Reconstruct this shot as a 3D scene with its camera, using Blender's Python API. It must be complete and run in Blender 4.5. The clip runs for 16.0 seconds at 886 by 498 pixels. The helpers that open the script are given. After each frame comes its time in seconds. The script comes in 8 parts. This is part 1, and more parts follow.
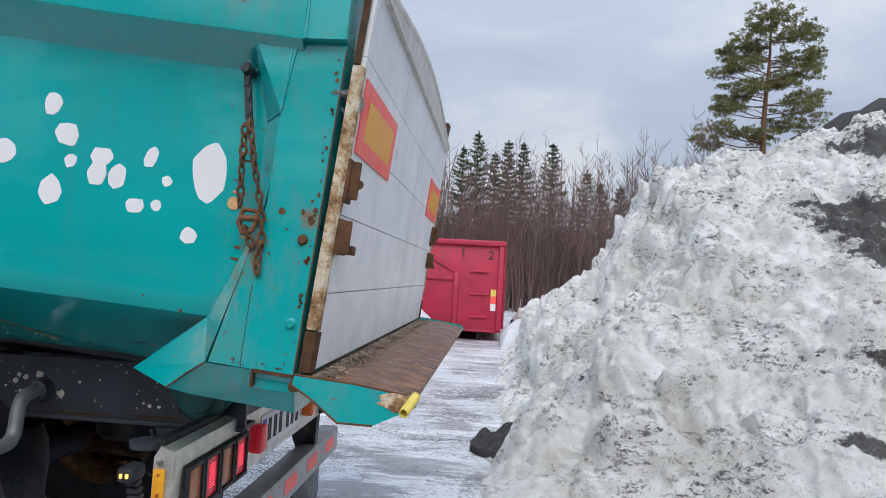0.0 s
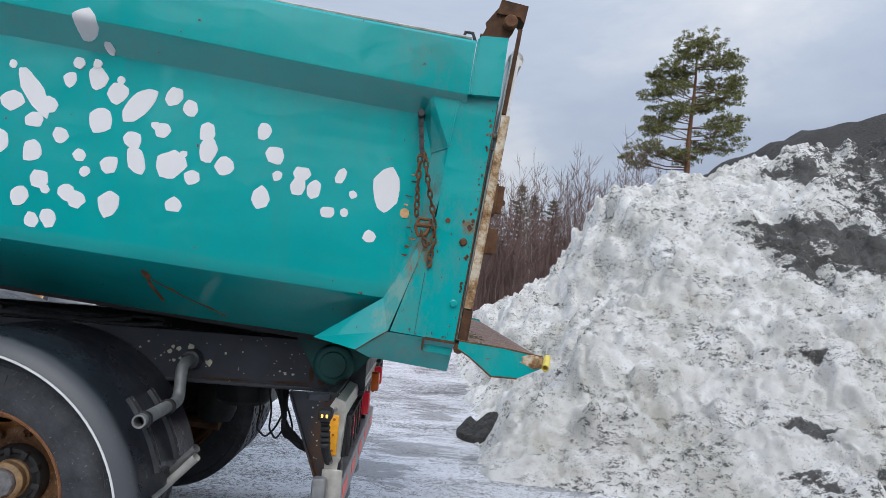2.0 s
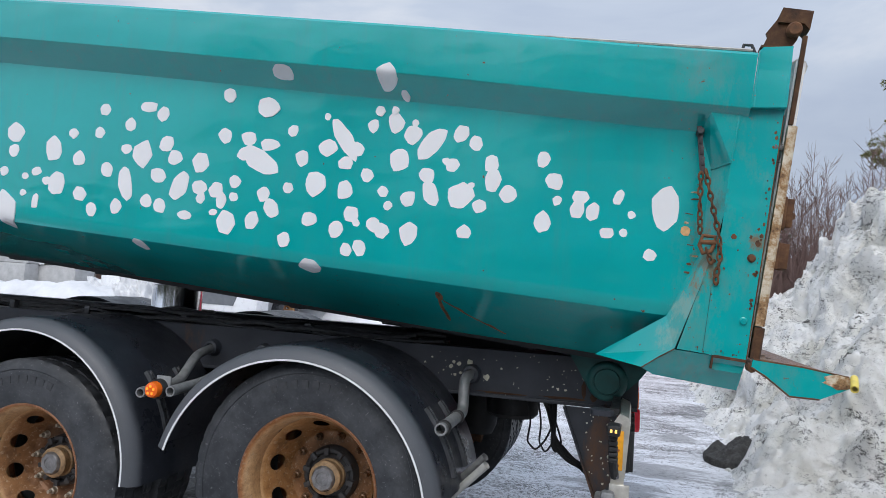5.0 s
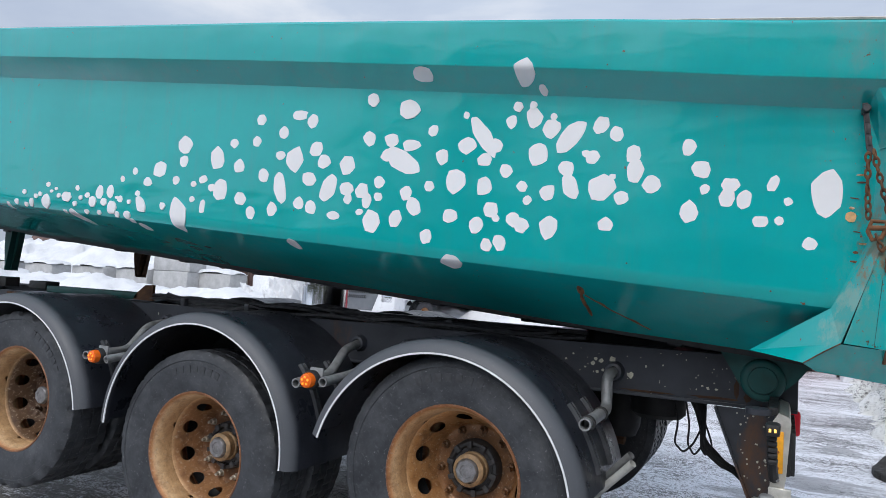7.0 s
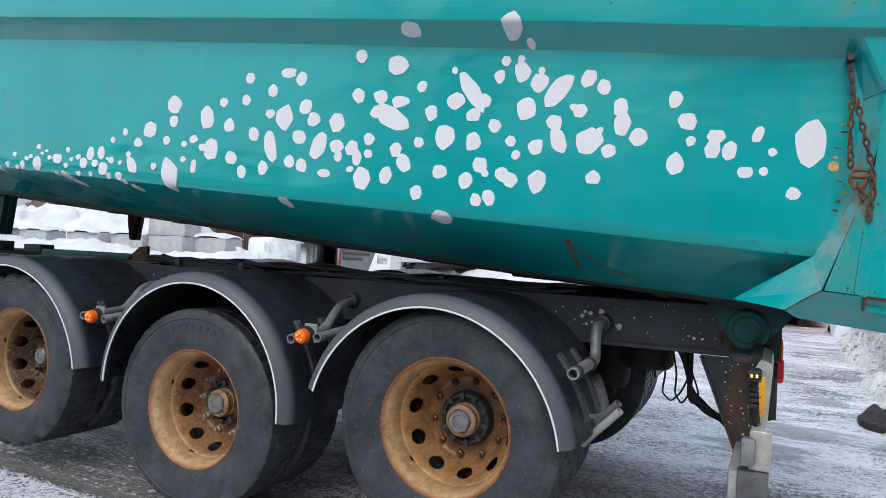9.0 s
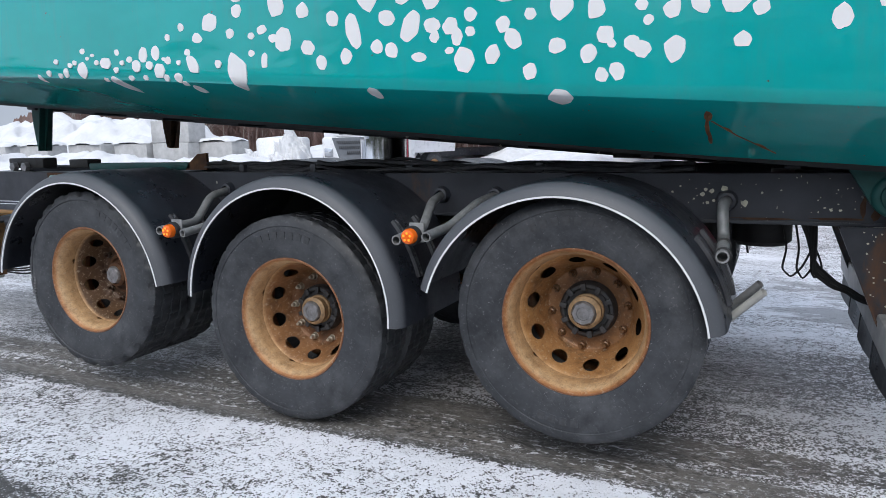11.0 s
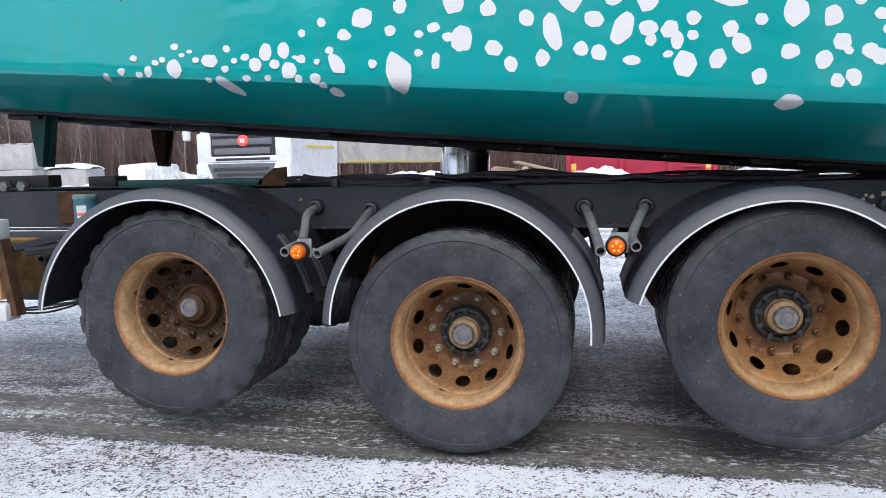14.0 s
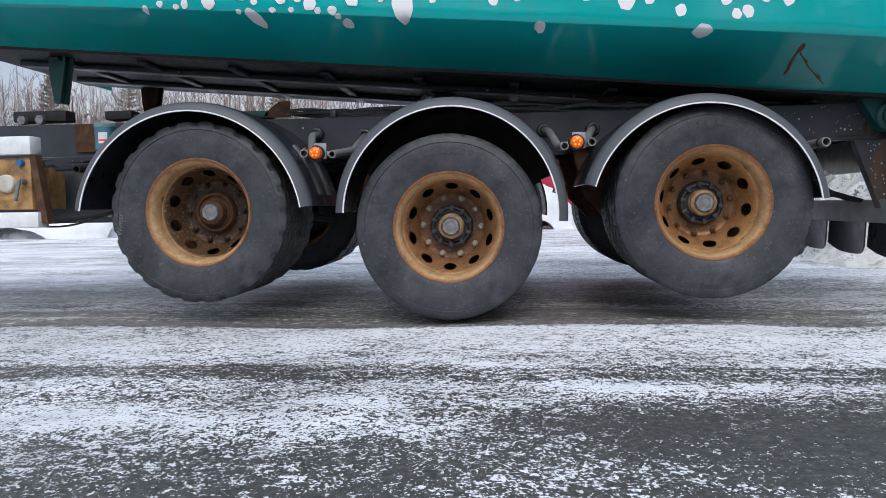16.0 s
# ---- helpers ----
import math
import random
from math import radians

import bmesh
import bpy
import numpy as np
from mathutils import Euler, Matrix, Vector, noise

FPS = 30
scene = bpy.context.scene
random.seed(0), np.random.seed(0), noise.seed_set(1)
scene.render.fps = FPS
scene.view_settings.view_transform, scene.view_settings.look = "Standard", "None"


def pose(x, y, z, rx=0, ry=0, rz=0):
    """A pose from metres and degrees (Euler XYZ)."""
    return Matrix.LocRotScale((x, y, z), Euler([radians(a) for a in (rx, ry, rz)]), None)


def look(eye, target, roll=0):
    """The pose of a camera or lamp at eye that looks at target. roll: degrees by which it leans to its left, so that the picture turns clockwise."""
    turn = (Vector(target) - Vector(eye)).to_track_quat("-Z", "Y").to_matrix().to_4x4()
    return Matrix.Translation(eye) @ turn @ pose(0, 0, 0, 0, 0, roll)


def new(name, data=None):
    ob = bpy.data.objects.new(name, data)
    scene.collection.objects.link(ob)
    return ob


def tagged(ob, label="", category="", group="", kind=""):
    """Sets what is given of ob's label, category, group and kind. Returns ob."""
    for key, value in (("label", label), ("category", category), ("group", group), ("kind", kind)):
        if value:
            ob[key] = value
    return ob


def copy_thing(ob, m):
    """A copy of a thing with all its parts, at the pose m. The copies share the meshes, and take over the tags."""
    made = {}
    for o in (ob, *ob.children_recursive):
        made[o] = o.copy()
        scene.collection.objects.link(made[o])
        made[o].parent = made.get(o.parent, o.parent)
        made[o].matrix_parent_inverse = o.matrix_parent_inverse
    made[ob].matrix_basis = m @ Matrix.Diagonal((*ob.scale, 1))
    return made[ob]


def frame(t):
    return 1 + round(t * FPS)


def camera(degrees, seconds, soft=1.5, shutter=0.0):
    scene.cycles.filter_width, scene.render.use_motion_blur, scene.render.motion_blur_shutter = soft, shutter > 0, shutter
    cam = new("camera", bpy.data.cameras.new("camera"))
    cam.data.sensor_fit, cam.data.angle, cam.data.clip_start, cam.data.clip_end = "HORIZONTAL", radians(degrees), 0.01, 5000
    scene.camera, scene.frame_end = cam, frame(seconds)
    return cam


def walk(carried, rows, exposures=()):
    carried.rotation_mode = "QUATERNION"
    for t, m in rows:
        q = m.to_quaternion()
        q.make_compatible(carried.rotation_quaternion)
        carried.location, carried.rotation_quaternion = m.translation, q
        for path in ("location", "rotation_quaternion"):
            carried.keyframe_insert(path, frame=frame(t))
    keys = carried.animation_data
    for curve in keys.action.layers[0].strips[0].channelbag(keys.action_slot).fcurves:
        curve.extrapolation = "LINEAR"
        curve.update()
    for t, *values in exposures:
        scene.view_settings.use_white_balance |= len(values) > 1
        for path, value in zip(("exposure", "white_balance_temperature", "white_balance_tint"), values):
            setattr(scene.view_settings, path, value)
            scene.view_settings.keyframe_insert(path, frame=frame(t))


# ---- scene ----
cam = camera(63.9, 16.0, 0.4)
PATH = [
    (0, (3.45, -1.929, 1.527), (3.297, 0.064, 1.603), 3.1),
    (0.5, (3.418, -2.104, 1.501), (3.285, -0.116, 1.671), 3.9),
    (1, (3.22, -2.253, 1.457), (3.184, -0.263, 1.656), 4.3),
    (1.5, (3.006, -2.387, 1.444), (3.058, -0.393, 1.589), 4.2),
    (2, (2.83, -2.596, 1.438), (2.88, -0.6, 1.547), 4.5),
    (2.5, (2.631, -2.687, 1.441), (2.645, -0.69, 1.547), 5.0),
    (3, (2.51, -2.708, 1.435), (2.506, -0.712, 1.556), 5.2),
    (3.5, (2.592, -2.694, 1.44), (2.538, -0.699, 1.574), 4.9),
    (4, (2.627, -2.713, 1.445), (2.466, -0.724, 1.586), 4.4),
    (4.5, (2.609, -2.724, 1.442), (2.276, -0.757, 1.574), 4.2),
    (5, (2.587, -2.735, 1.424), (2.06, -0.809, 1.541), 3.7),
    (5.2, (2.575, -2.738, 1.419), (1.978, -0.832, 1.527), 3.6),
    (7.3, (2.564, -2.763, 1.363), (1.683, -0.971, 1.479), 3.6),
    (7.5, (2.573, -2.758, 1.356), (1.69, -0.968, 1.474), 3.7),
    (8, (2.589, -2.766, 1.352), (1.709, -0.973, 1.459), 3.6),
    (8.5, (2.593, -2.775, 1.365), (1.723, -0.976, 1.427), 3.2),
    (9, (2.6, -2.782, 1.346), (1.742, -0.975, 1.353), 2.7),
    (9.5, (2.616, -2.811, 1.335), (1.763, -1.004, 1.255), 1.8),
    (10, (2.434, -2.875, 1.344), (1.575, -1.079, 1.152), 0.3),
    (10.2, (2.367, -2.884, 1.338), (1.495, -1.098, 1.112), -0.2),
    (12.3, (1.434, -2.604, 1.35), (0.741, -0.779, 0.913), -2.1),
    (12.5, (1.321, -2.617, 1.354), (0.675, -0.784, 0.881), -1.5),
    (13, (1.075, -2.718, 1.359), (0.518, -0.86, 0.869), -0.6),
    (13.5, (0.824, -2.966, 1.35), (0.327, -1.061, 0.996), -0.9),
    (14, (0.574, -3.089, 1.276), (0.166, -1.145, 1.044), -1.3),
    (14.5, (0.386, -3.399, 1.274), (0.079, -1.433, 1.079), -1.4),
    (15, (0.379, -3.708, 1.191), (0.14, -1.733, 0.977), -1.4),
    (15.5, (0.297, -3.869, 0.938), (0.115, -1.883, 0.794), -1.2),
    (16, (0.301, -3.889, 0.623), (0.126, -1.9, 0.5), -1.0),
]
walk(cam, [(t, look(eye, target, roll)) for t, eye, target, roll in PATH], [(0, -0.03), (2, -0.10), (5, -0.06), (8.5, 0.03), (10, 0.03), (12.5, 0.20), (14.5, 0.25), (15, 0.17), (16, 0.07)])

# ---------------------------------------------------------------- light
SUN_AZ, SUN_EL = radians(172), radians(46)
world = bpy.data.worlds.new("sky")
scene.world = world
world.use_nodes = True
wn, wl = world.node_tree.nodes, world.node_tree.links
wn.clear()
sky_out = wn.new("ShaderNodeOutputWorld")
sky_bg = wn.new("ShaderNodeBackground")
sky = wn.new("ShaderNodeTexSky")
sky.sky_type, sky.sun_disc = "NISHITA", False
sky.sun_elevation, sky.sun_rotation = SUN_EL, SUN_AZ
sky.air_density, sky.dust_density, sky.ozone_density = 1.0, 2.0, 1.0
sky_gain = wn.new("ShaderNodeMix")
sky_gain.data_type, sky_gain.blend_type = "RGBA", "MULTIPLY"
sky_gain.inputs["Factor"].default_value = 1.0
wl.new(sky.outputs[0], sky_gain.inputs["A"])
sky_gain.inputs["B"].default_value = (0.10, 0.10, 0.10, 1)
coord = wn.new("ShaderNodeTexCoord")
squash = wn.new("ShaderNodeMapping")
squash.inputs["Scale"].default_value = (1.0, 1.0, 2.4)
squash.inputs["Location"].default_value = (0.35, 0.0, 0.2)
wl.new(coord.outputs["Generated"], squash.inputs[0])
cloud = wn.new("ShaderNodeTexNoise")
cloud.inputs["Scale"].default_value, cloud.inputs["Detail"].default_value, cloud.inputs["Roughness"].default_value = 1.7, 7, 0.55
cloud.inputs["Distortion"].default_value = 0.4
wl.new(squash.outputs[0], cloud.inputs[0])
tone = wn.new("ShaderNodeValToRGB")
tone.color_ramp.elements[0].position, tone.color_ramp.elements[0].color = 0.38, (0.49, 0.57, 0.735, 1)
tone.color_ramp.elements[1].position, tone.color_ramp.elements[1].color = 0.74, (1.04, 1.04, 1.06, 1)
mid = tone.color_ramp.elements.new(0.52)
mid.color = (0.60, 0.68, 0.82, 1)
wl.new(cloud.outputs["Fac"], tone.inputs[0])
cover = wn.new("ShaderNodeMix")
cover.data_type = "RGBA"
cover.inputs["Factor"].default_value = 0.9
wl.new(sky_gain.outputs["Result"], cover.inputs["A"])
wl.new(tone.outputs[0], cover.inputs["B"])
height = wn.new("ShaderNodeSeparateXYZ")
wl.new(coord.outputs["Generated"], height.inputs[0])
lift = wn.new("ShaderNodeMapRange")                       # an overcast sky is brighter overhead
lift.inputs["From Min"].default_value, lift.inputs["From Max"].default_value = 0.0, 1.0
lift.inputs["To Min"].default_value, lift.inputs["To Max"].default_value = 0.75, 1.52
wl.new(height.outputs[2], lift.inputs["Value"])
wl.new(cover.outputs["Result"], sky_bg.inputs[0])
glow = wn.new("ShaderNodeMapRange")                       # and towards the veiled sun
glow.interpolation_type = "SMOOTHSTEP"
glow.inputs["From Min"].default_value, glow.inputs["From Max"].default_value = 0.1, -0.9
glow.inputs["To Min"].default_value, glow.inputs["To Max"].default_value = 1.0, 1.6
wl.new(height.outputs[1], glow.inputs["Value"])
strength = wn.new("ShaderNodeMath")
strength.operation = "MULTIPLY"
wl.new(lift.outputs[0], strength.inputs[0])
wl.new(glow.outputs[0], strength.inputs[1])
wl.new(strength.outputs[0], sky_bg.inputs[1])
wl.new(sky_bg.outputs[0], sky_out.inputs[0])

sun_data = bpy.data.lights.new("sun", "SUN")
sun_data.energy, sun_data.angle, sun_data.color = 1.7, radians(40), (1.0, 0.96, 0.9)
sun = new("sun", sun_data)
sun.matrix_world = look((0, 0, 30), (-30 * math.sin(SUN_AZ) , -30 * math.cos(SUN_AZ), 30 - 30 * math.tan(SUN_EL)))

# ---------------------------------------------------------------- materials


def material(name, color, rough=0.6, metal=0.0, coat=0.0):
    m = bpy.data.materials.new(name)
    m.use_nodes = True
    b = m.node_tree.nodes["Principled BSDF"]
    b.inputs["Base Color"].default_value = (*color, 1)
    b.inputs["Roughness"].default_value, b.inputs["Metallic"].default_value = rough, metal
    if coat:
        b.inputs["Coat Weight"].default_value, b.inputs["Coat Roughness"].default_value = coat, 0.06
    return m


def tools(m):
    n, l = m.node_tree.nodes, m.node_tree.links
    return n, l, n["Principled BSDF"]


def where(m, scale=(1, 1, 1), loc=(0, 0, 0)):
    """Object coordinates, stretched."""
    n, l, _ = tools(m)
    tc, mp = n.new("ShaderNodeTexCoord"), n.new("ShaderNodeMapping")
    mp.inputs["Scale"].default_value, mp.inputs["Location"].default_value = scale, loc
    l.new(tc.outputs["Object"], mp.inputs[0])
    return mp.outputs[0]


def grain(m, scale, detail=5, rough=0.6, vec=None, dist=0.0):
    n, l, _ = tools(m)
    t = n.new("ShaderNodeTexNoise")
    t.inputs["Scale"].default_value, t.inputs["Detail"].default_value = scale, detail
    t.inputs["Roughness"].default_value, t.inputs["Distortion"].default_value = rough, dist
    l.new(vec or where(m), t.inputs["Vector"])
    return t.outputs["Fac"]


def ramp(m, fac, *stops):
    n, l, _ = tools(m)
    r = n.new("ShaderNodeValToRGB")
    e = r.color_ramp.elements
    while len(e) < len(stops):
        e.new(0.5)
    for s, (p, c) in zip(e, stops):
        s.position, s.color = p, (*c, 1) if len(c) == 3 else c
    l.new(fac, r.inputs[0])
    return r.outputs[0]


def gate(m, fac, lo, hi):
    """0 below lo, 1 above hi."""
    return ramp(m, fac, (lo, (0, 0, 0)), (hi, (1, 1, 1)))


def blend(m, fac, a, b, kind="MIX"):
    n, l, _ = tools(m)
    x = n.new("ShaderNodeMix")
    x.data_type, x.blend_type = "RGBA", kind
    for key, v in (("Factor", fac), ("A", a), ("B", b)):
        if isinstance(v, bpy.types.NodeSocket):
            l.new(v, x.inputs[key])
        else:
            x.inputs[key].default_value = v if isinstance(v, float) else (*v, 1)
    return x.outputs["Result"]


def maths(m, op, a, b=0.0):
    n, l, _ = tools(m)
    x = n.new("ShaderNodeMath")
    x.operation = op
    for i, v in enumerate((a, b)):
        if isinstance(v, bpy.types.NodeSocket):
            l.new(v, x.inputs[i])
        else:
            x.inputs[i].default_value = v
    return x.outputs[0]


def bump(m, fac, strength=0.3, distance=0.01, below=None):
    n, l, b = tools(m)
    x = n.new("ShaderNodeBump")
    x.inputs["Strength"].default_value, x.inputs["Distance"].default_value = strength, distance
    l.new(fac, x.inputs["Height"])
    if below:
        l.new(below, x.inputs["Normal"])
    l.new(x.outputs[0], b.inputs["Normal"])
    return x.outputs[0]


def put(m, key, socket):
    n, l, b = tools(m)
    l.new(socket, b.inputs[key])
    return m


def axis(m, which):
    n, l, _ = tools(m)
    s, tc = n.new("ShaderNodeSeparateXYZ"), n.new("ShaderNodeTexCoord")
    l.new(tc.outputs["Object"], s.inputs[0])
    return s.outputs["XYZ".index(which)]


# the tipped body's own frame
TIP, PIVOT = radians(5.04), (2.490, 1.096)
MB = Matrix.Translation((PIVOT[0], 0, PIVOT[1])) @ Matrix.Rotation(TIP, 4, "Y") @ Matrix.Diagonal((1.0174, 1, 1.0348, 1))


def make_teal():
    m = material("teal_paint", (0.004, 0.38, 0.36), 0.32, 0.0, 0.8)
    big = grain(m, 1.1, 4, 0.6)
    col = ramp(m, big, (0.3, (0.0005, 0.325, 0.325)), (0.7, (0.001, 0.39, 0.39)))
    streak = gate(m, grain(m, 9, 5, 0.65, where(m, (1.6, 1.6, 0.22))), 0.52, 0.8)
    col = blend(m, maths(m, "MULTIPLY", streak, 0.22), col, (0.10, 0.20, 0.18))
    chip = gate(m, grain(m, 38, 3, 0.5), 0.735, 0.755)
    col = blend(m, chip, col, (0.16, 0.06, 0.025))
    worn = gate(m, maths(m, "MULTIPLY", axis(m, "X"), 0.25), 0.65, 0.69)
    flecks = gate(m, grain(m, 46, 6, 0.7), 0.655, 0.675)
    col = blend(m, maths(m, "MULTIPLY", flecks, worn), col, (0.17, 0.075, 0.03))
    dull = gate(m, grain(m, 5, 7, 0.75, where(m, (1, 1, 0.5))), 0.52, 0.70)
    col = blend(m, maths(m, "MULTIPLY", maths(m, "MULTIPLY", dull, worn), 0.5), col, (0.16, 0.24, 0.20))
    spread = maths(m, "MULTIPLY", maths(m, "SUBTRACT", grain(m, 26, 9, 0.78, where(m, (1, 1, 0.55))), 0.5), 4.2)
    tc = tools(m)[0].new("ShaderNodeTexCoord")
    for u, w, r, hue, k in ((0.24, 0.60, 0.055, (0.20, 0.12, 0.055), 0.7), (0.27, 0.50, 0.055, (0.20, 0.11, 0.05), 0.75), (0.255, 0.42, 0.05, (0.23, 0.12, 0.05), 0.8),
                            (0.285, 0.70, 0.04, (0.05, 0.10, 0.09), 0.6), (0.43, 0.58, 0.035, (0.24, 0.11, 0.045), 0.8), (0.225, 0.33, 0.06, (0.26, 0.36, 0.31), 0.55), (0.18, 0.24, 0.06, (0.26, 0.36, 0.31), 0.5)):
        near = spot_near(m, tc.outputs["Object"], tuple(MB @ Vector((u, -0.15, w))), r, 1.0)
        col = blend(m, maths(m, "MULTIPLY", gate(m, maths(m, "ADD", maths(m, "MAXIMUM", near, -1.5), spread), 0.0, 0.7), k), col, hue)
    put(m, "Base Color", col)
    put(m, "Roughness", ramp(m, grain(m, 5, 6), (0.3, (0.13, 0.13, 0.13)), (0.75, (0.26, 0.26, 0.26))))
    m.node_tree.nodes["Principled BSDF"].inputs["Specular IOR Level"].default_value = 0.32
    waves = bump(m, grain(m, 1.5, 3, 0.45, where(m, (0.7, 1, 1.6))), 0.6, 0.035)
    put(m, "Coat Normal", waves)
    return m


def make_rust(name="rust", dark=1.0):
    m = material(name, (0.16, 0.07, 0.03), 0.85)
    col = ramp(m, grain(m, 14, 7, 0.7), (0.28, (0.05 * dark, 0.028 * dark, 0.018 * dark)), (0.5, (0.17 * dark, 0.075 * dark, 0.032 * dark)),
               (0.72, (0.30 * dark, 0.15 * dark, 0.06 * dark)))
    put(m, "Base Color", col)
    bump(m, grain(m, 60, 5, 0.7), 0.6, 0.004)
    return m


def make_chassis():
    m = material("chassis_black", (0.014, 0.016, 0.022), 0.42)
    col = ramp(m, grain(m, 4, 6), (0.3, (0.020, 0.023, 0.031)), (0.7, (0.046, 0.050, 0.062)))
    rear_end = maths(m, "MULTIPLY", gate(m, maths(m, "MULTIPLY", axis(m, "X"), 0.25), 0.52, 0.62), 0.045)
    rusty = gate(m, maths(m, "ADD", rear_end, grain(m, 2.6, 7, 0.7, where(m, (1.5, 1, 0.8), (3, 1, 2)))), 0.60, 0.74)
    col = blend(m, maths(m, "MULTIPLY", rusty, 0.8), col, (0.13, 0.058, 0.022))
    fleck = gate(m, grain(m, 30, 2, 0.4), 0.715, 0.73)
    near = gate(m, grain(m, 3.0, 2, 0.5, where(m, (1, 1, 1), (7, 0, 0))), 0.5, 0.6)
    col = blend(m, maths(m, "MULTIPLY", fleck, near), col, (0.45, 0.44, 0.36))
    put(m, "Base Color", col)
    put(m, "Roughness", ramp(m, grain(m, 9, 5), (0.3, (0.3, 0.3, 0.3)), (0.7, (0.65, 0.65, 0.65))))
    bump(m, grain(m, 45, 5), 0.2, 0.003)
    return m


def make_rubber():
    m = material("tyre_rubber", (0.02, 0.02, 0.021), 0.6)
    col = ramp(m, grain(m, 6, 7, 0.7), (0.3, (0.016, 0.018, 0.022)), (0.7, (0.052, 0.056, 0.063)))
    scuff = gate(m, grain(m, 40, 6, 0.75, where(m, (1, 1, 2))), 0.58, 0.70)
    col = blend(m, maths(m, "MULTIPLY", scuff, 0.34), col, (0.22, 0.22, 0.22))
    dusty = gate(m, grain(m, 3.2, 8, 0.72, where(m, (1, 1, 1), (3, 0, 8))), 0.50, 0.66)
    col = blend(m, maths(m, "MULTIPLY", dusty, 0.28), col, (0.150, 0.155, 0.165))
    nick = gate(m, grain(m, 120, 3, 0.7, where(m, (1, 1, 0.4))), 0.66, 0.69)
    col = blend(m, maths(m, "MULTIPLY", nick, 0.5), col, (0.30, 0.30, 0.31))
    put(m, "Base Color", col)
    put(m, "Roughness", ramp(m, grain(m, 7, 7, 0.7), (0.35, (0.38,) * 3), (0.65, (0.62,) * 3)))
    m.node_tree.nodes["Principled BSDF"].inputs["Specular IOR Level"].default_value = 0.4
    bump(m, grain(m, 60, 5, 0.7), 0.3, 0.003)
    return m


def make_rim(name, disc, rough, metal):
    """Rusty steel; the disc may be darker than the dusty barrel."""
    m = material(name, (0.25, 0.14, 0.06), rough, metal)
    n, l, _ = tools(m)
    flat, far = n.new("ShaderNodeVectorMath"), n.new("ShaderNodeVectorMath")
    flat.operation, far.operation = "MULTIPLY", "LENGTH"
    flat.inputs[1].default_value = (1, 0, 1)
    l.new(n.new("ShaderNodeTexCoord").outputs["Object"], flat.inputs[0])
    l.new(flat.outputs[0], far.inputs[0])
    radius = far.outputs["Value"]
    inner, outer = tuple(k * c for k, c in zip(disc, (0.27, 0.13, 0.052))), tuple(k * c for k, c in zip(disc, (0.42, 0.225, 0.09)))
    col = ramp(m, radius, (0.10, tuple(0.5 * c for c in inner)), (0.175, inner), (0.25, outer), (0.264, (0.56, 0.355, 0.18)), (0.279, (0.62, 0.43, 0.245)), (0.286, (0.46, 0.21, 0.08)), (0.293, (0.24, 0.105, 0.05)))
    blotch = ramp(m, grain(m, 11, 8, 0.75), (0.30, (0.45, 0.38, 0.34)), (0.46, (0.92, 0.88, 0.84)), (0.60, (1.12, 1.12, 1.12)))
    col = blend(m, 1.0, col, blotch, "MULTIPLY")
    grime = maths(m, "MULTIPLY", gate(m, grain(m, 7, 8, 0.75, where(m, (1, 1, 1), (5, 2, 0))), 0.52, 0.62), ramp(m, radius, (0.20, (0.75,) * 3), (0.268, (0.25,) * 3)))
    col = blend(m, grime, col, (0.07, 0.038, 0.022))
    fine = gate(m, grain(m, 95, 4, 0.7), 0.54, 0.62)
    col = blend(m, maths(m, "MULTIPLY", fine, 0.30), col, (0.13, 0.065, 0.03))
    pale = gate(m, grain(m, 55, 6, 0.75, where(m, (1, 1, 1), (1, 3, 8))), 0.56, 0.64)
    col = blend(m, maths(m, "MULTIPLY", pale, 0.35), col, (0.66, 0.56, 0.42))
    put(m, "Base Color", col)
    bump(m, grain(m, 80, 4), 0.35, 0.003)
    return m


def make_plain(name, color, rough=0.5, metal=0.0, vary=0.25, scale=12.0, relief=0.15):
    m = material(name, color, rough, metal)
    lo = tuple(c * (1 - vary) for c in color)
    hi = tuple(min(1.0, c * (1 + vary)) for c in color)
    put(m, "Base Color", ramp(m, grain(m, scale, 6, 0.65), (0.3, lo), (0.7, hi)))
    put(m, "Roughness", ramp(m, grain(m, scale * 2, 4), (0.3, (rough * 0.8,) * 3), (0.7, (min(1, rough * 1.25),) * 3)))
    bump(m, grain(m, scale * 5, 4), relief, 0.003)
    return m


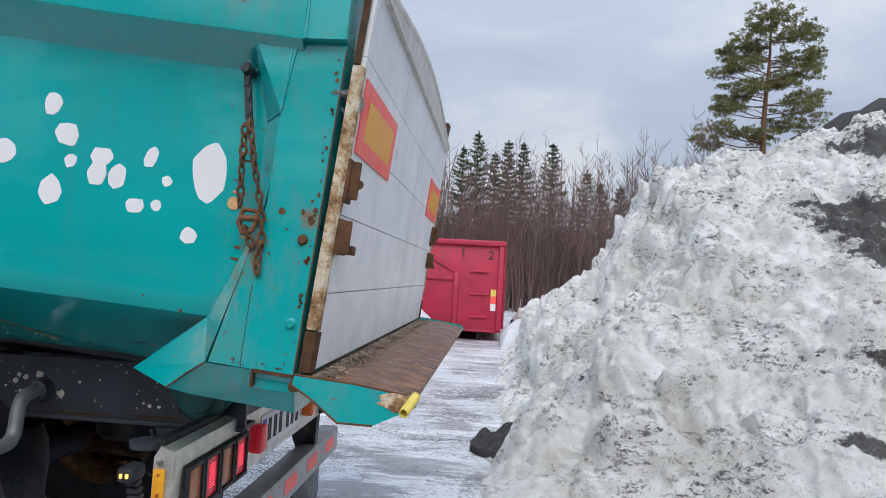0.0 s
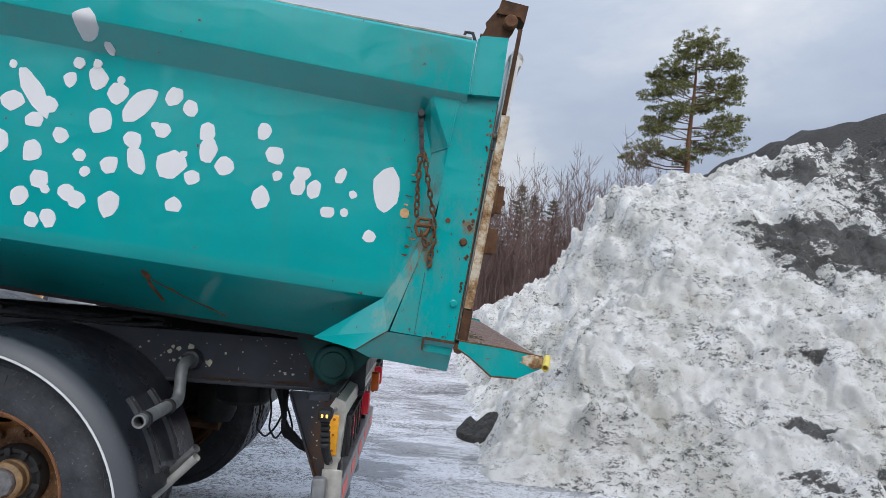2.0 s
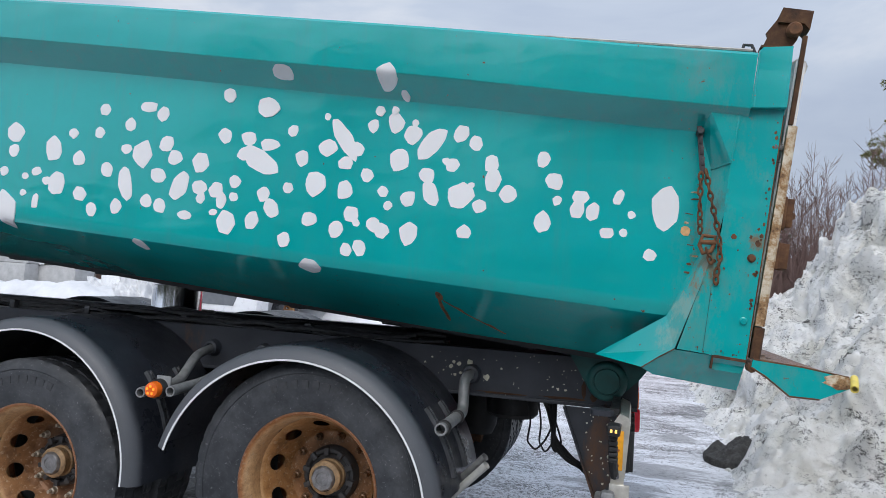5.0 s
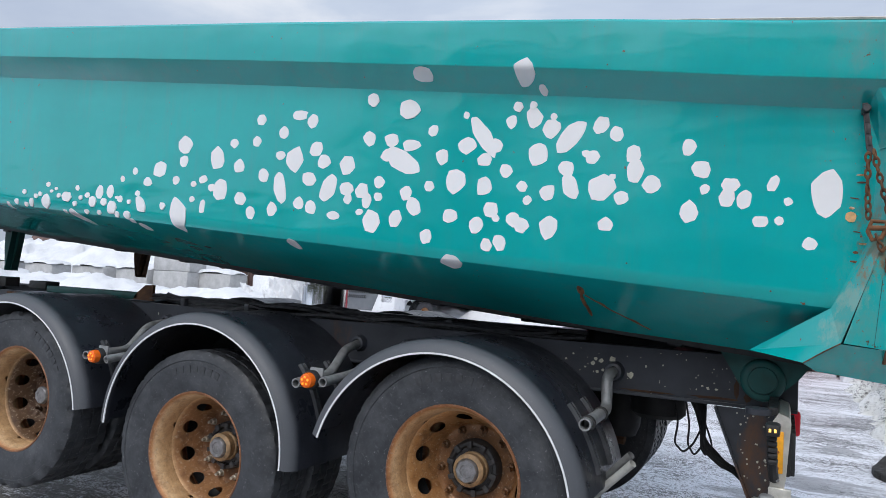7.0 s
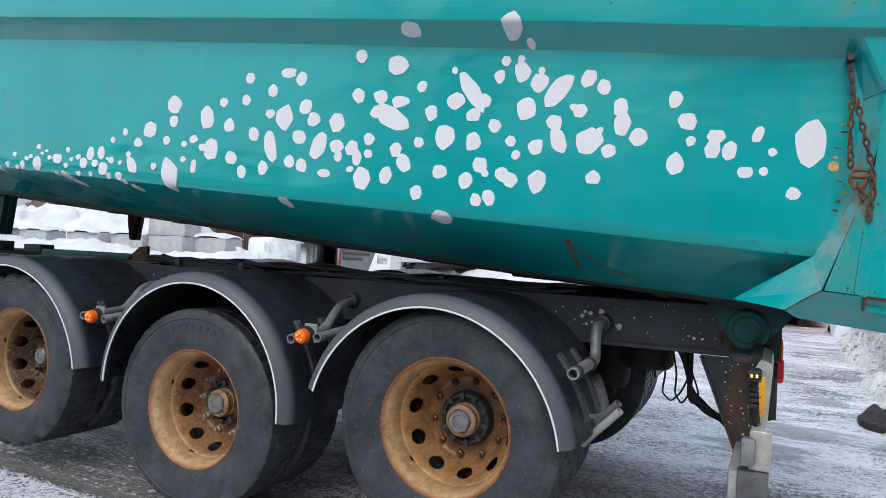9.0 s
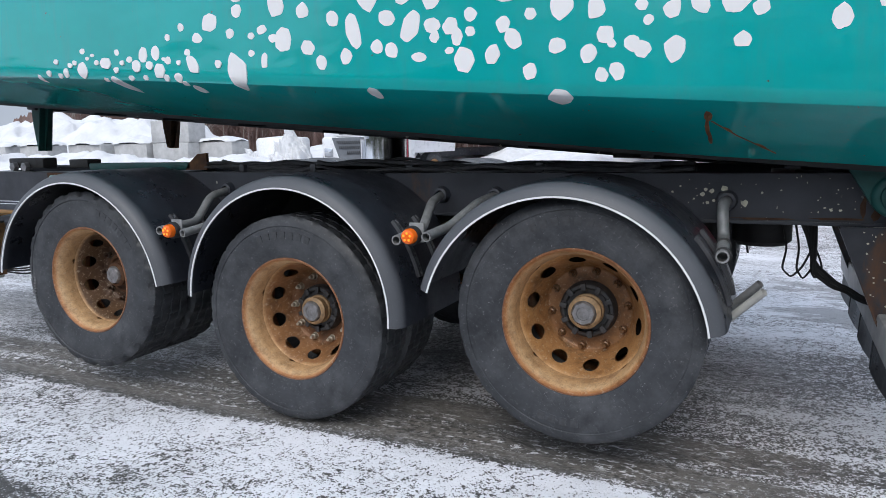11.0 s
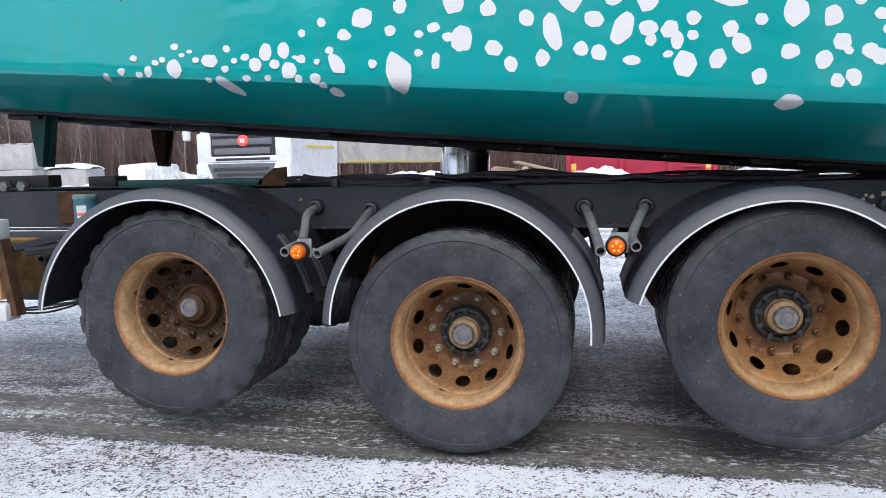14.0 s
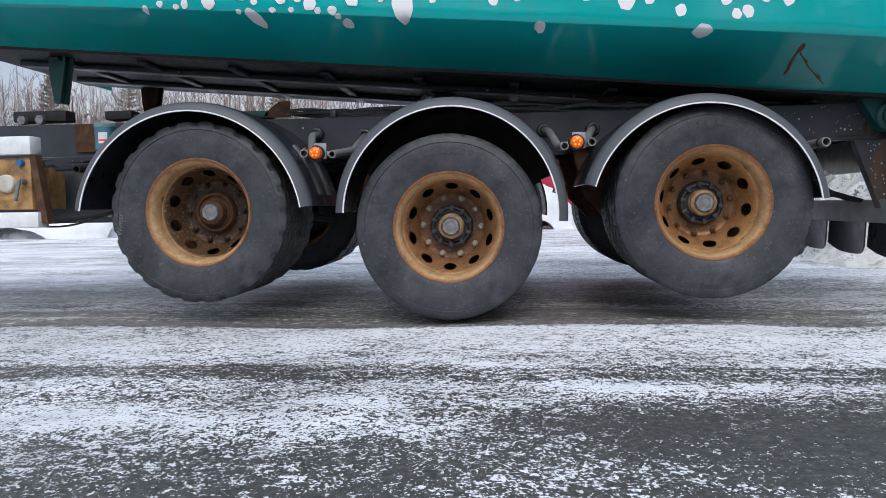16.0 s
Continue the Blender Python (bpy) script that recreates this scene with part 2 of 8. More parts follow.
def make_guard():
    """Black plastic, shiny on top and dulled to grey along the outer lip, with fine spatter."""
    m = material("mudguard_plastic", (0.03, 0.033, 0.04), 0.35)
    col = ramp(m, grain(m, 7, 7, 0.7), (0.3, (0.010, 0.012, 0.017)), (0.7, (0.026, 0.029, 0.038)))
    dull = gate(m, maths(m, "MULTIPLY", maths(m, "ADD", axis(m, "Y"), maths(m, "MULTIPLY", grain(m, 9, 5), 0.03)), -1.0), 0.105, 0.135)
    col = blend(m, maths(m, "MULTIPLY", dull, 0.8), col, (0.088, 0.094, 0.106))
    spatter = gate(m, grain(m, 130, 4, 0.7), 0.655, 0.68)
    col = blend(m, maths(m, "MULTIPLY", spatter, 0.5), col, (0.20, 0.20, 0.21))
    put(m, "Base Color", col)
    shine = ramp(m, grain(m, 6, 7, 0.72), (0.35, (0.22,) * 3), (0.65, (0.46,) * 3))
    put(m, "Roughness", blend(m, dull, shine, (0.5, 0.5, 0.5)))
    first = bump(m, grain(m, 2.2, 3, 0.5), 0.5, 0.02)
    bump(m, grain(m, 90, 4, 0.7), 0.25, 0.002, first)
    return m


def make_gate_panel():
    m = material("aluminium_planks", (0.50, 0.51, 0.52), 0.5, 0.1)
    col = ramp(m, grain(m, 5, 6), (0.3, (0.72, 0.73, 0.74)), (0.7, (0.86, 0.87, 0.88)))
    streak = gate(m, grain(m, 18, 7, 0.75, where(m, (1, 1.6, 0.14))), 0.50, 0.66)
    zone = gate(m, grain(m, 2.4, 4, 0.6), 0.47, 0.62)
    col = blend(m, maths(m, "MULTIPLY", maths(m, "MULTIPLY", streak, zone), 0.6), col, (0.16, 0.165, 0.16))
    rusty = gate(m, grain(m, 7, 5, 0.7, where(m, (1, 1.2, 0.5), (2, 6, 1))), 0.665, 0.69)
    col = blend(m, maths(m, "MULTIPLY", rusty, 0.8), col, (0.10, 0.065, 0.04))
    put(m, "Base Color", col)
    bump(m, grain(m, 60, 3), 0.1, 0.002)
    return m


def spot_near(m, point, centre, radius, flat=1.0):
    """Nearness to a centre: 1 there, 0 at the radius and less beyond."""
    n, l, _ = tools(m)
    s, d = n.new("ShaderNodeMapping"), n.new("ShaderNodeVectorMath")
    s.vector_type = "POINT"
    k = 1.0 / radius
    s.inputs["Scale"].default_value = (k, k, k * flat)
    s.inputs["Location"].default_value = (-centre[0] * k, -centre[1] * k, -centre[2] * k * flat)
    d.operation = "LENGTH"
    l.new(point, s.inputs[0])
    l.new(s.outputs[0], d.inputs[0])
    return maths(m, "SUBTRACT", 1.0, d.outputs["Value"])


def make_snow():
    """Ploughed half-melted snow, peppered with grit in drifts; gravel lies bare on the heap's shoulder."""
    m = material("dirty_snow", (0.8, 0.8, 0.8), 0.8)
    base = ramp(m, grain(m, 1.1, 8, 0.65), (0.36, (0.72, 0.71, 0.66)), (0.45, (0.86, 0.855, 0.825)), (0.52, (0.95, 0.945, 0.93)))
    veil = gate(m, grain(m, 1.7, 9, 0.72, where(m, (1, 1, 1.3), (2, 0, 5))), 0.46, 0.57)
    base = blend(m, maths(m, "MULTIPLY", veil, 0.26), base, (0.58, 0.56, 0.49))
    drift = gate(m, grain(m, 1.5, 7, 0.7, where(m, (0.8, 1, 1.5), (4, 2, 1))), 0.44, 0.58)
    pepper = gate(m, maths(m, "ADD", grain(m, 17, 10, 0.82, where(m, (0.7, 1, 1.5), (2, 9, 4))), maths(m, "MULTIPLY", grain(m, 3.1, 6, 0.7, where(m, (0.8, 1, 1.6))), 0.32)), 0.692, 0.730)
    clump = gate(m, grain(m, 6.5, 11, 0.80, where(m, (0.7, 1, 1.7), (1, 7, 3))), 0.575, 0.60)
    grit = maths(m, "MAXIMUM", maths(m, "MULTIPLY", pepper, maths(m, "ADD", maths(m, "MULTIPLY", drift, 0.85), 0.15)), maths(m, "MULTIPLY", clump, maths(m, "ADD", maths(m, "MULTIPLY", drift, 0.8), 0.05)))
    crumbs = maths(m, "MULTIPLY", gate(m, grain(m, 62, 6, 0.75), 0.575, 0.60), maths(m, "ADD", maths(m, "MULTIPLY", gate(m, grain(m, 2.3, 9, 0.75, where(m, (0.8, 1, 1.5), (6, 1, 2))), 0.50, 0.60), 0.85), 0.07))
    base = blend(m, maths(m, "MULTIPLY", maths(m, "MAXIMUM", grit, crumbs), 0.95), base, (0.05, 0.048, 0.042))
    n, l, _ = tools(m)
    tc, add = n.new("ShaderNodeTexCoord"), n.new("ShaderNodeVectorMath")
    l.new(tc.outputs["Object"], add.inputs[0])
    bare = None
    for centre, radius in (((7.15, 6.0, 2.35), 0.65), ((7.8, 5.8, 2.3), 0.9), ((6.9, 5.4, 1.97), 0.28), ((8.0, 7.4, 3.5), 0.5), ((7.6, 7.7, 3.45), 0.25), ((5.95, 3.12, 0.48), 0.20),
                           ((6.40, 3.97, 1.06), 0.16), ((7.3, 3.4, 0.5), 0.6), ((5.7, 2.7, 0.15), 0.2), ((6.5, 2.55, 0.2), 0.4)):
        s = spot_near(m, tc.outputs["Object"], centre, radius, 1.5)
        bare = s if bare is None else maths(m, "MAXIMUM", bare, s)
    ragged = maths(m, "MULTIPLY", maths(m, "SUBTRACT", grain(m, 4.5, 11, 0.76, where(m, (0.8, 1, 1.5))), 0.5), 4.2)
    side = maths(m, "MULTIPLY", maths(m, "SUBTRACT", axis(m, "X"), 8.1), 0.34)
    shoulder = gate(m, maths(m, "ADD", maths(m, "MAXIMUM", maths(m, "MAXIMUM", bare, side), -0.8), ragged), -0.12, 0.22)
    base = blend(m, maths(m, "MULTIPLY", shoulder, 0.94), base, ramp(m, grain(m, 40, 6, 0.75), (0.35, (0.03, 0.03, 0.03)), (0.6, (0.085, 0.083, 0.08)), (0.72, (0.22, 0.22, 0.22))))
    put(m, "Base Color", base)
    first = bump(m, grain(m, 9, 10, 0.74), 0.6, 0.10)
    bump(m, grain(m, 60, 5, 0.75), 0.9, 0.02, first)
    return m


def make_clean_snow():
    m = material("clean_snow", (0.86, 0.87, 0.9), 0.7)
    put(m, "Base Color", ramp(m, grain(m, 1.2, 7, 0.65), (0.3, (0.54, 0.55, 0.57)), (0.65, (0.70, 0.71, 0.73))))
    bump(m, grain(m, 10, 7, 0.65), 0.4, 0.03)
    return m


def make_gravel(name="gravel", k=1.0):
    m = material(name, (0.05, 0.05, 0.05), 0.95)
    put(m, "Base Color", ramp(m, grain(m, 28, 6, 0.75), (0.3, (0.018 * k, 0.018 * k, 0.018 * k)), (0.6, (0.06 * k, 0.058 * k, 0.056 * k)), (0.8, (0.14 * k, 0.135 * k, 0.13 * k))))
    first = bump(m, grain(m, 7, 6, 0.7), 0.6, 0.06)
    bump(m, grain(m, 60, 4, 0.7), 0.7, 0.015, first)
    return m


def make_ground():
    """Asphalt under worn hard-packed snow: bands along the vehicle, grit everywhere, whiter further off."""
    m = material("icy_yard", (0.5, 0.5, 0.5), 0.5)
    asphalt = ramp(m, grain(m, 45, 6, 0.75), (0.35, (0.022, 0.022, 0.023)), (0.58, (0.066, 0.064, 0.062)), (0.75, (0.22, 0.215, 0.21)))
    snow = ramp(m, grain(m, 0.9, 8, 0.7, where(m, (0.7, 1, 1))), (0.28, (0.48, 0.49, 0.51)), (0.44, (0.66, 0.67, 0.70)), (0.56, (0.80, 0.81, 0.85)))
    n, l, _ = tools(m)
    y = axis(m, "Y")
    wave = maths(m, "MULTIPLY", maths(m, "SUBTRACT", grain(m, 1.0, 6, 0.7, where(m, (0.35, 1, 1))), 0.5), 0.16)
    yy = maths(m, "ADD", y, wave)
    span = n.new("ShaderNodeMapRange")
    span.inputs["From Min"].default_value, span.inputs["From Max"].default_value = -4.0, 4.0
    l.new(yy, span.inputs["Value"])

    def bands(*stops):
        """A value that changes across the yard: (y in metres, value)."""
        return ramp(m, span.outputs[0], *(((v + 4.0) / 8.0, (k,) * 3) for v, k in stops))
    cover_band = bands((-4.0, 0.60), (-1.36, 0.60), (-1.28, 0.36), (-1.12, 0.36), (-1.05, 0.60), (-0.17, 0.62), (-0.12, 0.18), (0.10, 0.22), (0.14, 0.46), (0.19, 0.24), (0.36, 0.24),
                       (0.44, 0.50), (0.75, 0.44), (1.4, 0.42), (2.0, 0.54), (2.8, 0.58), (4.0, 0.62))
    driven = gate(m, maths(m, "MULTIPLY", maths(m, "ADD", axis(m, "X"), wave), 0.25), 0.50, 0.64)
    cover_band = blend(m, driven, cover_band, bands((-4.0, 0.6), (0.2, 0.56), (1.0, 0.54), (2.2, 0.56), (4.0, 0.62)))
    slant = maths(m, "SUBTRACT", maths(m, "MULTIPLY", maths(m, "SUBTRACT", axis(m, "X"), 0.1), 0.30), y)
    bare = maths(m, "MULTIPLY", gate(m, maths(m, "MULTIPLY", slant, 0.25), 0.40, 0.54), -0.36)
    streaks = maths(m, "MULTIPLY", maths(m, "SUBTRACT", grain(m, 2.4, 7, 0.72, where(m, (0.16, 2.0, 1))), 0.5), bands((-0.3, 0.3), (0.0, 0.8), (1.5, 0.7), (2.5, 0.4)))
    patches = maths(m, "MULTIPLY", maths(m, "SUBTRACT", grain(m, 1.5, 11, 0.72, where(m, (0.6, 1.2, 1))), 0.5), 1.25)
    wide = maths(m, "MULTIPLY", maths(m, "SUBTRACT", grain(m, 0.75, 5, 0.6, where(m, (0.55, 1.3, 1), (0.4, 0.1, 0))), 0.5), bands((-1.7, 0.9), (-1.1, 0.5), (0.8, 0.2), (2.8, 1.2)))
    rough_cover = maths(m, "ADD", maths(m, "ADD", maths(m, "ADD", cover_band, bare), wide), maths(m, "ADD", streaks, patches))
    fine = maths(m, "ADD", rough_cover, maths(m, "ADD", maths(m, "MULTIPLY", maths(m, "SUBTRACT", grain(m, 95, 3, 0.65), 0.5), 1.9), maths(m, "MULTIPLY", maths(m, "SUBTRACT", grain(m, 30, 4, 0.7), 0.5), 1.5)))
    mask = gate(m, fine, 0.465, 0.525)
    mixed = blend(m, mask, asphalt, snow)
    packed = bands((-0.15, 0.0), (-0.08, 0.9), (0.10, 0.9), (0.15, 0.2), (0.20, 0.9), (0.40, 0.85), (0.46, 0.1), (0.70, 0.2), (1.0, 0.5), (1.6, 0.5), (2.4, 0.3), (3.2, 0.2))
    packed = blend(m, driven, packed, (0.15, 0.15, 0.15))
    hue = ramp(m, span.outputs[0], (0.55, (0.19, 0.178, 0.160)), (0.60, (0.42, 0.425, 0.44)), (0.78, (0.60, 0.61, 0.64)), (0.875, (0.72, 0.73, 0.76)))
    slush = blend(m, 1.0, hue, ramp(m, grain(m, 14, 7, 0.72, where(m, (0.3, 1, 1))), (0.3, (0.6,) * 3), (0.7, (1.2,) * 3)), "MULTIPLY")
    lanes = gate(m, grain(m, 4.0, 7, 0.72, where(m, (0.09, 1.7, 1), (2, 3, 0))), 0.44, 0.53)
    speck = maths(m, "MULTIPLY", gate(m, grain(m, 48, 4, 0.72, where(m, (0.6, 1, 1))), 0.50, 0.515), maths(m, "ADD", 0.4, maths(m, "MULTIPLY", lanes, 0.55)))
    slush = blend(m, maths(m, "MULTIPLY", speck, 0.9), slush, (0.04, 0.038, 0.036))
    pale = gate(m, grain(m, 40, 4, 0.74, where(m, (0.5, 1, 1), (3, 1, 0))), 0.55, 0.57)
    slush = blend(m, maths(m, "MULTIPLY", pale, maths(m, "ADD", 0.15, maths(m, "MULTIPLY", gate(m, grain(m, 5, 8, 0.75, where(m, (0.12, 1.6, 1), (1, 4, 0))), 0.49, 0.55), 0.85))), slush, (0.85, 0.86, 0.88))
    col = blend(m, maths(m, "MULTIPLY", packed, maths(m, "SUBTRACT", 1.0, maths(m, "MULTIPLY", gate(m, fine, 0.62, 0.72), 0.9))), mixed, slush)
    wet = None
    for cx, cy, r in ((2.8, 3.9, 0.55), (2.35, 4.2, 0.35), (2.5, 3.0, 0.5), (3.6, 3.6, 0.35), (4.0, 3.1, 0.45), (4.9, 2.4, 0.6), (3.1, 5.6, 0.3)):
        spot = spot_near(m, where(m), (cx, cy, 0.0), r)
        wet = spot if wet is None else maths(m, "MAXIMUM", wet, spot)
    wet = gate(m, maths(m, "ADD", maths(m, "MAXIMUM", wet, -0.9), maths(m, "MULTIPLY", maths(m, "SUBTRACT", grain(m, 4.5, 11, 0.76, where(m, (0.5, 1.3, 1))), 0.5), 5.0)), 0.15, 0.45)
    col = blend(m, maths(m, "MULTIPLY", wet, 0.6), col, (0.15, 0.15, 0.15))
    put(m, "Base Color", col)
    put(m, "Roughness", ramp(m, mask, (0.0, (0.5,) * 3), (1.0, (0.55,) * 3)))
    first = bump(m, rough_cover, 0.3, 0.02)
    bump(m, maths(m, "ADD", maths(m, "MULTIPLY", mask, 0.6), grain(m, 60, 4, 0.7)), 0.55, 0.008, first)
    return m


def make_glow(name, color, strength, base=None):
    m = material(name, base or color, 0.25)
    b = m.node_tree.nodes["Principled BSDF"]
    b.inputs["Emission Color"].default_value = (*color, 1)
    b.inputs["Emission Strength"].default_value = strength
    return m


DARK_TEAL = make_plain("dark_green_steel", (0.004, 0.06, 0.055), 0.5, 0, 0.5, 8)
TEAL, RUST, DARK_RUST = make_teal(), make_rust(), make_rust("dark_rust", 0.45)
CHASSIS, RUBBER, RIM = make_chassis(), make_rubber(), make_rim("rim_gold_rust", (1.0, 1.0, 1.0), 0.36, 0.25)
RIM_DARK, RIM_RED = make_rim("rim_dark_rust", (0.22, 0.22, 0.26), 0.5, 0.2), make_rim("rim_red_rust", (0.68, 0.64, 0.66), 0.5, 0.2)
FENDER = make_guard()
WHITE_TRIM = make_plain("white_trim", (0.72, 0.73, 0.74), 0.45, 0, 0.12, 20)
WHITE_SPOT = make_plain("white_film", (0.78, 0.78, 0.80), 0.35, 0, 0.03, 6, 0.03)
HUB_BLACK = make_plain("hub_black", (0.028, 0.029, 0.032), 0.5, 0, 0.5, 20)
HUB_STEEL = make_plain("hub_steel", (0.24, 0.24, 0.25), 0.45, 0.6, 0.4, 40)
PANEL, STRIP = make_gate_panel(), material("rusty_white_strip", (0.5, 0.4, 0.3), 0.75)
put(STRIP, "Base Color", ramp(STRIP, grain(STRIP, 16, 8, 0.75), (0.36, (0.10, 0.048, 0.022)), (0.46, (0.34, 0.20, 0.09)), (0.54, (0.56, 0.47, 0.34)), (0.68, (0.70, 0.66, 0.56))))
bump(STRIP, grain(STRIP, 50, 5), 0.4, 0.003)
ALU = make_plain("brushed_aluminium", (0.60, 0.58, 0.53), 0.36, 0.6, 0.22, 18)
PIPE = make_plain("grey_pipe", (0.23, 0.235, 0.24), 0.5, 0.3, 0.3, 25)
RED_EDGE = make_plain("red_reflective", (1.0, 0.12, 0.10), 0.4, 0, 0.03, 6, 0.02)
AMBER_FACE = make_plain("amber_reflective", (0.85, 0.38, 0.02), 0.4, 0, 0.10, 60, 0.03)
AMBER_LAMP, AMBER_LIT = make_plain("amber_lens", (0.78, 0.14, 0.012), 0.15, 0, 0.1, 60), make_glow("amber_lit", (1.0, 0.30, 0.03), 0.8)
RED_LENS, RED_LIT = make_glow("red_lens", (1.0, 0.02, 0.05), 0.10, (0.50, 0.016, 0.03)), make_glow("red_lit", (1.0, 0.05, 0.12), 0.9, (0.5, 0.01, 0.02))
DULL_AMBER = make_plain("dull_amber_lens", (0.42, 0.13, 0.05), 0.2, 0, 0.15, 40)
YELLOW = make_plain("yellow_plastic", (0.72, 0.58, 0.12), 0.5, 0, 0.2, 20)
BLACK = make_plain("black_rubber", (0.014, 0.014, 0.015), 0.6, 0, 0.4, 20)
RED_STEEL = make_plain("red_container_paint", (0.40, 0.018, 0.05), 0.5, 0, 0.22, 2.5)
WHITE_PAINT = make_plain("white_cab_paint", (0.72, 0.73, 0.75), 0.3, 0, 0.06, 3)
GRILLE = make_plain("dark_grille", (0.03, 0.032, 0.036), 0.5, 0, 0.3, 20)
SLATE = make_plain("slate_plastic", (0.13, 0.14, 0.155), 0.5, 0, 0.15, 8)
GLASS_DARK = material("dark_glass", (0.05, 0.07, 0.08), 0.05)
CONCRETE = make_plain("concrete", (0.42, 0.42, 0.42), 0.9, 0, 0.2, 4, 0.4)
SNOW, CLEAN, GRAVEL, YARD = make_snow(), make_clean_snow(), make_gravel(), make_ground()
BARK, NEEDLE = make_plain("pine_bark", (0.16, 0.085, 0.05), 0.9, 0, 0.4, 9, 0.6), make_plain("pine_needles", (0.16, 0.165, 0.055), 0.7, 0, 0.4, 1.5)
SPRUCE = make_plain("spruce_needles", (0.07, 0.10, 0.05), 0.8, 0, 0.5, 1.2)
TWIG = make_plain("bare_twigs", (0.17, 0.108, 0.095), 0.9, 0, 0.35, 0.35)
PALE_BARK = make_plain("pale_bark", (0.30, 0.27, 0.24), 0.9, 0, 0.5, 1.5)
CHROME = material("chrome", (0.75, 0.75, 0.76), 0.12, 1.0)
BLUE_CAN = make_plain("blue_grey_plastic", (0.05, 0.16, 0.22), 0.4, 0, 0.2, 20)

# ---------------------------------------------------------------- mesh tools


def part(name, bm, mat, parent=None, label="", sharp=40):
    me = bpy.data.meshes.new(name)
    bmesh.ops.recalc_face_normals(bm, faces=bm.faces)
    bm.to_mesh(me)
    bm.free()
    me.materials.append(mat)
    me.shade_smooth()
    me.set_sharp_from_angle(angle=radians(sharp))
    ob = new(name, me)
    if parent:
        ob.parent = parent
    if label:
        tagged(ob, label)
    return ob


def thing(name, label, category, group="", kind=""):
    return tagged(new(name), label, category, group, kind)


def box(bm, x0, x1, y0, y1, z0, z1, m=None):
    made = bmesh.ops.create_cube(bm, size=1, matrix=Matrix.Translation(((x0 + x1) / 2, (y0 + y1) / 2, (z0 + z1) / 2)) @ Matrix.Diagonal((x1 - x0, y1 - y0, z1 - z0, 1)))
    if m:
        bmesh.ops.transform(bm, matrix=m, verts=made["verts"])
    return made["verts"]


def soft_box(bm, x0, x1, y0, y1, z0, z1, r=0.01, m=None, seg=2):
    verts = box(bm, x0, x1, y0, y1, z0, z1)
    edges = list({e for v in verts for e in v.link_edges})
    out = bmesh.ops.bevel(bm, geom=edges, offset=r, segments=seg, affect="EDGES", profile=0.5)
    if m:
        bmesh.ops.transform(bm, matrix=m, verts=list({v for f in out["faces"] for v in f.verts} | {v for v in verts if v.is_valid}))


def slab(bm, pts, y0, y1, m=None):
    """A polygon in x and z, given thickness in y."""
    a = [bm.verts.new((x, y0, z)) for x, z in pts]
    b = [bm.verts.new((x, y1, z)) for x, z in pts]
    bm.faces.new(a), bm.faces.new(b[::-1])
    for i in range(len(pts)):
        j = (i + 1) % len(pts)
        bm.faces.new((a[j], a[i], b[i], b[j]))
    if m:
        bmesh.ops.transform(bm, matrix=m, verts=a + b)


def plate(bm, pts, thick, m=None):
    """A flat or slightly bent polygon of any direction, thickened along its normal."""
    pts = [Vector(p) for p in pts]
    nrm = (pts[1] - pts[0]).cross(pts[2] - pts[0]).normalized() * thick
    a, b = [bm.verts.new(p) for p in pts], [bm.verts.new(p + nrm) for p in pts]
    bm.faces.new(a), bm.faces.new(b[::-1])
    for i in range(len(pts)):
        j = (i + 1) % len(pts)
        bm.faces.new((a[j], a[i], b[i], b[j]))
    if m:
        bmesh.ops.transform(bm, matrix=m, verts=a + b)


def loft(bm, rings, m=None, ends=True, around=True):
    rows = [[bm.verts.new(p) for p in ring] for ring in rings]
    n = len(rows[0])
    for a, b in zip(rows, rows[1:]):
        for i in range(n if around else n - 1):
            j = (i + 1) % n
            bm.faces.new((a[i], a[j], b[j], b[i]))
    if ends and around:
        bm.faces.new(rows[0][::-1]), bm.faces.new(rows[-1])
    if m:
        bmesh.ops.transform(bm, matrix=m, verts=[v for r in rows for v in r])
    return rows


def tube(bm, pts, r, seg=10, m=None, radii=None, ends=True):
    pts = [Vector(p) for p in pts]
    rings, side = [], None
    for i, p in enumerate(pts):
        d = (pts[min(i + 1, len(pts) - 1)] - pts[max(i - 1, 0)]).normalized()
        if side is None:
            side = d.orthogonal().normalized()
        side = (side - d * side.dot(d)).normalized()
        up = d.cross(side)
        rr = radii[i] if radii else r
        rings.append([p + (side * math.cos(a) + up * math.sin(a)) * rr for a in (2 * math.pi * k / seg for k in range(seg))])
    loft(bm, rings, m, ends)


def turned(bm, prof, seg=48, m=None, a0=0.0, a1=2 * math.pi):
    """A profile of (radius, y) turned about the y axis."""
    full = abs(a1 - a0 - 2 * math.pi) < 1e-6
    k = seg if full else seg + 1
    rows = []
    for s in range(k):
        a = a0 + (a1 - a0) * s / seg
        rows.append([bm.verts.new((r * math.cos(a), y, r * math.sin(a))) for r, y in prof])
    for s in range(seg):
        a, b = rows[s], rows[(s + 1) % k]
        for i in range(len(prof) - 1):
            bm.faces.new((a[i], a[i + 1], b[i + 1], b[i]))
    if m:
        bmesh.ops.transform(bm, matrix=m, verts=[v for r in rows for v in r])
    return rows


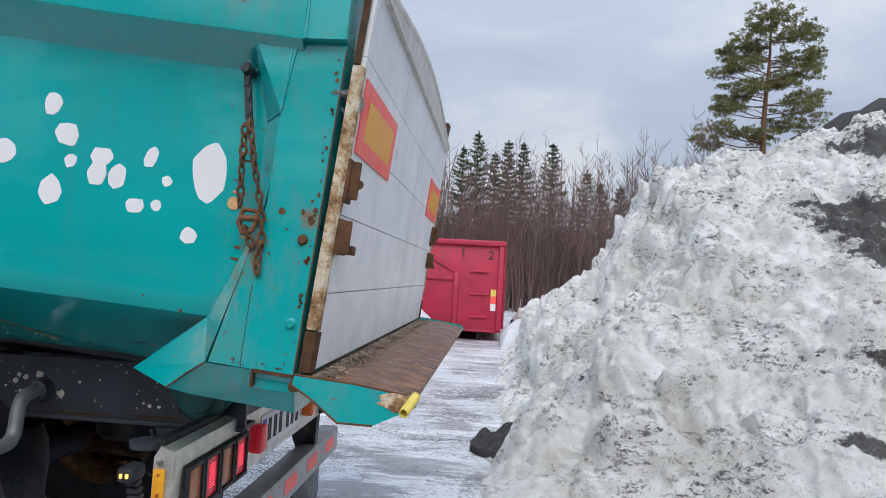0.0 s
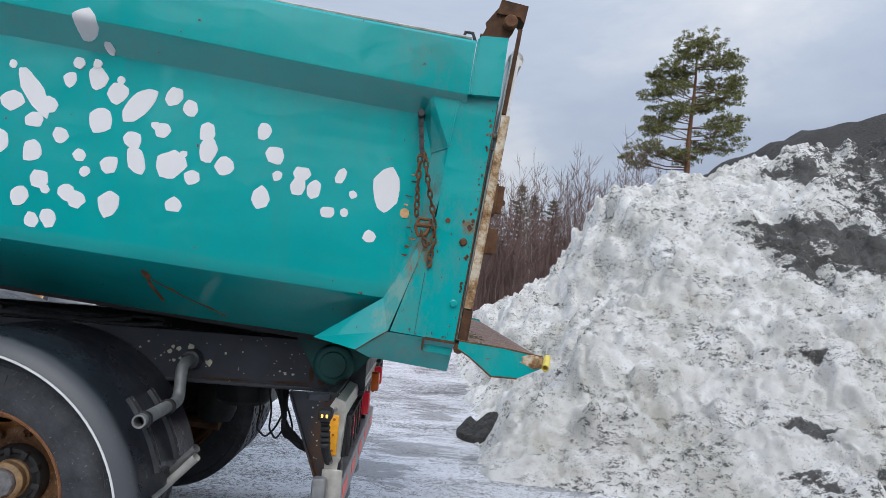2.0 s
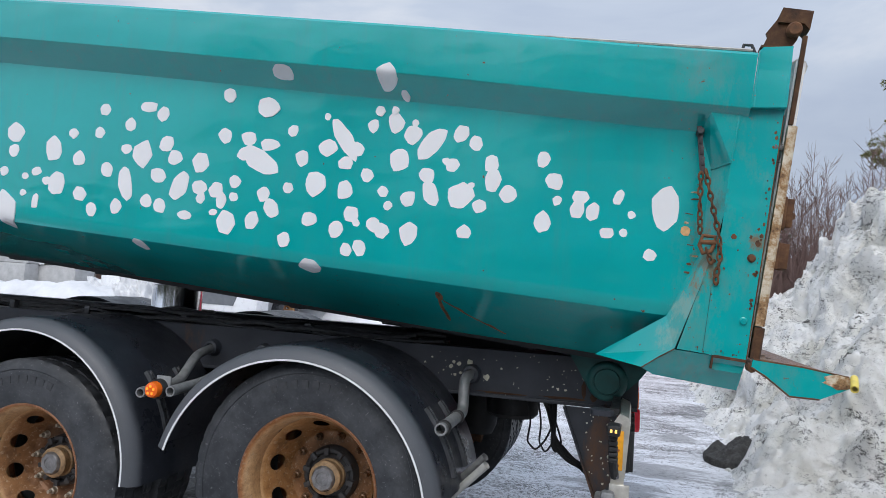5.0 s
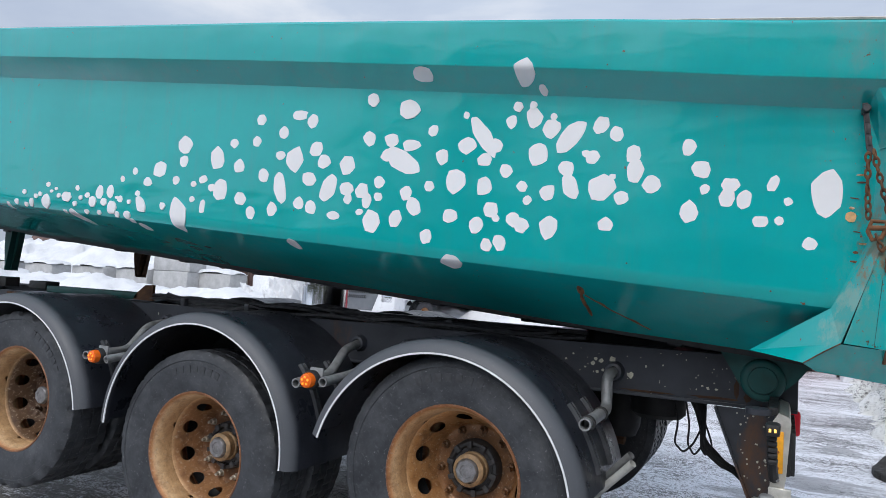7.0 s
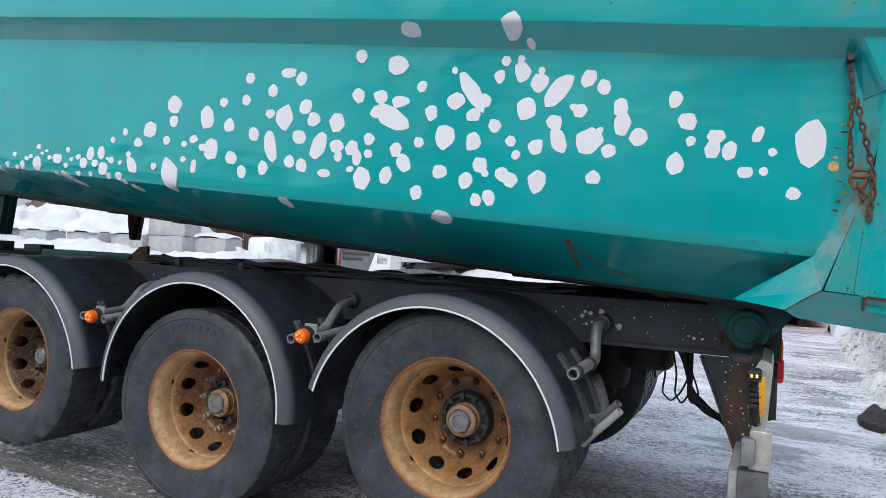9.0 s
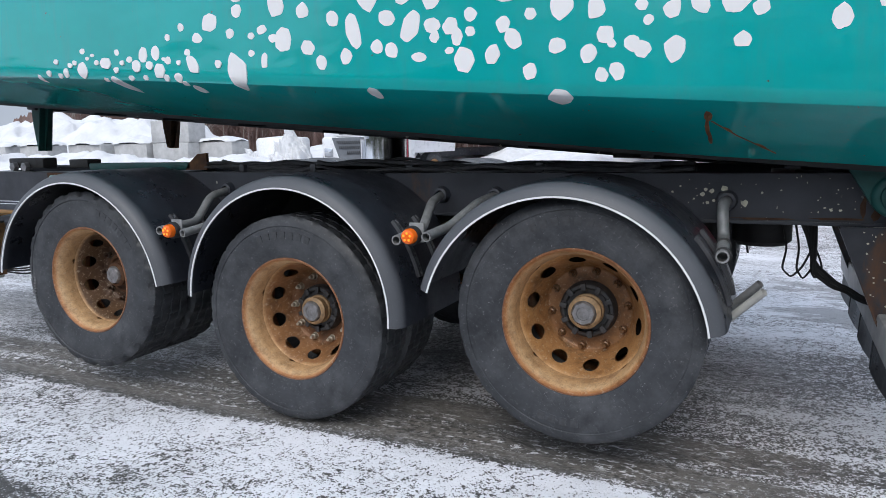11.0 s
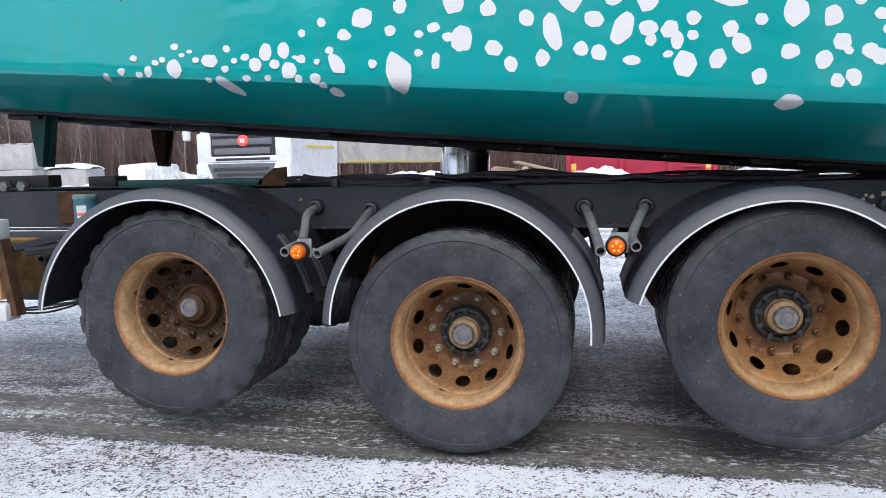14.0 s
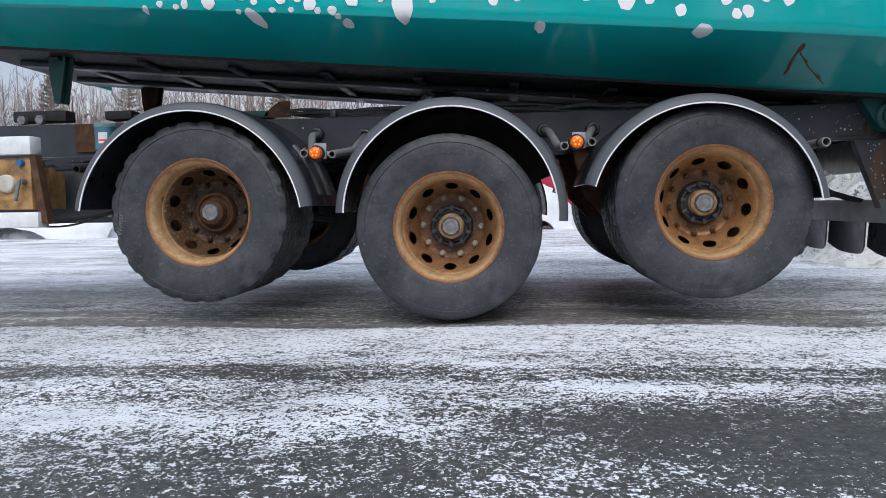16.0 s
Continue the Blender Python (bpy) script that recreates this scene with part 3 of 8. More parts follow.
def ring_link(bm, centre, r, wire, m=None, seg=14, stretch=1.0):
    prof = [(r + wire * math.cos(a), wire * math.sin(a)) for a in (2 * math.pi * k / 6 for k in range(7))]
    made = turned(bm, prof, seg)
    vs = [v for row in made for v in row]
    bmesh.ops.transform(bm, matrix=Matrix.Translation(centre) @ (m or Matrix()) @ Matrix.Diagonal((1, 1, stretch, 1)), verts=vs)


def bar_mesh(name, verts, faces, mat, parent=None, label="", smooth=False):
    me = bpy.data.meshes.new(name)
    me.from_pydata(verts, [], faces)
    me.materials.append(mat)
    if smooth:
        me.shade_smooth()
    ob = new(name, me)
    if parent:
        ob.parent = parent
    if label:
        tagged(ob, label)
    return ob

# ---------------------------------------------------------------- ground and snow


def yard():
    """One sheet to the horizon, finer near the vehicle, very slightly uneven."""
    def steps(lo, hi, fine_lo, fine_hi, fine):
        out, x = [], fine_lo
        while x <= fine_hi:
            out.append(x)
            x += fine
        g, x = fine * 2, fine_hi
        while x < hi:
            x += g
            g *= 1.35
            out.append(x)
        g, x = fine * 2, fine_lo
        while x > lo:
            x -= g
            g *= 1.35
            out.insert(0, x)
        return out
    xs, ys = steps(-1500, 1500, -9, 9, 0.12), steps(-1500, 1500, -7, 8, 0.12)
    verts, faces = [], []
    for yv in ys:
        for xv in xs:
            near = max(0.0, 1 - max(0, abs(xv) - 9) / 10 - max(0, abs(yv) - 8) / 10)
            dz = near * (0.018 * noise.noise((xv * 0.7, yv * 0.7, 0)) + 0.012 * noise.noise((xv * 2.6, yv * 2.6, 3)) * (0.3 if -1.2 < yv < 2.6 else 1.0))
            verts.append((xv, yv, dz - 0.02 * near))
    w = len(xs)
    for j in range(len(ys) - 1):
        for i in range(w - 1):
            a = j * w + i
            faces.append((a, a + 1, a + w + 1, a + w))
    return tagged(bar_mesh("ground", verts, faces, YARD, smooth=True), "asphalt yard under patchy packed snow, ice and grit", "ground", kind="structure")


def smooth_min(a, b, k):
    h = max(0.0, min(1.0, 0.5 + 0.5 * (b - a) / k))
    return b + (a - b) * h - k * h * (1 - h)


def ease(a, b, x):
    t = max(0.0, min(1.0, (x - a) / (b - a)))
    return t * t * (3 - 2 * t)


def pile_height(x, y):
    """The ploughed heap: a long slope towards the yard, a broken steep end, a crest rising to one side."""
    foot = 3.15 - 0.42 * (x - 3.4) if x < 5.4 else 2.31 - 0.20 * (x - 5.4)
    front = 0.60 * (y - foot) - 0.05
    far = ease(5.6, 7.2, y)
    near_side = 0.95 * (x - 3.36 - 0.06 * max(0, y - 4))
    xs = x - 0.27
    far_side = (0.15 + 0.62 * (xs - 3.42) + 0.75 * ease(3.30, 3.55, xs)) * (1 - 0.25 * ease(11, 16, y)) + 0.62 * ease(4.2, 4.86, xs) * (1 - ease(9.2, 10.8, y)) + 0.62 * ease(4.90, 5.10, xs) * (1 - ease(9.2, 10.6, y))
    side = near_side + (far_side - near_side) * far
    crest = 2.98 + 0.31 * max(0.0, x - 5.4)
    crest -= ease(8.9, 10.4, y) * (1.25 if x < 6.6 else 0.6)
    h = smooth_min(smooth_min(front, side, 0.22), crest, 0.22)
    return min(h, (19.5 - y) * 0.8)


def lumps(p):
    """Half-melted lumps: rounded clods of several sizes over slow folds, with pits between them."""
    s = 0.16 * noise.fractal(p * 0.8, 0.9, 2.0, 4)
    for scale, amp, at in ((1.5, 0.17, 0), (3.4, 0.095, 3), (7.5, 0.055, 7), (14.0, 0.026, 5)):
        d = noise.voronoi(p * scale + Vector((at, 2 * at, at)) + 0.35 * noise.noise_vector(p * scale * 0.9), distance_metric="DISTANCE", exponent=2)[0]
        s += amp * (min(0.55, d[1] - d[0]) * 1.6 - d[0] * 0.7 + 0.05)
    s += 0.13 * (0.40 - noise.turbulence(p * 1.3 + Vector((9, 2, 4)), 5, True)) + 0.05 * (0.4 - noise.turbulence(p * 8.0, 3, True))
    return s


def snow_heap():
    verts, faces, index = [], [], {}
    sx, sy = 0.027, 0.031
    nx, ny = int((11.5 - 2.7) / sx), int((17.0 - 1.0) / sy)
    for j in range(ny + 1):
        for i in range(nx + 1):
            x, y = 2.7 + i * sx, 1.0 + j * sy
            h = pile_height(x, y)
            if h < -0.35:
                continue
            k = min(1.0, max(0.0, (h + 0.15) / 0.45))
            p = Vector((x, y, h))
            q = lumps(p) * (0.35 + 0.65 * k)
            lean = 0.12 * noise.noise_vector(p * 2.3) * k + 0.035 * noise.noise_vector(p * 7.0) * k
            index[i, j] = len(verts)
            verts.append((x - 0.25 * q + lean.x, y - 0.55 * q + lean.y, h + 0.8 * q + 0.5 * lean.z))
    for j in range(ny):
        for i in range(nx):
            c = [index.get(k) for k in ((i, j), (i + 1, j), (i + 1, j + 1), (i, j + 1))]
            if None not in c:
                faces.append(c)
    return tagged(bar_mesh("snow_bank", verts, faces, SNOW, smooth=True), "tall ploughed heap of old grey snow full of grit", "snow bank")


def heap(name, cx, cy, r, h, mat, label, category, seed, rough=0.35, base=0.0):
    verts, faces, n = [], [], 56
    for j in range(n):
        for i in range(n):
            x, y = (2 * i / (n - 1) - 1) * r, (2 * j / (n - 1) - 1) * r
            d = math.hypot(x, y) / r
            z = h * (1 - d) ** (0.9 if r < 2 else 0.62) if d < 1 else -0.2
            p = Vector((x, y, seed))
            z += rough * min(1, max(0, 1 - d) * 4) * noise.fractal(p * (2.2 / r), 0.9, 2.0, 5) + 0.1 * rough * noise.noise(p * 3)
            verts.append((cx + x, cy + y, base + z))
    for j in range(n - 1):
        for i in range(n - 1):
            a = j * n + i
            faces.append((a, a + 1, a + n + 1, a + n))
    return tagged(bar_mesh(name, verts, faces, mat, smooth=True), label, category)


SETTLE = Matrix.Translation((3.45, -1.93, 0.05)) @ Matrix.Rotation(radians(-1.4), 4, "Z") @ Matrix.Translation((-3.45, 1.93, 0))
yard()
snow_heap().matrix_basis = SETTLE
heap("gravel_spill", 3.70, 4.6, 0.42, 0.20, GRAVEL, "dark wet gravel spilled at the foot of the snow heap", "gravel", 5.0, 0.10, 0.03)


def gravel_mound():
    """A dark mound behind the snow, its near end steep."""
    verts, faces, nx, ny = [], [], 90, 90
    for j in range(ny):
        for i in range(nx):
            x, y = 5.0 + 17.0 * i / (nx - 1), 7.6 + 14.0 * j / (ny - 1)
            top = min(4.36 + 0.36 * (x - 8.4), 5.22 - 0.22 * abs(x - 11.0))
            z = min(top, 4.36 + 1.25 * (x - 8.25), 4.6 + 0.95 * (y - 10.6) + 0.15 * (x - 8.4), 5.4 - 0.6 * (y - 13.5), 6.4 - 0.6 * (x - 12.0))
            p = Vector((x, y, 0.0))
            z += 0.20 * noise.fractal(p * 0.75, 0.9, 2.0, 5) + 0.05 * noise.noise(p * 4.0)
            verts.append((x, y, max(-0.3, z)))
    for j in range(ny - 1):
        for i in range(nx - 1):
            a = j * nx + i
            faces.append((a, a + 1, a + nx + 1, a + nx))
    return tagged(bar_mesh("gravel_mound", verts, faces, GRAVEL, smooth=True), "dark gravel heap rising behind the ploughed snow", "gravel mound")


gravel_mound().matrix_basis = Matrix.Translation((0.6, 0, 0.25)) @ SETTLE

# ---------------------------------------------------------------- the tipper
truck = thing("tipper_truck", "green three-axle tipper with white pebble-like film spots, body partly raised", "tipper truck")
MID = 1.12                      # middle of the vehicle's width
FRONT, REAR = -5.6, 0.347
CHAIN_RUST = make_rust("chain_rust", 0.62)
rng = random.Random(2)
mirror_y = Matrix.Translation((0, 2 * MID, 0)) @ Matrix.Diagonal((1, -1, 1, 1))


def fold_at(u):
    return 0.300 + 0.0095 * u


def inset(u):
    """The wall bows out a little behind its middle and narrows towards the front."""
    return 0.02 * max(0.0, -u - 2.2) - 0.03 * ease(0.0, -0.8, u)


def wall_ring(u):
    """The side wall's section: chamfer, flat, sloping recess, top rail; then back inside."""
    f, a, b, t = fold_at(u), 0.940 - 0.013 * u, 1.016 - 0.019 * u, 1.202 - 0.015 * u
    outer = [(0.36, 0.085), (0.10, 0.085 + (f - 0.085) * 0.56), (-0.07, f - 0.016), (-0.088, f - 0.004), (-0.098, f + 0.022), (-0.1, f + 0.05), (-0.1, (f + a) / 2), (-0.1, a),
             (-0.104, a + 0.004), (-0.188, b - 0.007), (-0.194, b - 0.001), (-0.195, b + 0.006), (-0.195, t - 0.012), (-0.188, t - 0.002), (-0.178, t)]
    inner = [(-0.03, t), (-0.03, b), (-0.06, a), (-0.06, f + 0.04), (0.36, 0.125)]
    return [(u, y + inset(u), w) for y, w in outer + inner]


body = new("tipper_body")
body.parent = truck
for flip in (False, True):
    bm = bmesh.new()
    loft(bm, [wall_ring(FRONT + (REAR - FRONT) * i / 72) for i in range(73)], (mirror_y @ MB) if flip else MB)
    part("side_wall", bm, TEAL, body, sharp=24)
bm = bmesh.new()
loft(bm, [[(u, 0.33 + inset(u), 0.078), (u, 2 * MID - 0.33 - inset(u), 0.078), (u, 2 * MID - 0.33 - inset(u), 0.13), (u, 0.33 + inset(u), 0.13)] for u in (FRONT, -2.0, 0.0, 0.44)], MB)
part("floor_plate", bm, BLACK, body, "black underside of the body floor")
bm = bmesh.new()
box(bm, FRONT - 0.06, FRONT, 0.0, 2 * MID, 0.09, 1.27, MB)
part("front_wall", bm, TEAL, body)
for y in (0.80, 2 * MID - 0.80):
    bm = bmesh.new()
    soft_box(bm, FRONT + 0.2, 0.1, y - 0.05, y + 0.05, 0.045, 0.076, 0.006, MB)
    part("subframe_beam", bm, CHASSIS, body)
for i in range(9):
    u = -5.0 + i * 0.58
    bm = bmesh.new()
    soft_box(bm, u - 0.03, u + 0.03, 0.50, 2 * MID - 0.50, 0.055, 0.076, 0.005, MB)
    part("cross_member", bm, CHASSIS, body)

for flip in (False, True):
    mm = (mirror_y @ MB) if flip else MB
    # rear post with its gussets
    F = -0.166
    bm = bmesh.new()
    slab(bm, [(0.222, 0.196), (0.262, 0.380), (0.292, 0.52), (0.311, 0.60), (0.311, 0.84), (0.322, 1.018), (0.456, 1.024), (0.440, 0.194)], F, 0.05, mm)
    part("rear_post", bm, TEAL, body, sharp=20)
    bm = bmesh.new()
    slab(bm, [(0.347, 1.010), (0.350, 1.198), (0.362, 1.212), (0.452, 1.220), (0.457, 1.019)], -0.1955, -0.02, mm)
    part("post_head", bm, TEAL, body)
    bm = bmesh.new()                                  # side web between wall and post
    loft(bm, [[(0.258, -0.099, 0.82), (0.312, F + 0.001, 0.83), (0.33, 0.0, 0.83)], [(0.257, -0.099, 0.67), (0.312, F + 0.001, 0.665), (0.33, 0.0, 0.66)],
              [(0.264, -0.099, 0.54), (0.300, F + 0.001, 0.55), (0.33, 0.0, 0.55)]], mm)
    part("post_web", bm, TEAL, body, sharp=12)
    bm = bmesh.new()                                  # pyramid-shaped upper gusset
    tl, tr, tip, pt, pb = [bm.verts.new(mm @ Vector(v)) for v in ((0.219, F - 0.004, 1.010), (0.332, F - 0.004, 1.012), (0.312, F - 0.004, 0.830), (0.204, -0.098, 0.947), (0.257, -0.098, 0.813))]
    bt, bb_ = [bm.verts.new(mm @ Vector(v)) for v in ((0.33, 0.0, 0.98), (0.33, 0.0, 0.83))]
    for f in ((tl, tip, tr), (tl, pt, pb, tip), (tip, pb, bb_), (tl, tr, bt, pt), (tr, tip, bb_, bt), (pt, bt, bb_, pb)):
        bm.faces.new(f)
    part("upper_gusset", bm, TEAL, body, sharp=10)
    bm = bmesh.new()                                  # flared lower gusset, folded
    pts = [bm.verts.new(mm @ Vector(v)) for v in ((0.298, F - 0.001, 0.548), (0.264, -0.099, 0.545), (0.178, -0.101, 0.298), (0.262, F - 0.001, 0.380), (0.214, F - 0.002, 0.194), (-0.048, 0.000, 0.121), (0.118, -0.150, 0.116), (0.33, 0.0, 0.54), (0.24, 0.05, 0.15))]
    e0, j0, j1, e1, e2, lf, lo, k0, k1 = pts
    for f in ((e0, j0, j1), (e0, j1, e1), (e1, j1, e2), (e2, j1, lf), (e2, lf, lo), (j0, e0, k0), (e0, e1, k0), (e1, e2, k0), (e2, lo, k1), (lo, lf, k1), (k0, e2, k1), (j0, k0, j1), (j1, k0, k1), (lf, j1, k1)):
        bm.faces.new(f)
    part("lower_gusset", bm, TEAL, body, sharp=10)
    bm = bmesh.new()                                  # beam under the post, its face falling inwards
    loft(bm, [[(0.118, -0.148, 0.114), (0.214, F + 0.004, 0.192), (0.330, F + 0.004, 0.193), (0.336, F + 0.004, 0.193), (0.441, F + 0.004, 0.193), (0.436, -0.075, 0.086), (0.336, -0.075, 0.088), (0.16, -0.08, 0.092)],
              [(0.118, 0.50, 0.114), (0.214, 0.50, 0.192), (0.330, 0.50, 0.193), (0.336, 0.50, 0.193), (0.441, 0.50, 0.193), (0.436, 0.50, 0.086), (0.336, 0.50, 0.088), (0.16, 0.50, 0.092)]], mm)
    part("rear_beam_end", bm, TEAL, body, sharp=15)
    bm = bmesh.new()                                  # pocket for a jack: rim, cheek and inner plate
    soft_box(bm, 0.334, 0.441, F - 0.003, F + 0.010, 0.187, 0.194, 0.002, mm)
    soft_box(bm, 0.334, 0.340, F - 0.001, F + 0.05, 0.150, 0.190, 0.002, mm)
    part("pocket_rim", bm, CHAIN_RUST, body, "rusty pocket edge")
    bm = bmesh.new()
    soft_box(bm, 0.340, 0.438, F + 0.022, F + 0.034, 0.146, 0.188, 0.003, mm)
    part("jack_plate", bm, TEAL, body)
    for pts in ([(0.318, F - 0.004, 1.004), (0.317, F - 0.004, 0.95), (0.312, F - 0.003, 0.835)], [(0.219, F - 0.004, 1.011), (0.28, F - 0.005, 1.010), (0.345, F - 0.004, 1.009)], [(0.352, -0.1965, 1.198), (0.352, -0.1965, 1.10), (0.356, -0.1965, 1.012)],
                [(0.311, F - 0.003, 0.830), (0.285, -0.135, 0.822), (0.257, -0.100, 0.813)]):
        bm = bmesh.new()
        tube(bm, [Vector(a).lerp(Vector(b), t) + Vector((rng.uniform(-0.001, 0.001), 0, rng.uniform(-0.001, 0.001))) for a, b in zip(pts, pts[1:]) for t in (0, 0.2, 0.4, 0.6, 0.8)] + [Vector(pts[-1])], 0.0032, 6, mm)
        part("weld_bead", bm, TEAL, body)
    for pts in ([(0.304, F - 0.0006, 0.404), (0.304, F - 0.0006, 0.203)], [(0.276, F - 0.0012, 0.43), (0.262, F - 0.0016, 0.381), (0.216, F - 0.002, 0.197)]):
        bm = bmesh.new()
        tube(bm, pts, 0.0007, 5, mm)
        part("seam", bm, DARK_TEAL, body)
    for pts in ([(0.214, F - 0.001, 0.194), (0.17, -0.160, 0.160), (0.118, -0.150, 0.115)], [(0.34, F - 0.001, 0.195), (0.40, F - 0.001, 0.1945), (0.441, F - 0.001, 0.1945)], [(0.441, F, 0.20), (0.447, F, 0.5), (0.451, F, 0.75), (0.455, F, 1.0)]):
        bm = bmesh.new()
        tube(bm, pts, 0.0022, 6, mm)
        part("rusty_edge", bm, CHAIN_RUST, body, "rust along the plate edge")
    # tailgate hinge bracket on the post
    bm = bmesh.new()
    slab(bm, [(0.362, 1.227), (0.452, 1.232), (0.466, 1.256), (0.492, 1.352), (0.418, 1.356), (0.368, 1.275), (0.374, 1.262)], -0.150, -0.138, mm)
    slab(bm, [(0.40, 1.31), (0.41, 1.36), (0.505, 1.352), (0.50, 1.29), (0.48, 1.31)], -0.162, -0.06, mm)
    box(bm, 0.356, 0.455, -0.165, -0.02, 1.222, 1.230, mm)
    part("hinge_bracket", bm, DARK_RUST, body, "rust-brown steel hinge bracket")
    bm = bmesh.new()
    turned(bm, [(0.0, -0.182), (0.019, -0.182), (0.024, -0.176), (0.024, -0.150)], 16, mm @ Matrix.Translation((0.452, 0, 1.285)))
    part("hinge_pin", bm, RUST, body)

# tailgate
tail = new("tailgate")
tail.parent = truck
heights = [0.205, 0.40, 0.60, 0.80, 1.00, 1.19]
GATE_U = 0.452


def gate_u(w):
    return GATE_U - 0.005 + 0.030 * (w - 0.2)


bm = bmesh.new()
loft(bm, [[(gate_u(w), y, w) for w in (0.2, 0.6, 1.0, 1.20)] + [(gate_u(1.2) + 0.02, y, 1.23)] + [(gate_u(w) + 0.02, y, w) for w in (1.0, 0.6, 0.2)] for y in (-0.12, 2 * MID + 0.12)], MB)
part("gate_back", bm, PANEL, tail)
for a, b in zip(heights, heights[1:]):
    bm = bmesh.new()
    loft(bm, [[(gate_u(a) + 0.018, y, a + 0.001), (gate_u(a) + 0.030, y, a + 0.0022), (gate_u(b) + 0.030, y, b - 0.0012), (gate_u(b) + 0.018, y, b - 0.001)] for y in (-0.134, 2 * MID + 0.134)], MB)
    part("plank", bm, PANEL, tail)
bm = bmesh.new()
tube(bm, [(gate_u(1.2) + 0.022, -0.05 + (2 * MID + 0.10) * i / 10, 1.20 + 0.10 * math.sin(math.pi * i / 10)) for i in range(11)], 0.028, 10, MB)
loft(bm, [[(gate_u(1.2) + d, -0.05 + (2 * MID + 0.10) * i / 10, w) for d, w in ((0.01, 1.18), (0.045, 1.18), (0.045, 1.20 + 0.10 * math.sin(math.pi * i / 10)), (0.01, 1.20 + 0.10 * math.sin(math.pi * i / 10)))] for i in range(11)], MB)
part("top_rail", bm, ALU, tail)
for y in (-0.165, 2 * MID + 0.125):
    bm = bmesh.new()
    loft(bm, [[(gate_u(w) + d, yy, w) for d, yy in ((0.004, y + 0.006), (0.027, y + 0.006), (0.034, y + 0.014), (0.034, y + 0.036), (0.004, y + 0.036))] for w in (0.31, 0.5, 0.8, 0.97)], MB)
    part("edge_strip", bm, STRIP, tail, "rusty white-painted edge strip")
    bm = bmesh.new()
    loft(bm, [[(gate_u(w) + d, yy, w) for d, yy in ((0.004, y + 0.004), (0.030, y + 0.006), (0.037, y + 0.016), (0.037, y + 0.040), (0.004, y + 0.040))] for w in (0.205, 0.25, 0.305)], MB)
    part("strip_foot", bm, DARK_RUST, tail, "grey worn strip foot")
    bm = bmesh.new()
    loft(bm, [[(gate_u(w) + d, yy, w) for d, yy in ((0.004, y + 0.006), (0.018, y + 0.006), (0.018, y + 0.024), (0.004, y + 0.024))] for w in (0.975, 1.1, 1.27)], MB)
    part("hinge_arm", bm, DARK_RUST, tail, "rust-brown hinge arm")


def latch(y, w, kind):
    bm = bmesh.new()
    g = gate_u(w) + 0.031
    if kind:
        soft_box(bm, g, g + 0.012, y - 0.035, y + 0.025, w - 0.055, w + 0.055, 0.003, MB)
        soft_box(bm, g + 0.01, g + 0.035, y - 0.025, y - 0.008, w - 0.045, w + 0.05, 0.003, MB)
        turned(bm, [(0, -0.012), (0.011, -0.012), (0.013, 0.0), (0.011, 0.065), (0, 0.065)], 12, MB @ Matrix.Translation((g + 0.03, y - 0.005, w - 0.005)) @ Matrix.Rotation(radians(35), 4, "Z"))
    else:
        soft_box(bm, g, g + 0.012, y - 0.035, y + 0.075, w - 0.045, w + 0.045, 0.003, MB)
        soft_box(bm, g + 0.01, g + 0.04, y - 0.035, y - 0.022, w - 0.042, w + 0.042, 0.003, MB)
        soft_box(bm, g + 0.01, g + 0.04, y + 0.02, y + 0.065, w - 0.042, w - 0.018, 0.003, MB)
    part("latch", bm, CHAIN_RUST, tail, "rusty steel latch")


for y in (-0.115, 2 * MID + 0.05):
    latch(y, 0.685, True)
    latch(y, 0.545, False)
bm = bmesh.new()
ring_link(bm, (0.472, -0.115, 0.885), 0.030, 0.005, Matrix.Rotation(radians(20), 4, "Z"), 20)
tube(bm, [(0.44, -0.165, 0.895), (0.49, -0.11, 0.90)], 0.009, 8)
bmesh.ops.transform(bm, matrix=MB, verts=bm.verts)
part("locking_ring", bm, PIPE, tail)
for y in (-0.095, 2 * MID - 0.47):
    w0, w1 = 0.765, 0.955
    bm = bmesh.new()
    loft(bm, [[(gate_u(w0) + 0.031, yy, w0), (gate_u(w0) + 0.035, yy, w0), (gate_u(w1) + 0.035, yy, w1), (gate_u(w1) + 0.031, yy, w1)] for yy in (y, y + 0.565)], MB)
    board = part("marker_board", bm, RED_EDGE, tail, "orange and fluorescent red reflective board")
    bm = bmesh.new()
    loft(bm, [[(gate_u(w0) + 0.0353, yy, w0 + 0.042), (gate_u(w0) + 0.0365, yy, w0 + 0.042), (gate_u(w1) + 0.0365, yy, w1 - 0.042), (gate_u(w1) + 0.0353, yy, w1 - 0.042)] for yy in (y + 0.065, y + 0.50)], MB)
    part("amber_field", bm, AMBER_FACE, board)

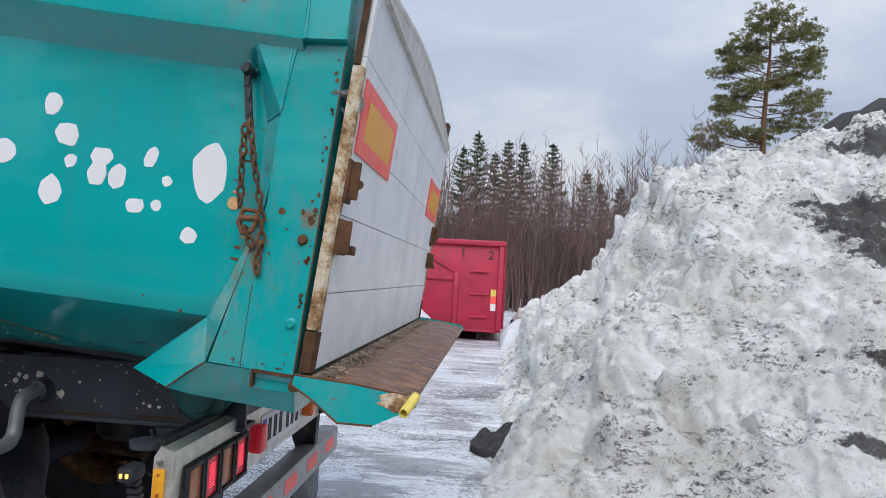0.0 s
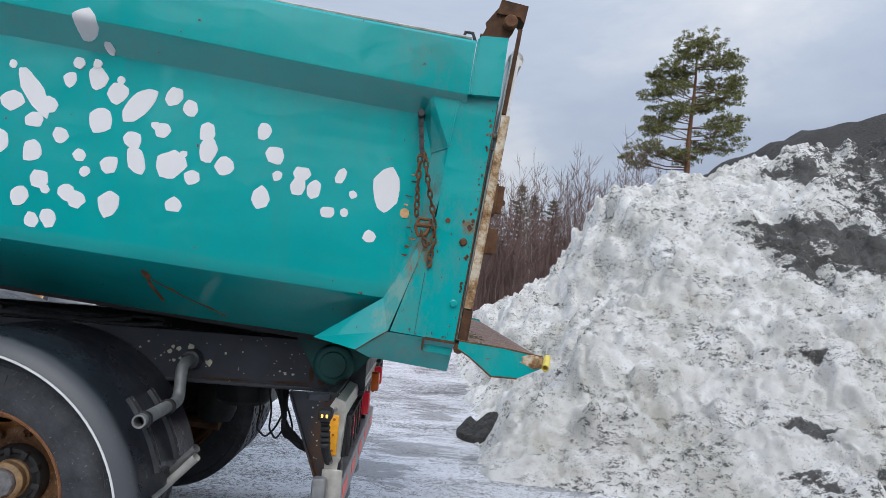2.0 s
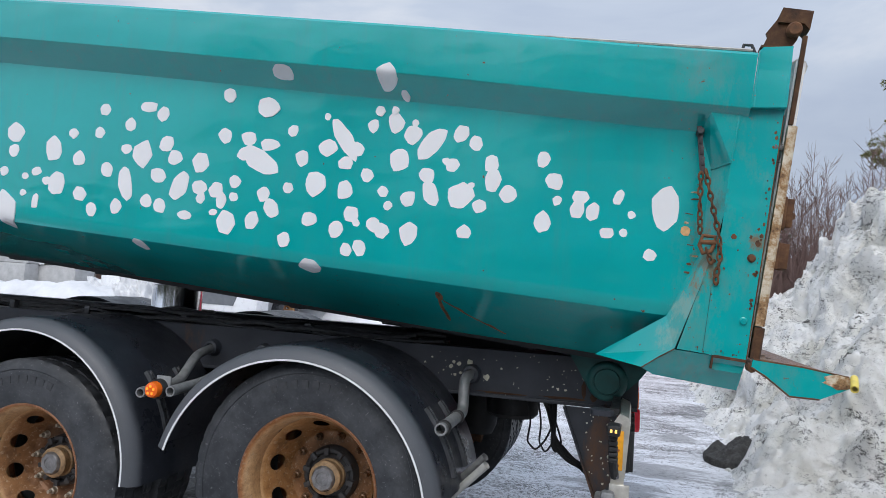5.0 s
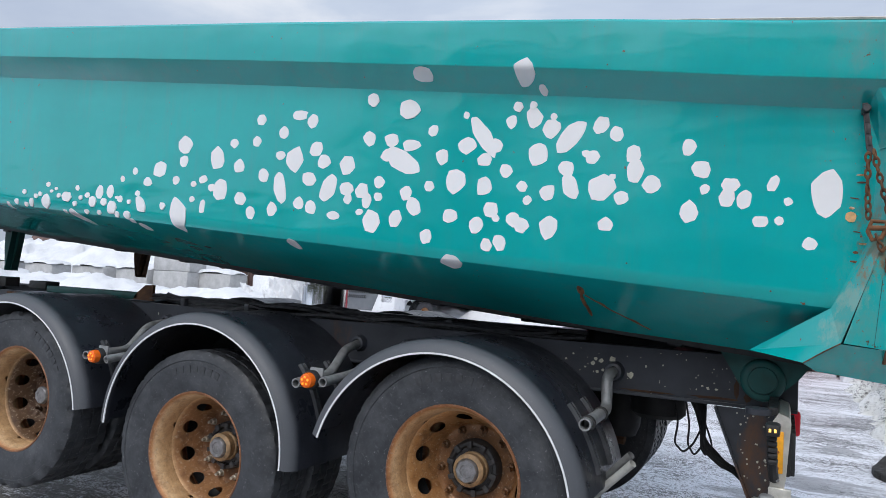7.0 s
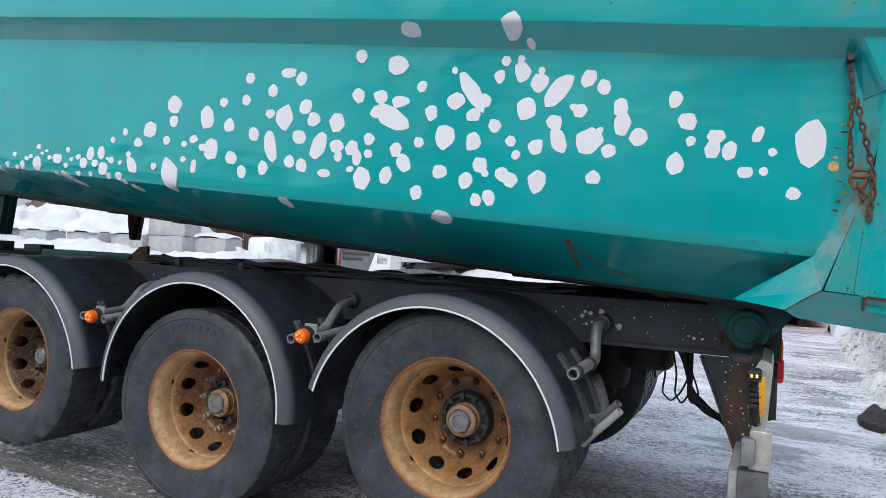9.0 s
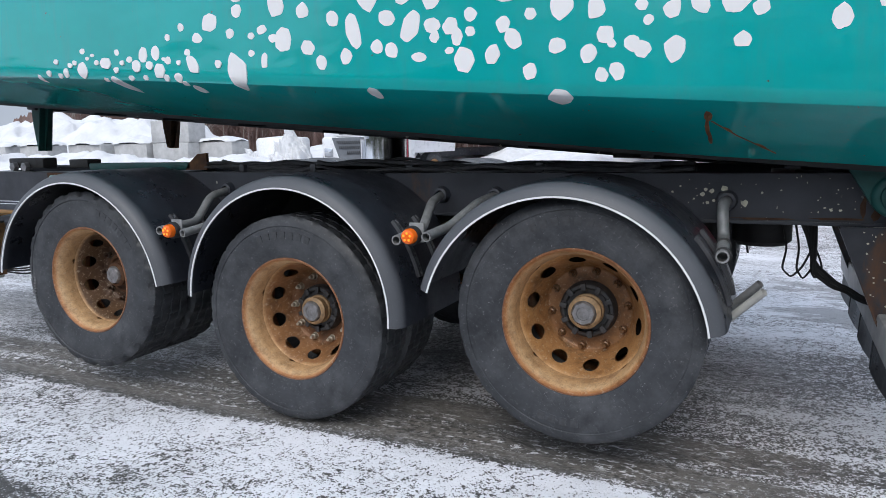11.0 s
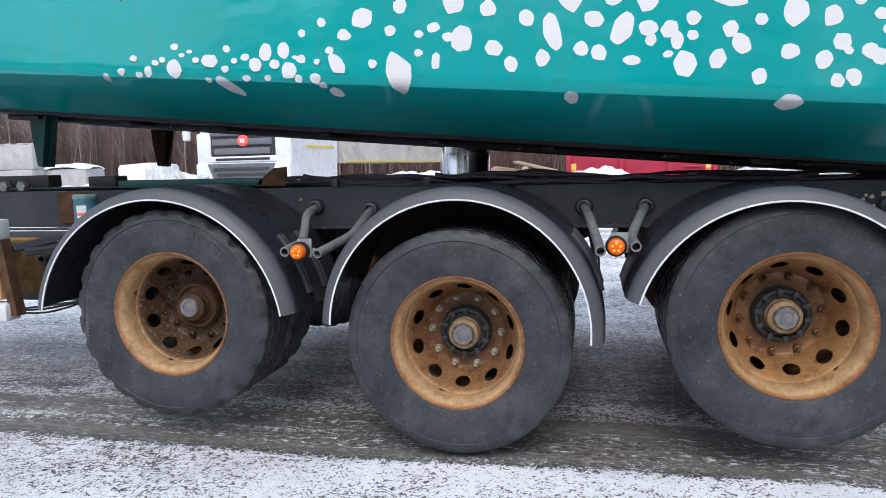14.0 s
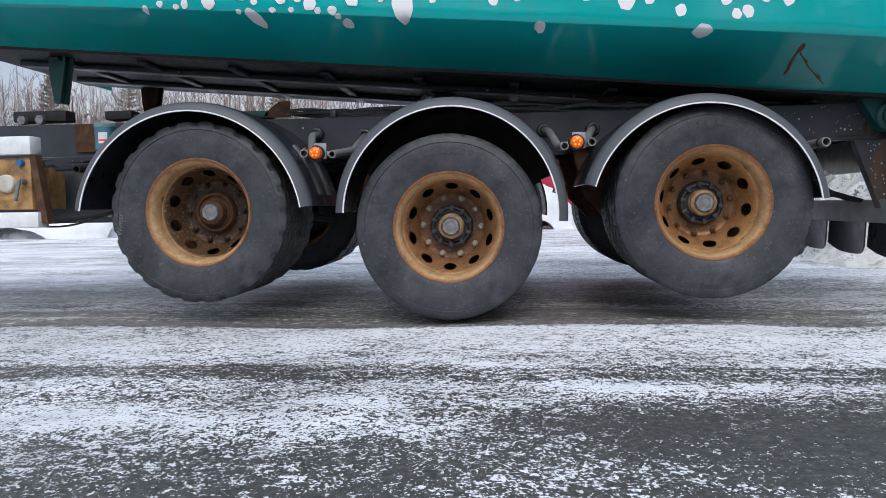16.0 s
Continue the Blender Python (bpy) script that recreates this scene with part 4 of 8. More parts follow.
# spreader lip under the gate
lip = new("spreader_lip")
lip.parent = truck
SOIL = make_rust("rusty_wet_steel", 0.8)
put(SOIL, "Base Color", ramp(SOIL, grain(SOIL, 4.0, 8, 0.74, where(SOIL, (1.6, 9, 6))), (0.32, (0.030, 0.014, 0.010)), (0.47, (0.10, 0.040, 0.022)), (0.58, (0.27, 0.115, 0.035)), (0.74, (0.36, 0.24, 0.14))))
put(SOIL, "Roughness", ramp(SOIL, grain(SOIL, 20, 4), (0.3, (0.22,) * 3), (0.7, (0.55,) * 3)))
bm = bmesh.new()
loft(bm, [[(0.445, y, 0.190), (0.60, y, 0.200), (0.745, y, 0.185), (0.748, y, 0.172), (0.60, y, 0.186), (0.445, y, 0.178)] for y in (-0.195, 0.6, 1.4, 2 * MID + 0.195)], MB)
part("lip_plate", bm, SOIL, lip, "worn rusty brown lip plate")
for flip in (False, True):
    mm = (mirror_y @ MB) if flip else MB
    bm = bmesh.new()
    slab(bm, [(0.455, 0.205), (0.452, 0.178), (0.495, 0.158), (0.574, 0.108), (0.66, 0.114), (0.758, 0.172), (0.735, 0.196), (0.60, 0.204)], -0.207, -0.196, mm)
    part("lip_end", bm, TEAL, lip)
    bm = bmesh.new()
    slab(bm, [(0.678, 0.193), (0.664, 0.186), (0.672, 0.176), (0.661, 0.168), (0.690, 0.160), (0.706, 0.152), (0.735, 0.160), (0.757, 0.172), (0.735, 0.195), (0.70, 0.198)], -0.2085, -0.2075, mm)
    part("bare_corner", bm, STRIP, lip, "paint worn to rust")
    bm = bmesh.new()
    tube(bm, [(0.452, -0.207, 0.178), (0.495, -0.207, 0.158), (0.574, -0.207, 0.108), (0.66, -0.207, 0.114)], 0.003, 6, mm)
    tube(bm, [(0.455, -0.205, 0.204), (0.60, -0.205, 0.204), (0.735, -0.205, 0.196)], 0.003, 6, mm)
    part("rusty_rim", bm, CHAIN_RUST, lip, "rust along the lip edge")
bm = bmesh.new()
turned(bm, [(0.0, -0.205), (0.013, -0.205), (0.016, -0.199), (0.016, -0.16), (0, -0.16)], 8, MB @ Matrix.Translation((0.455, 0, 0.176)))
part("lip_pin", bm, DARK_RUST, lip)
bm = bmesh.new()
for r in (0.0115, 0.0088):
    tube(bm, [(0.752, -0.195, 0.195), (0.745, -0.232, 0.182), (0.736, -0.272, 0.167)], r, 18, MB, ends=False)
turned(bm, [(0.0088, 0.0), (0.0115, 0.0)], 18, MB @ Matrix.Translation((0.736, -0.272, 0.167)) @ Matrix.Rotation(radians(18), 4, "X") @ Matrix.Rotation(radians(-12), 4, "Z"))
part("plastic_tube", bm, YELLOW, lip, "short yellow plastic tube")
bm = bmesh.new()
rng = random.Random(5)
for i in range(1300):
    y, u = rng.uniform(-0.15, 2.35), 0.488 + abs(rng.gauss(0, 0.022)) + (0.03 * rng.random() if rng.random() < 0.3 else 0.0)
    r = rng.uniform(0.0015, 0.0055) * (1.3 - (u - 0.49) * 4) * (1.5 if rng.random() < 0.07 else 1.0)
    made = bmesh.ops.create_icosphere(bm, subdivisions=1, radius=max(0.002, r), matrix=MB @ Matrix.Translation((u, y, 0.197 + r * 0.3)) @ Matrix.Diagonal((1, 1.3, rng.uniform(0.5, 0.9), 1)))
    for v in made["verts"]:
        v.co += 0.35 * r * noise.noise_vector(v.co * 60)
tagged(part("caked_dirt", bm, make_plain("caked_dirt", (0.20, 0.155, 0.115), 0.95, 0, 0.6, 14, 0.5), lip), kind="stuff")

# chain hanging on the post
chain = new("chain")
chain.parent = truck
bm = bmesh.new()
slab(bm, [(0.190, 0.945), (0.205, 0.948), (0.232, 0.815), (0.240, 0.790), (0.228, 0.782), (0.216, 0.806)], -0.150, -0.140, MB)
turned(bm, [(0, -0.168), (0.010, -0.168), (0.013, -0.162), (0.013, -0.11)], 12, MB @ Matrix.Translation((0.203, 0, 0.928)))
for k in range(3):
    soft_box(bm, -0.005, 0.005, -0.153, -0.149, -0.014, 0.014, 0.001, MB @ Matrix.Translation((0.208 + 0.008 * k, 0, 0.90 - 0.036 * k)))
part("shackle_plate", bm, HUB_BLACK, chain, "dark slotted steel plate")
rng = random.Random(8)


def strand(pts, pitch=0.0265, wire=0.0038):
    pts = [MB @ Vector(p) for p in pts]
    left, k, at_ = 0.0, 0, pts[0]
    for a, b in zip(pts, pts[1:]):
        ln = (b - a).length
        d = (b - a).normalized()
        while left <= ln:
            c = a + d * left
            bm = bmesh.new()
            m = d.to_track_quat("Z", "Y").to_matrix().to_4x4() @ Matrix.Rotation(radians(90 * (k % 2) + rng.uniform(-20, 20)), 4, "Z")
            ring_link(bm, c, 0.0078, wire, m, 12, 1.75)
            part("link", bm, CHAIN_RUST, chain)
            left += pitch
            k += 1
        left -= ln


strand([(0.224, -0.160, 0.775), (0.232, -0.165, 0.682), (0.245, -0.170, 0.585)])
strand([(0.240, -0.168, 0.785), (0.257, -0.172, 0.724), (0.274, -0.178, 0.673), (0.291, -0.180, 0.623), (0.307, -0.184, 0.573), (0.317, -0.182, 0.50), (0.312, -0.178, 0.455), (0.316, -0.176, 0.425)])
strand([(0.275, -0.178, 0.525), (0.296, -0.176, 0.482)])
bm = bmesh.new()
tube(bm, [(0.292, -0.172, 0.55), (0.294, -0.174, 0.578), (0.255, -0.170, 0.578), (0.248, -0.172, 0.545), (0.262, -0.174, 0.520), (0.285, -0.174, 0.528), (0.293, -0.172, 0.55)], 0.007, 8, MB)
tube(bm, [(0.25, -0.172, 0.556), (0.30, -0.174, 0.560)], 0.008, 8, MB)
part("shackle", bm, RUST, chain, "rusty shackle")

# bolts on the post
for u, w, mat in ((0.415, 0.524, CHAIN_RUST), (0.416, 0.318, TEAL)):
    bm = bmesh.new()
    turned(bm, [(0, -0.176), (0.009, -0.176), (0.0115, -0.173), (0.0115, -0.167), (0.014, -0.166)], 12, MB @ Matrix.Translation((u, 0, w)))
    part("bolt", bm, mat, body)

# chassis
frame_group = new("chassis")
frame_group.parent = truck
for y, s in ((0.47, 1), (2 * MID - 0.47, -1)):
    bm = bmesh.new()
    loft(bm, [[(x, y, z0), (x, y + s * 0.10, z0), (x, y + s * 0.10, z0 + 0.014), (x, y + s * 0.012, z0 + 0.014), (x, y + s * 0.012, z1 - 0.014), (x, y + s * 0.10, z1 - 0.014), (x, y + s * 0.10, z1), (x, y, z1)]
              for x, z0, z1 in ((-4.6, 0.98, 1.185), (1.6, 0.965, 1.17), (2.62, 0.965, 1.17))])
    part("chassis_rail", bm, CHASSIS, frame_group, sharp=25)
    bm = bmesh.new()
    soft_box(bm, -4.6, 2.62, y - s * 0.012, y - s * 0.001, 0.958, 0.972, 0.002)
    part("rail_flange", bm, CHASSIS, frame_group)
for x in (-4.5, -3.4, -2.2, -0.69, 0.69, 2.1, 2.55):
    bm = bmesh.new()
    soft_box(bm, x - 0.06, x + 0.06, 0.49, 2 * MID - 0.49, 1.0, 1.14, 0.01)
    part("cross_beam", bm, CHASSIS, frame_group)
bm = bmesh.new()
soft_box(bm, -4.6, 2.3, 0.62, 2 * MID - 0.62, 0.99, 1.02, 0.01)
part("belly_plate", bm, BLACK, frame_group)
# tipping hinge
for y, s in ((0.36, 1), (2 * MID - 0.36, -1)):
    bm = bmesh.new()
    ys = sorted((y, y + s * 0.10))
    turned(bm, [(0, y), (0.052, y), (0.055, y + s * 0.006), (0.055, y + s * 0.012), (0.068, y + s * 0.012), (0.082, y + s * 0.022), (0.085, y + s * 0.03), (0.085, y + s * 0.11)], 32, Matrix.Translation((PIVOT[0], 0, PIVOT[1] - 0.01)))
    slab(bm, [(PIVOT[0] - 0.17, 1.20), (PIVOT[0] - 0.12, 1.12), (PIVOT[0] - 0.08, 1.05), (PIVOT[0] + 0.07, 1.04), (PIVOT[0] + 0.13, 1.10), (PIVOT[0] + 0.17, 1.155), (PIVOT[0] + 0.1, 1.2)], min(y + s * 0.035, y + s * 0.10), max(y + s * 0.035, y + s * 0.10))
    part("tipping_hinge", bm, DARK_TEAL, truck, "dark green greasy hinge")
bm = bmesh.new()
turned(bm, [(0, 0), (0.152, 0), (0.152, 0.02), (0.150, 0.025), (0.150, 0.22), (0.128, 0.222), (0.128, 0.30), (0, 0.30)], 40, Matrix.Translation((-0.16, MID, 1.13)) @ Matrix.Rotation(radians(90), 4, "X") )
part("tipping_cylinder", bm, CHROME, truck, "chrome telescopic tipping cylinder")
bm = bmesh.new()
soft_box(bm, -0.325, 0.005, MID - 0.2, MID + 0.2, 1.12, 1.205, 0.02)
part("cylinder_cradle", bm, BLACK, truck)

# wheels ------------------------------------------------------------------


def make_tyre(lugged=False):
    """Sidewalls and a blocked tread in one skin; the lugged kind has deep shoulder notches."""
    bm = bmesh.new()
    side = [(0.287, -0.118), (0.303, -0.128), (0.325, -0.131), (0.36, -0.139), (0.40, -0.144), (0.44, -0.140), (0.449, -0.138), (0.452, -0.142), (0.468, -0.138), (0.484, -0.131), (0.497, -0.122)]
    crown = [-0.112, -0.072, -0.069, -0.063, -0.060, -0.005, -0.002, 0.002, 0.005, 0.060, 0.063, 0.069, 0.072, 0.112]
    seg = 216
    rows = []
    for k in range(seg):
        a = 2 * math.pi * k / seg
        c, q = math.cos(a), math.sin(a)
        row = []
        for r, y in side:
            cut = (0.013 if r > 0.482 and k % 9 < 3 else 0.0) if lugged else (0.006 if r > 0.48 and k % 6 == 0 else 0.0)
            row.append((r - cut, y))
        for y in crown:
            groove = abs(abs(y) - 0.066) < 0.0035 or abs(y) < 0.0025
            sipe = lugged and k % 9 < 3 or (k + (3 if 0 < y < 0.066 or y < -0.066 else 0)) % 6 == 0
            row.append((0.4985 - (0.011 if groove else 0.007 if sipe else 0.0), y))
        row += [(r, -y) for r, y in reversed(row[:len(side)])]
        rows.append([bm.verts.new((r * c, y, r * q)) for r, y in row])
    for k in range(seg):
        a, b = rows[k], rows[(k + 1) % seg]
        for i in range(len(a) - 1):
            bm.faces.new((a[i], a[i + 1], b[i + 1], b[i]))
    return bm


def make_lugged_tyre():
    return make_tyre(True)


def make_rim_part():
    bm = bmesh.new()
    # outer lip, barrel, well, then the disc set deep inside
    prof = [(0.292, 0.118), (0.300, 0.118), (0.300, 0.10), (0.285, 0.08), (0.268, 0.03), (0.268, -0.02), (0.283, -0.075), (0.287, -0.110), (0.299, -0.117), (0.3005, -0.124), (0.297, -0.129), (0.291, -0.128),
            (0.283, -0.116), (0.276, -0.098), (0.268, -0.075), (0.265, -0.060), (0.264, -0.035), (0.2615, -0.013)]
    turned(bm, prof, 64)
    # disc with oval hand holes: a cone falling inwards to the flat nut face
    def dish(r):
        return -0.014 + 0.157 * ease(0.266, 0.176, r)
    def at(r, a):
        return (r * math.cos(a), dish(r), r * math.sin(a))
    n, r0, r1, mid_r = 10, 0.190, 0.2615, 0.2265
    per = 24
    for s in range(n):
        a0 = 2 * math.pi * s / n
        half = math.pi / n
        rim_pts, hole_pts, deep = [], [], []
        for k in range(per):
            t = 2 * math.pi * k / per
            c, q = math.cos(t), math.sin(t)
            m = max(abs(c), abs(q))
            rim_pts.append(bm.verts.new(at((r0 + r1) / 2 + (r1 - r0) / 2 * c / m, a0 + half * q / m)))
            rr, aa = mid_r + 0.0170 * c, a0 + 0.0360 * q / mid_r
            hole_pts.append(bm.verts.new(at(rr, aa)))
            x, y, z = at(rr, aa)
            deep.append(bm.verts.new((x * 0.99, y + 0.014, z * 0.99)))
        for k in range(per):
            j = (k + 1) % per
            bm.faces.new((rim_pts[k], rim_pts[j], hole_pts[j], hole_pts[k]))
            bm.faces.new((hole_pts[k], hole_pts[j], deep[j], deep[k]))
    turned(bm, [(0.190, dish(0.190)), (0.182, dish(0.182)), (0.178, 0.144), (0.150, 0.144), (0.09, 0.144)], 60)
    bmesh.ops.remove_doubles(bm, verts=bm.verts, dist=0.0004)
    return bm


def make_nut():
    bm = bmesh.new()
    turned(bm, [(0, -0.010), (0.008, -0.010), (0.009, 0.008), (0.015, 0.012), (0.016, 0.030), (0.021, 0.034)], 8)
    return bm


def make_hub():
    bm = bmesh.new()
    turned(bm, [(0.122, 0.145), (0.120, 0.112), (0.110, 0.100), (0.098, 0.098), (0.09, 0.110), (0.066, 0.110), (0.062, 0.09), (0.055, 0.09)], 40)
    return bm


def make_lug():
    bm = bmesh.new()
    soft_box(bm, 0.086, 0.117, 0.084, 0.12, -0.011, 0.011, 0.003)
    return bm


def make_drum():
    bm = bmesh.new()
    turned(bm, [(0, 0.172), (0.240, 0.172), (0.240, 0.20)], 40)
    return bm


def make_cap():
    bm = bmesh.new()
    turned(bm, [(0.074, 0.14), (0.072, 0.098), (0.066, 0.092), (0.066, 0.068), (0.070, 0.066), (0.070, 0.056), (0.060, 0.046), (0.053, 0.044)], 32)
    return bm


def make_cap_face():
    bm = bmesh.new()
    turned(bm, [(0.055, 0.055), (0.053, 0.038), (0.046, 0.030), (0.030, 0.031), (0.028, 0.034), (0, 0.034)], 8)
    return bm


CAP_DIRT = make_plain("greasy_rusty_cap", (0.30, 0.20, 0.11), 0.55, 0.15, 0.65, 22)
NUT_STEEL = make_plain("worn_nut_steel", (0.38, 0.34, 0.28), 0.5, 0.4, 0.3, 50)
WHEELS = ((-1.378, 0.606, 17), (0.0, 0.505, 20), (1.372, 0.612, 46))
meshes = {}
for bx, bz, spin in WHEELS:
    for y, s in ((0.010, 1), (0.315, -1), (2 * MID - 0.010, -1), (2 * MID - 0.315, 1)):
        outer = y in (0.010, 2 * MID - 0.010)
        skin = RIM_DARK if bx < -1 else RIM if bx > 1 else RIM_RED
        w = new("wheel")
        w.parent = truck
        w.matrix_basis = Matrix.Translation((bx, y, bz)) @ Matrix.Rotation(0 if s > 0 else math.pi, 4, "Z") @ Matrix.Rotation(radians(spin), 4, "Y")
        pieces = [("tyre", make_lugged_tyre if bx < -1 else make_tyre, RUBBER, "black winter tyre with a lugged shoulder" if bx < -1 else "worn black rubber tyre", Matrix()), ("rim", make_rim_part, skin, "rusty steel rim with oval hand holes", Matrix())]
        if outer:
            pieces += [("brake_drum", make_drum, BLACK, "", Matrix()), ("hub", make_hub, DARK_RUST if bx < -1 else HUB_BLACK, "brown rusty hub" if bx < -1 else "black greasy hub", Matrix()), ("hub_cap", make_cap, DARK_RUST if bx < -1 else CAP_DIRT, "", Matrix()), ("cap_face", make_cap_face, HUB_STEEL, "", Matrix())]
            for k in range(10):
                a = 2 * math.pi * (k + 0.5) / 10
                pieces.append(("wheel_nut", make_nut, NUT_STEEL if bx == 0 else skin, "", Matrix.Translation((0.1650 * math.cos(a), 0.111, 0.1650 * math.sin(a)))))
                if bx > -1:
                    pieces.append(("hub_lug", make_lug, HUB_BLACK, "", Matrix.Rotation(2 * math.pi * k / 10, 4, "Y")))
        for name, fn, mat, label, m in pieces:
            key = name + mat.name + label
            if key not in meshes:
                ob = part(name, fn(), mat, w, label)
                meshes[key] = meshes[name] = ob.data
            else:
                ob = new(name, meshes[key])
                ob.parent = w
                if label:
                    tagged(ob, label)
            ob.matrix_basis = m
    bm = bmesh.new()
    tube(bm, [(bx, 0.16, bz), (bx, 2 * MID - 0.16, bz)], 0.07, 16)
    part("axle", bm, CHASSIS, truck)

# mudguards ---------------------------------------------------------------
GUARDS = ((-1.400, 0.528, 0.682, 9, 171), (0.012, 0.572, 0.622, -4, 178), (1.315, 0.542, 0.631, 8, 163.5))


def guard(cx, cz, r, a0, a1, flip):
    g = new("mudguard")
    g.parent = truck
    m = Matrix.Translation((cx, 0, cz))
    if flip:
        m = mirror_y @ m
    bm = bmesh.new()
    prof = [(r - 0.012, 0.465), (r, 0.465), (r, 0.10), (r + 0.004, 0.08), (r, 0.06), (r, -0.10), (r - 0.006, -0.145), (r - 0.024, -0.178), (r - 0.053, -0.190), (r - 0.059, -0.186), (r - 0.030, -0.168), (r - 0.016, -0.14), (r - 0.012, -0.10), (r - 0.012, 0.465)]
    rows = turned(bm, prof, 40, m, radians(a0), radians(a1))
    bm.faces.new(rows[0][:-1]), bm.faces.new(rows[-1][:-1][::-1])
    part("shell", bm, FENDER, g)
    bm = bmesh.new()                                  # splash plate on the inner side
    turned(bm, [(r - 0.005, 0.452), (0.20, 0.452), (0.20, 0.458), (r - 0.005, 0.458)], 24, m, radians(a0 + 25), radians(a1 - 22))
    part("splash_plate", bm, BLACK, g)
    bm = bmesh.new()
    prof = [(r - 0.054, -0.1915), (r - 0.0615, -0.1915), (r - 0.0615, -0.186), (r - 0.054, -0.186), (r - 0.054, -0.1915)]
    rows = turned(bm, prof, 40, m, radians(a0), radians(a1))
    part("edge_trim", bm, WHITE_TRIM, g, "thin white rubber edge")


for cx, cz, r, a0, a1 in GUARDS:
    for flip in (False, True):
        guard(cx, cz, r, a0, a1, flip)

# ---------------------------------------------------------------- fittings of the tipper


def wall_y(u, w):
    """How far out the side wall lies at a height."""
    f, a, b = fold_at(u), 0.940 - 0.013 * u, 1.016 - 0.019 * u
    line = [(0.085, 0.36), (0.085 + (f - 0.085) * 0.56, 0.10), (f - 0.016, -0.07), (f - 0.004, -0.088), (f + 0.022, -0.098), (f + 0.05, -0.1), (a, -0.1), (a + 0.004, -0.104), (b - 0.007, -0.188), (b + 0.006, -0.195), (2.0, -0.195)]
    for (w0, y0), (w1, y1) in zip(line, line[1:]):
        if w <= w1:
            return y0 + (y1 - y0) * (w - w0) / (w1 - w0) + inset(u)
    return -0.195


# white film spots on the side wall: along, up, half width, half height (tilt)
SPOTS_REAR = [(0.125, 0.664, 0.046, 0.072), (0.094, 0.496, 0.022, 0.022), (-0.064, 0.554, 0.028, 0.019), (-0.005, 0.56, 0.016, 0.015), (0.015, 0.626, 0.014, 0.014), (-0.168, 0.665, 0.028, 0.027), (-0.174, 0.621, 0.026, 0.032), (-0.122, 0.621, 0.024, 0.033), (-0.287, 0.562, 0.032, 0.039), (-0.247, 0.645, 0.017, 0.018), (-0.268, 0.712, 0.032, 0.031), (-0.315, 0.788, 0.024, 0.03), (-0.423, 0.646, 0.033, 0.034), (-0.502, 0.749, 0.026, 0.032), (-0.487, 0.694, 0.03, 0.044), (-0.524, 0.588, 0.026, 0.024), (-0.565, 0.489, 0.028, 0.026), (-0.6, 0.62, 0.048, 0.049), (-0.564, 0.662, 0.012, 0.012), (-0.648, 0.728, 0.029, 0.029), (-0.675, 0.74, 0.014, 0.014), (-0.63, 0.849, 0.03, 0.033), (-0.572, 0.817, 0.027, 0.028)]
SPOTS_UPPER_REAR = [(-0.741, 0.68, 0.033, 0.031), (-0.858, 0.73, 0.04, 0.045), (-0.819, 0.827, 0.033, 0.035), (-0.816, 0.872, 0.014, 0.015), (-0.895, 0.867, 0.032, 0.039), (-0.904, 0.913, 0.016, 0.016), (-0.968, 0.906, 0.021, 0.02), (-0.988, 0.846, 0.023, 0.026), (-0.983, 0.655, 0.028, 0.031), (-1.078, 0.693, 0.034, 0.029), (-1.185, 0.865, 0.013, 0.014), (-1.165, 0.742, 0.04, 0.032), (-1.04, 0.751, 0.029, 0.027), (-0.802, 0.584, 0.031, 0.032), (-0.907, 0.599, 0.022, 0.02), (-0.879, 0.549, 0.018, 0.018), (-0.779, 0.453, 0.039, 0.042), (-0.927, 0.472, 0.026, 0.029), (-0.887, 0.453, 0.027, 0.028), (-1.023, 0.496, 0.033, 0.033), (-0.998, 0.47, 0.016, 0.015), (-1.077, 0.435, 0.029, 0.036), (-0.968, 0.378, 0.028, 0.031)]
SPOTS_CENTRE = [(-1.024, 0.362, 0.026, 0.027), (-1.065, 0.587, 0.034, 0.038), (-1.196, 0.596, 0.045, 0.046), (-1.311, 0.568, 0.023, 0.024), (-1.269, 0.693, 0.028, 0.032), (-1.326, 0.796, 0.022, 0.025), (-1.198, 0.456, 0.033, 0.027), (-1.173, 0.278, 0.046, 0.027), (-1.293, 0.365, 0.028, 0.032), (-1.413, 0.534, 0.029, 0.031), (-1.452, 0.424, 0.033, 0.034), (-1.567, 0.402, 0.041, 0.046), (-1.45, 0.883, 0.049, 0.04), (-1.642, 0.916, 0.028, 0.032), (-1.635, 0.748, 0.032, 0.029), (-1.52, 0.747, 0.036, 0.033), (-1.533, 0.683, 0.033, 0.031), (-1.423, 0.732, 0.043, 0.026), (-1.378, 1.01, 0.043, 0.026), (-0.93, 1.018, 0.041, 0.045), (-0.866, 0.967, 0.016, 0.018), (-1.731, 0.629, 0.04, 0.045), (-1.554, 0.568, 0.026, 0.025)]
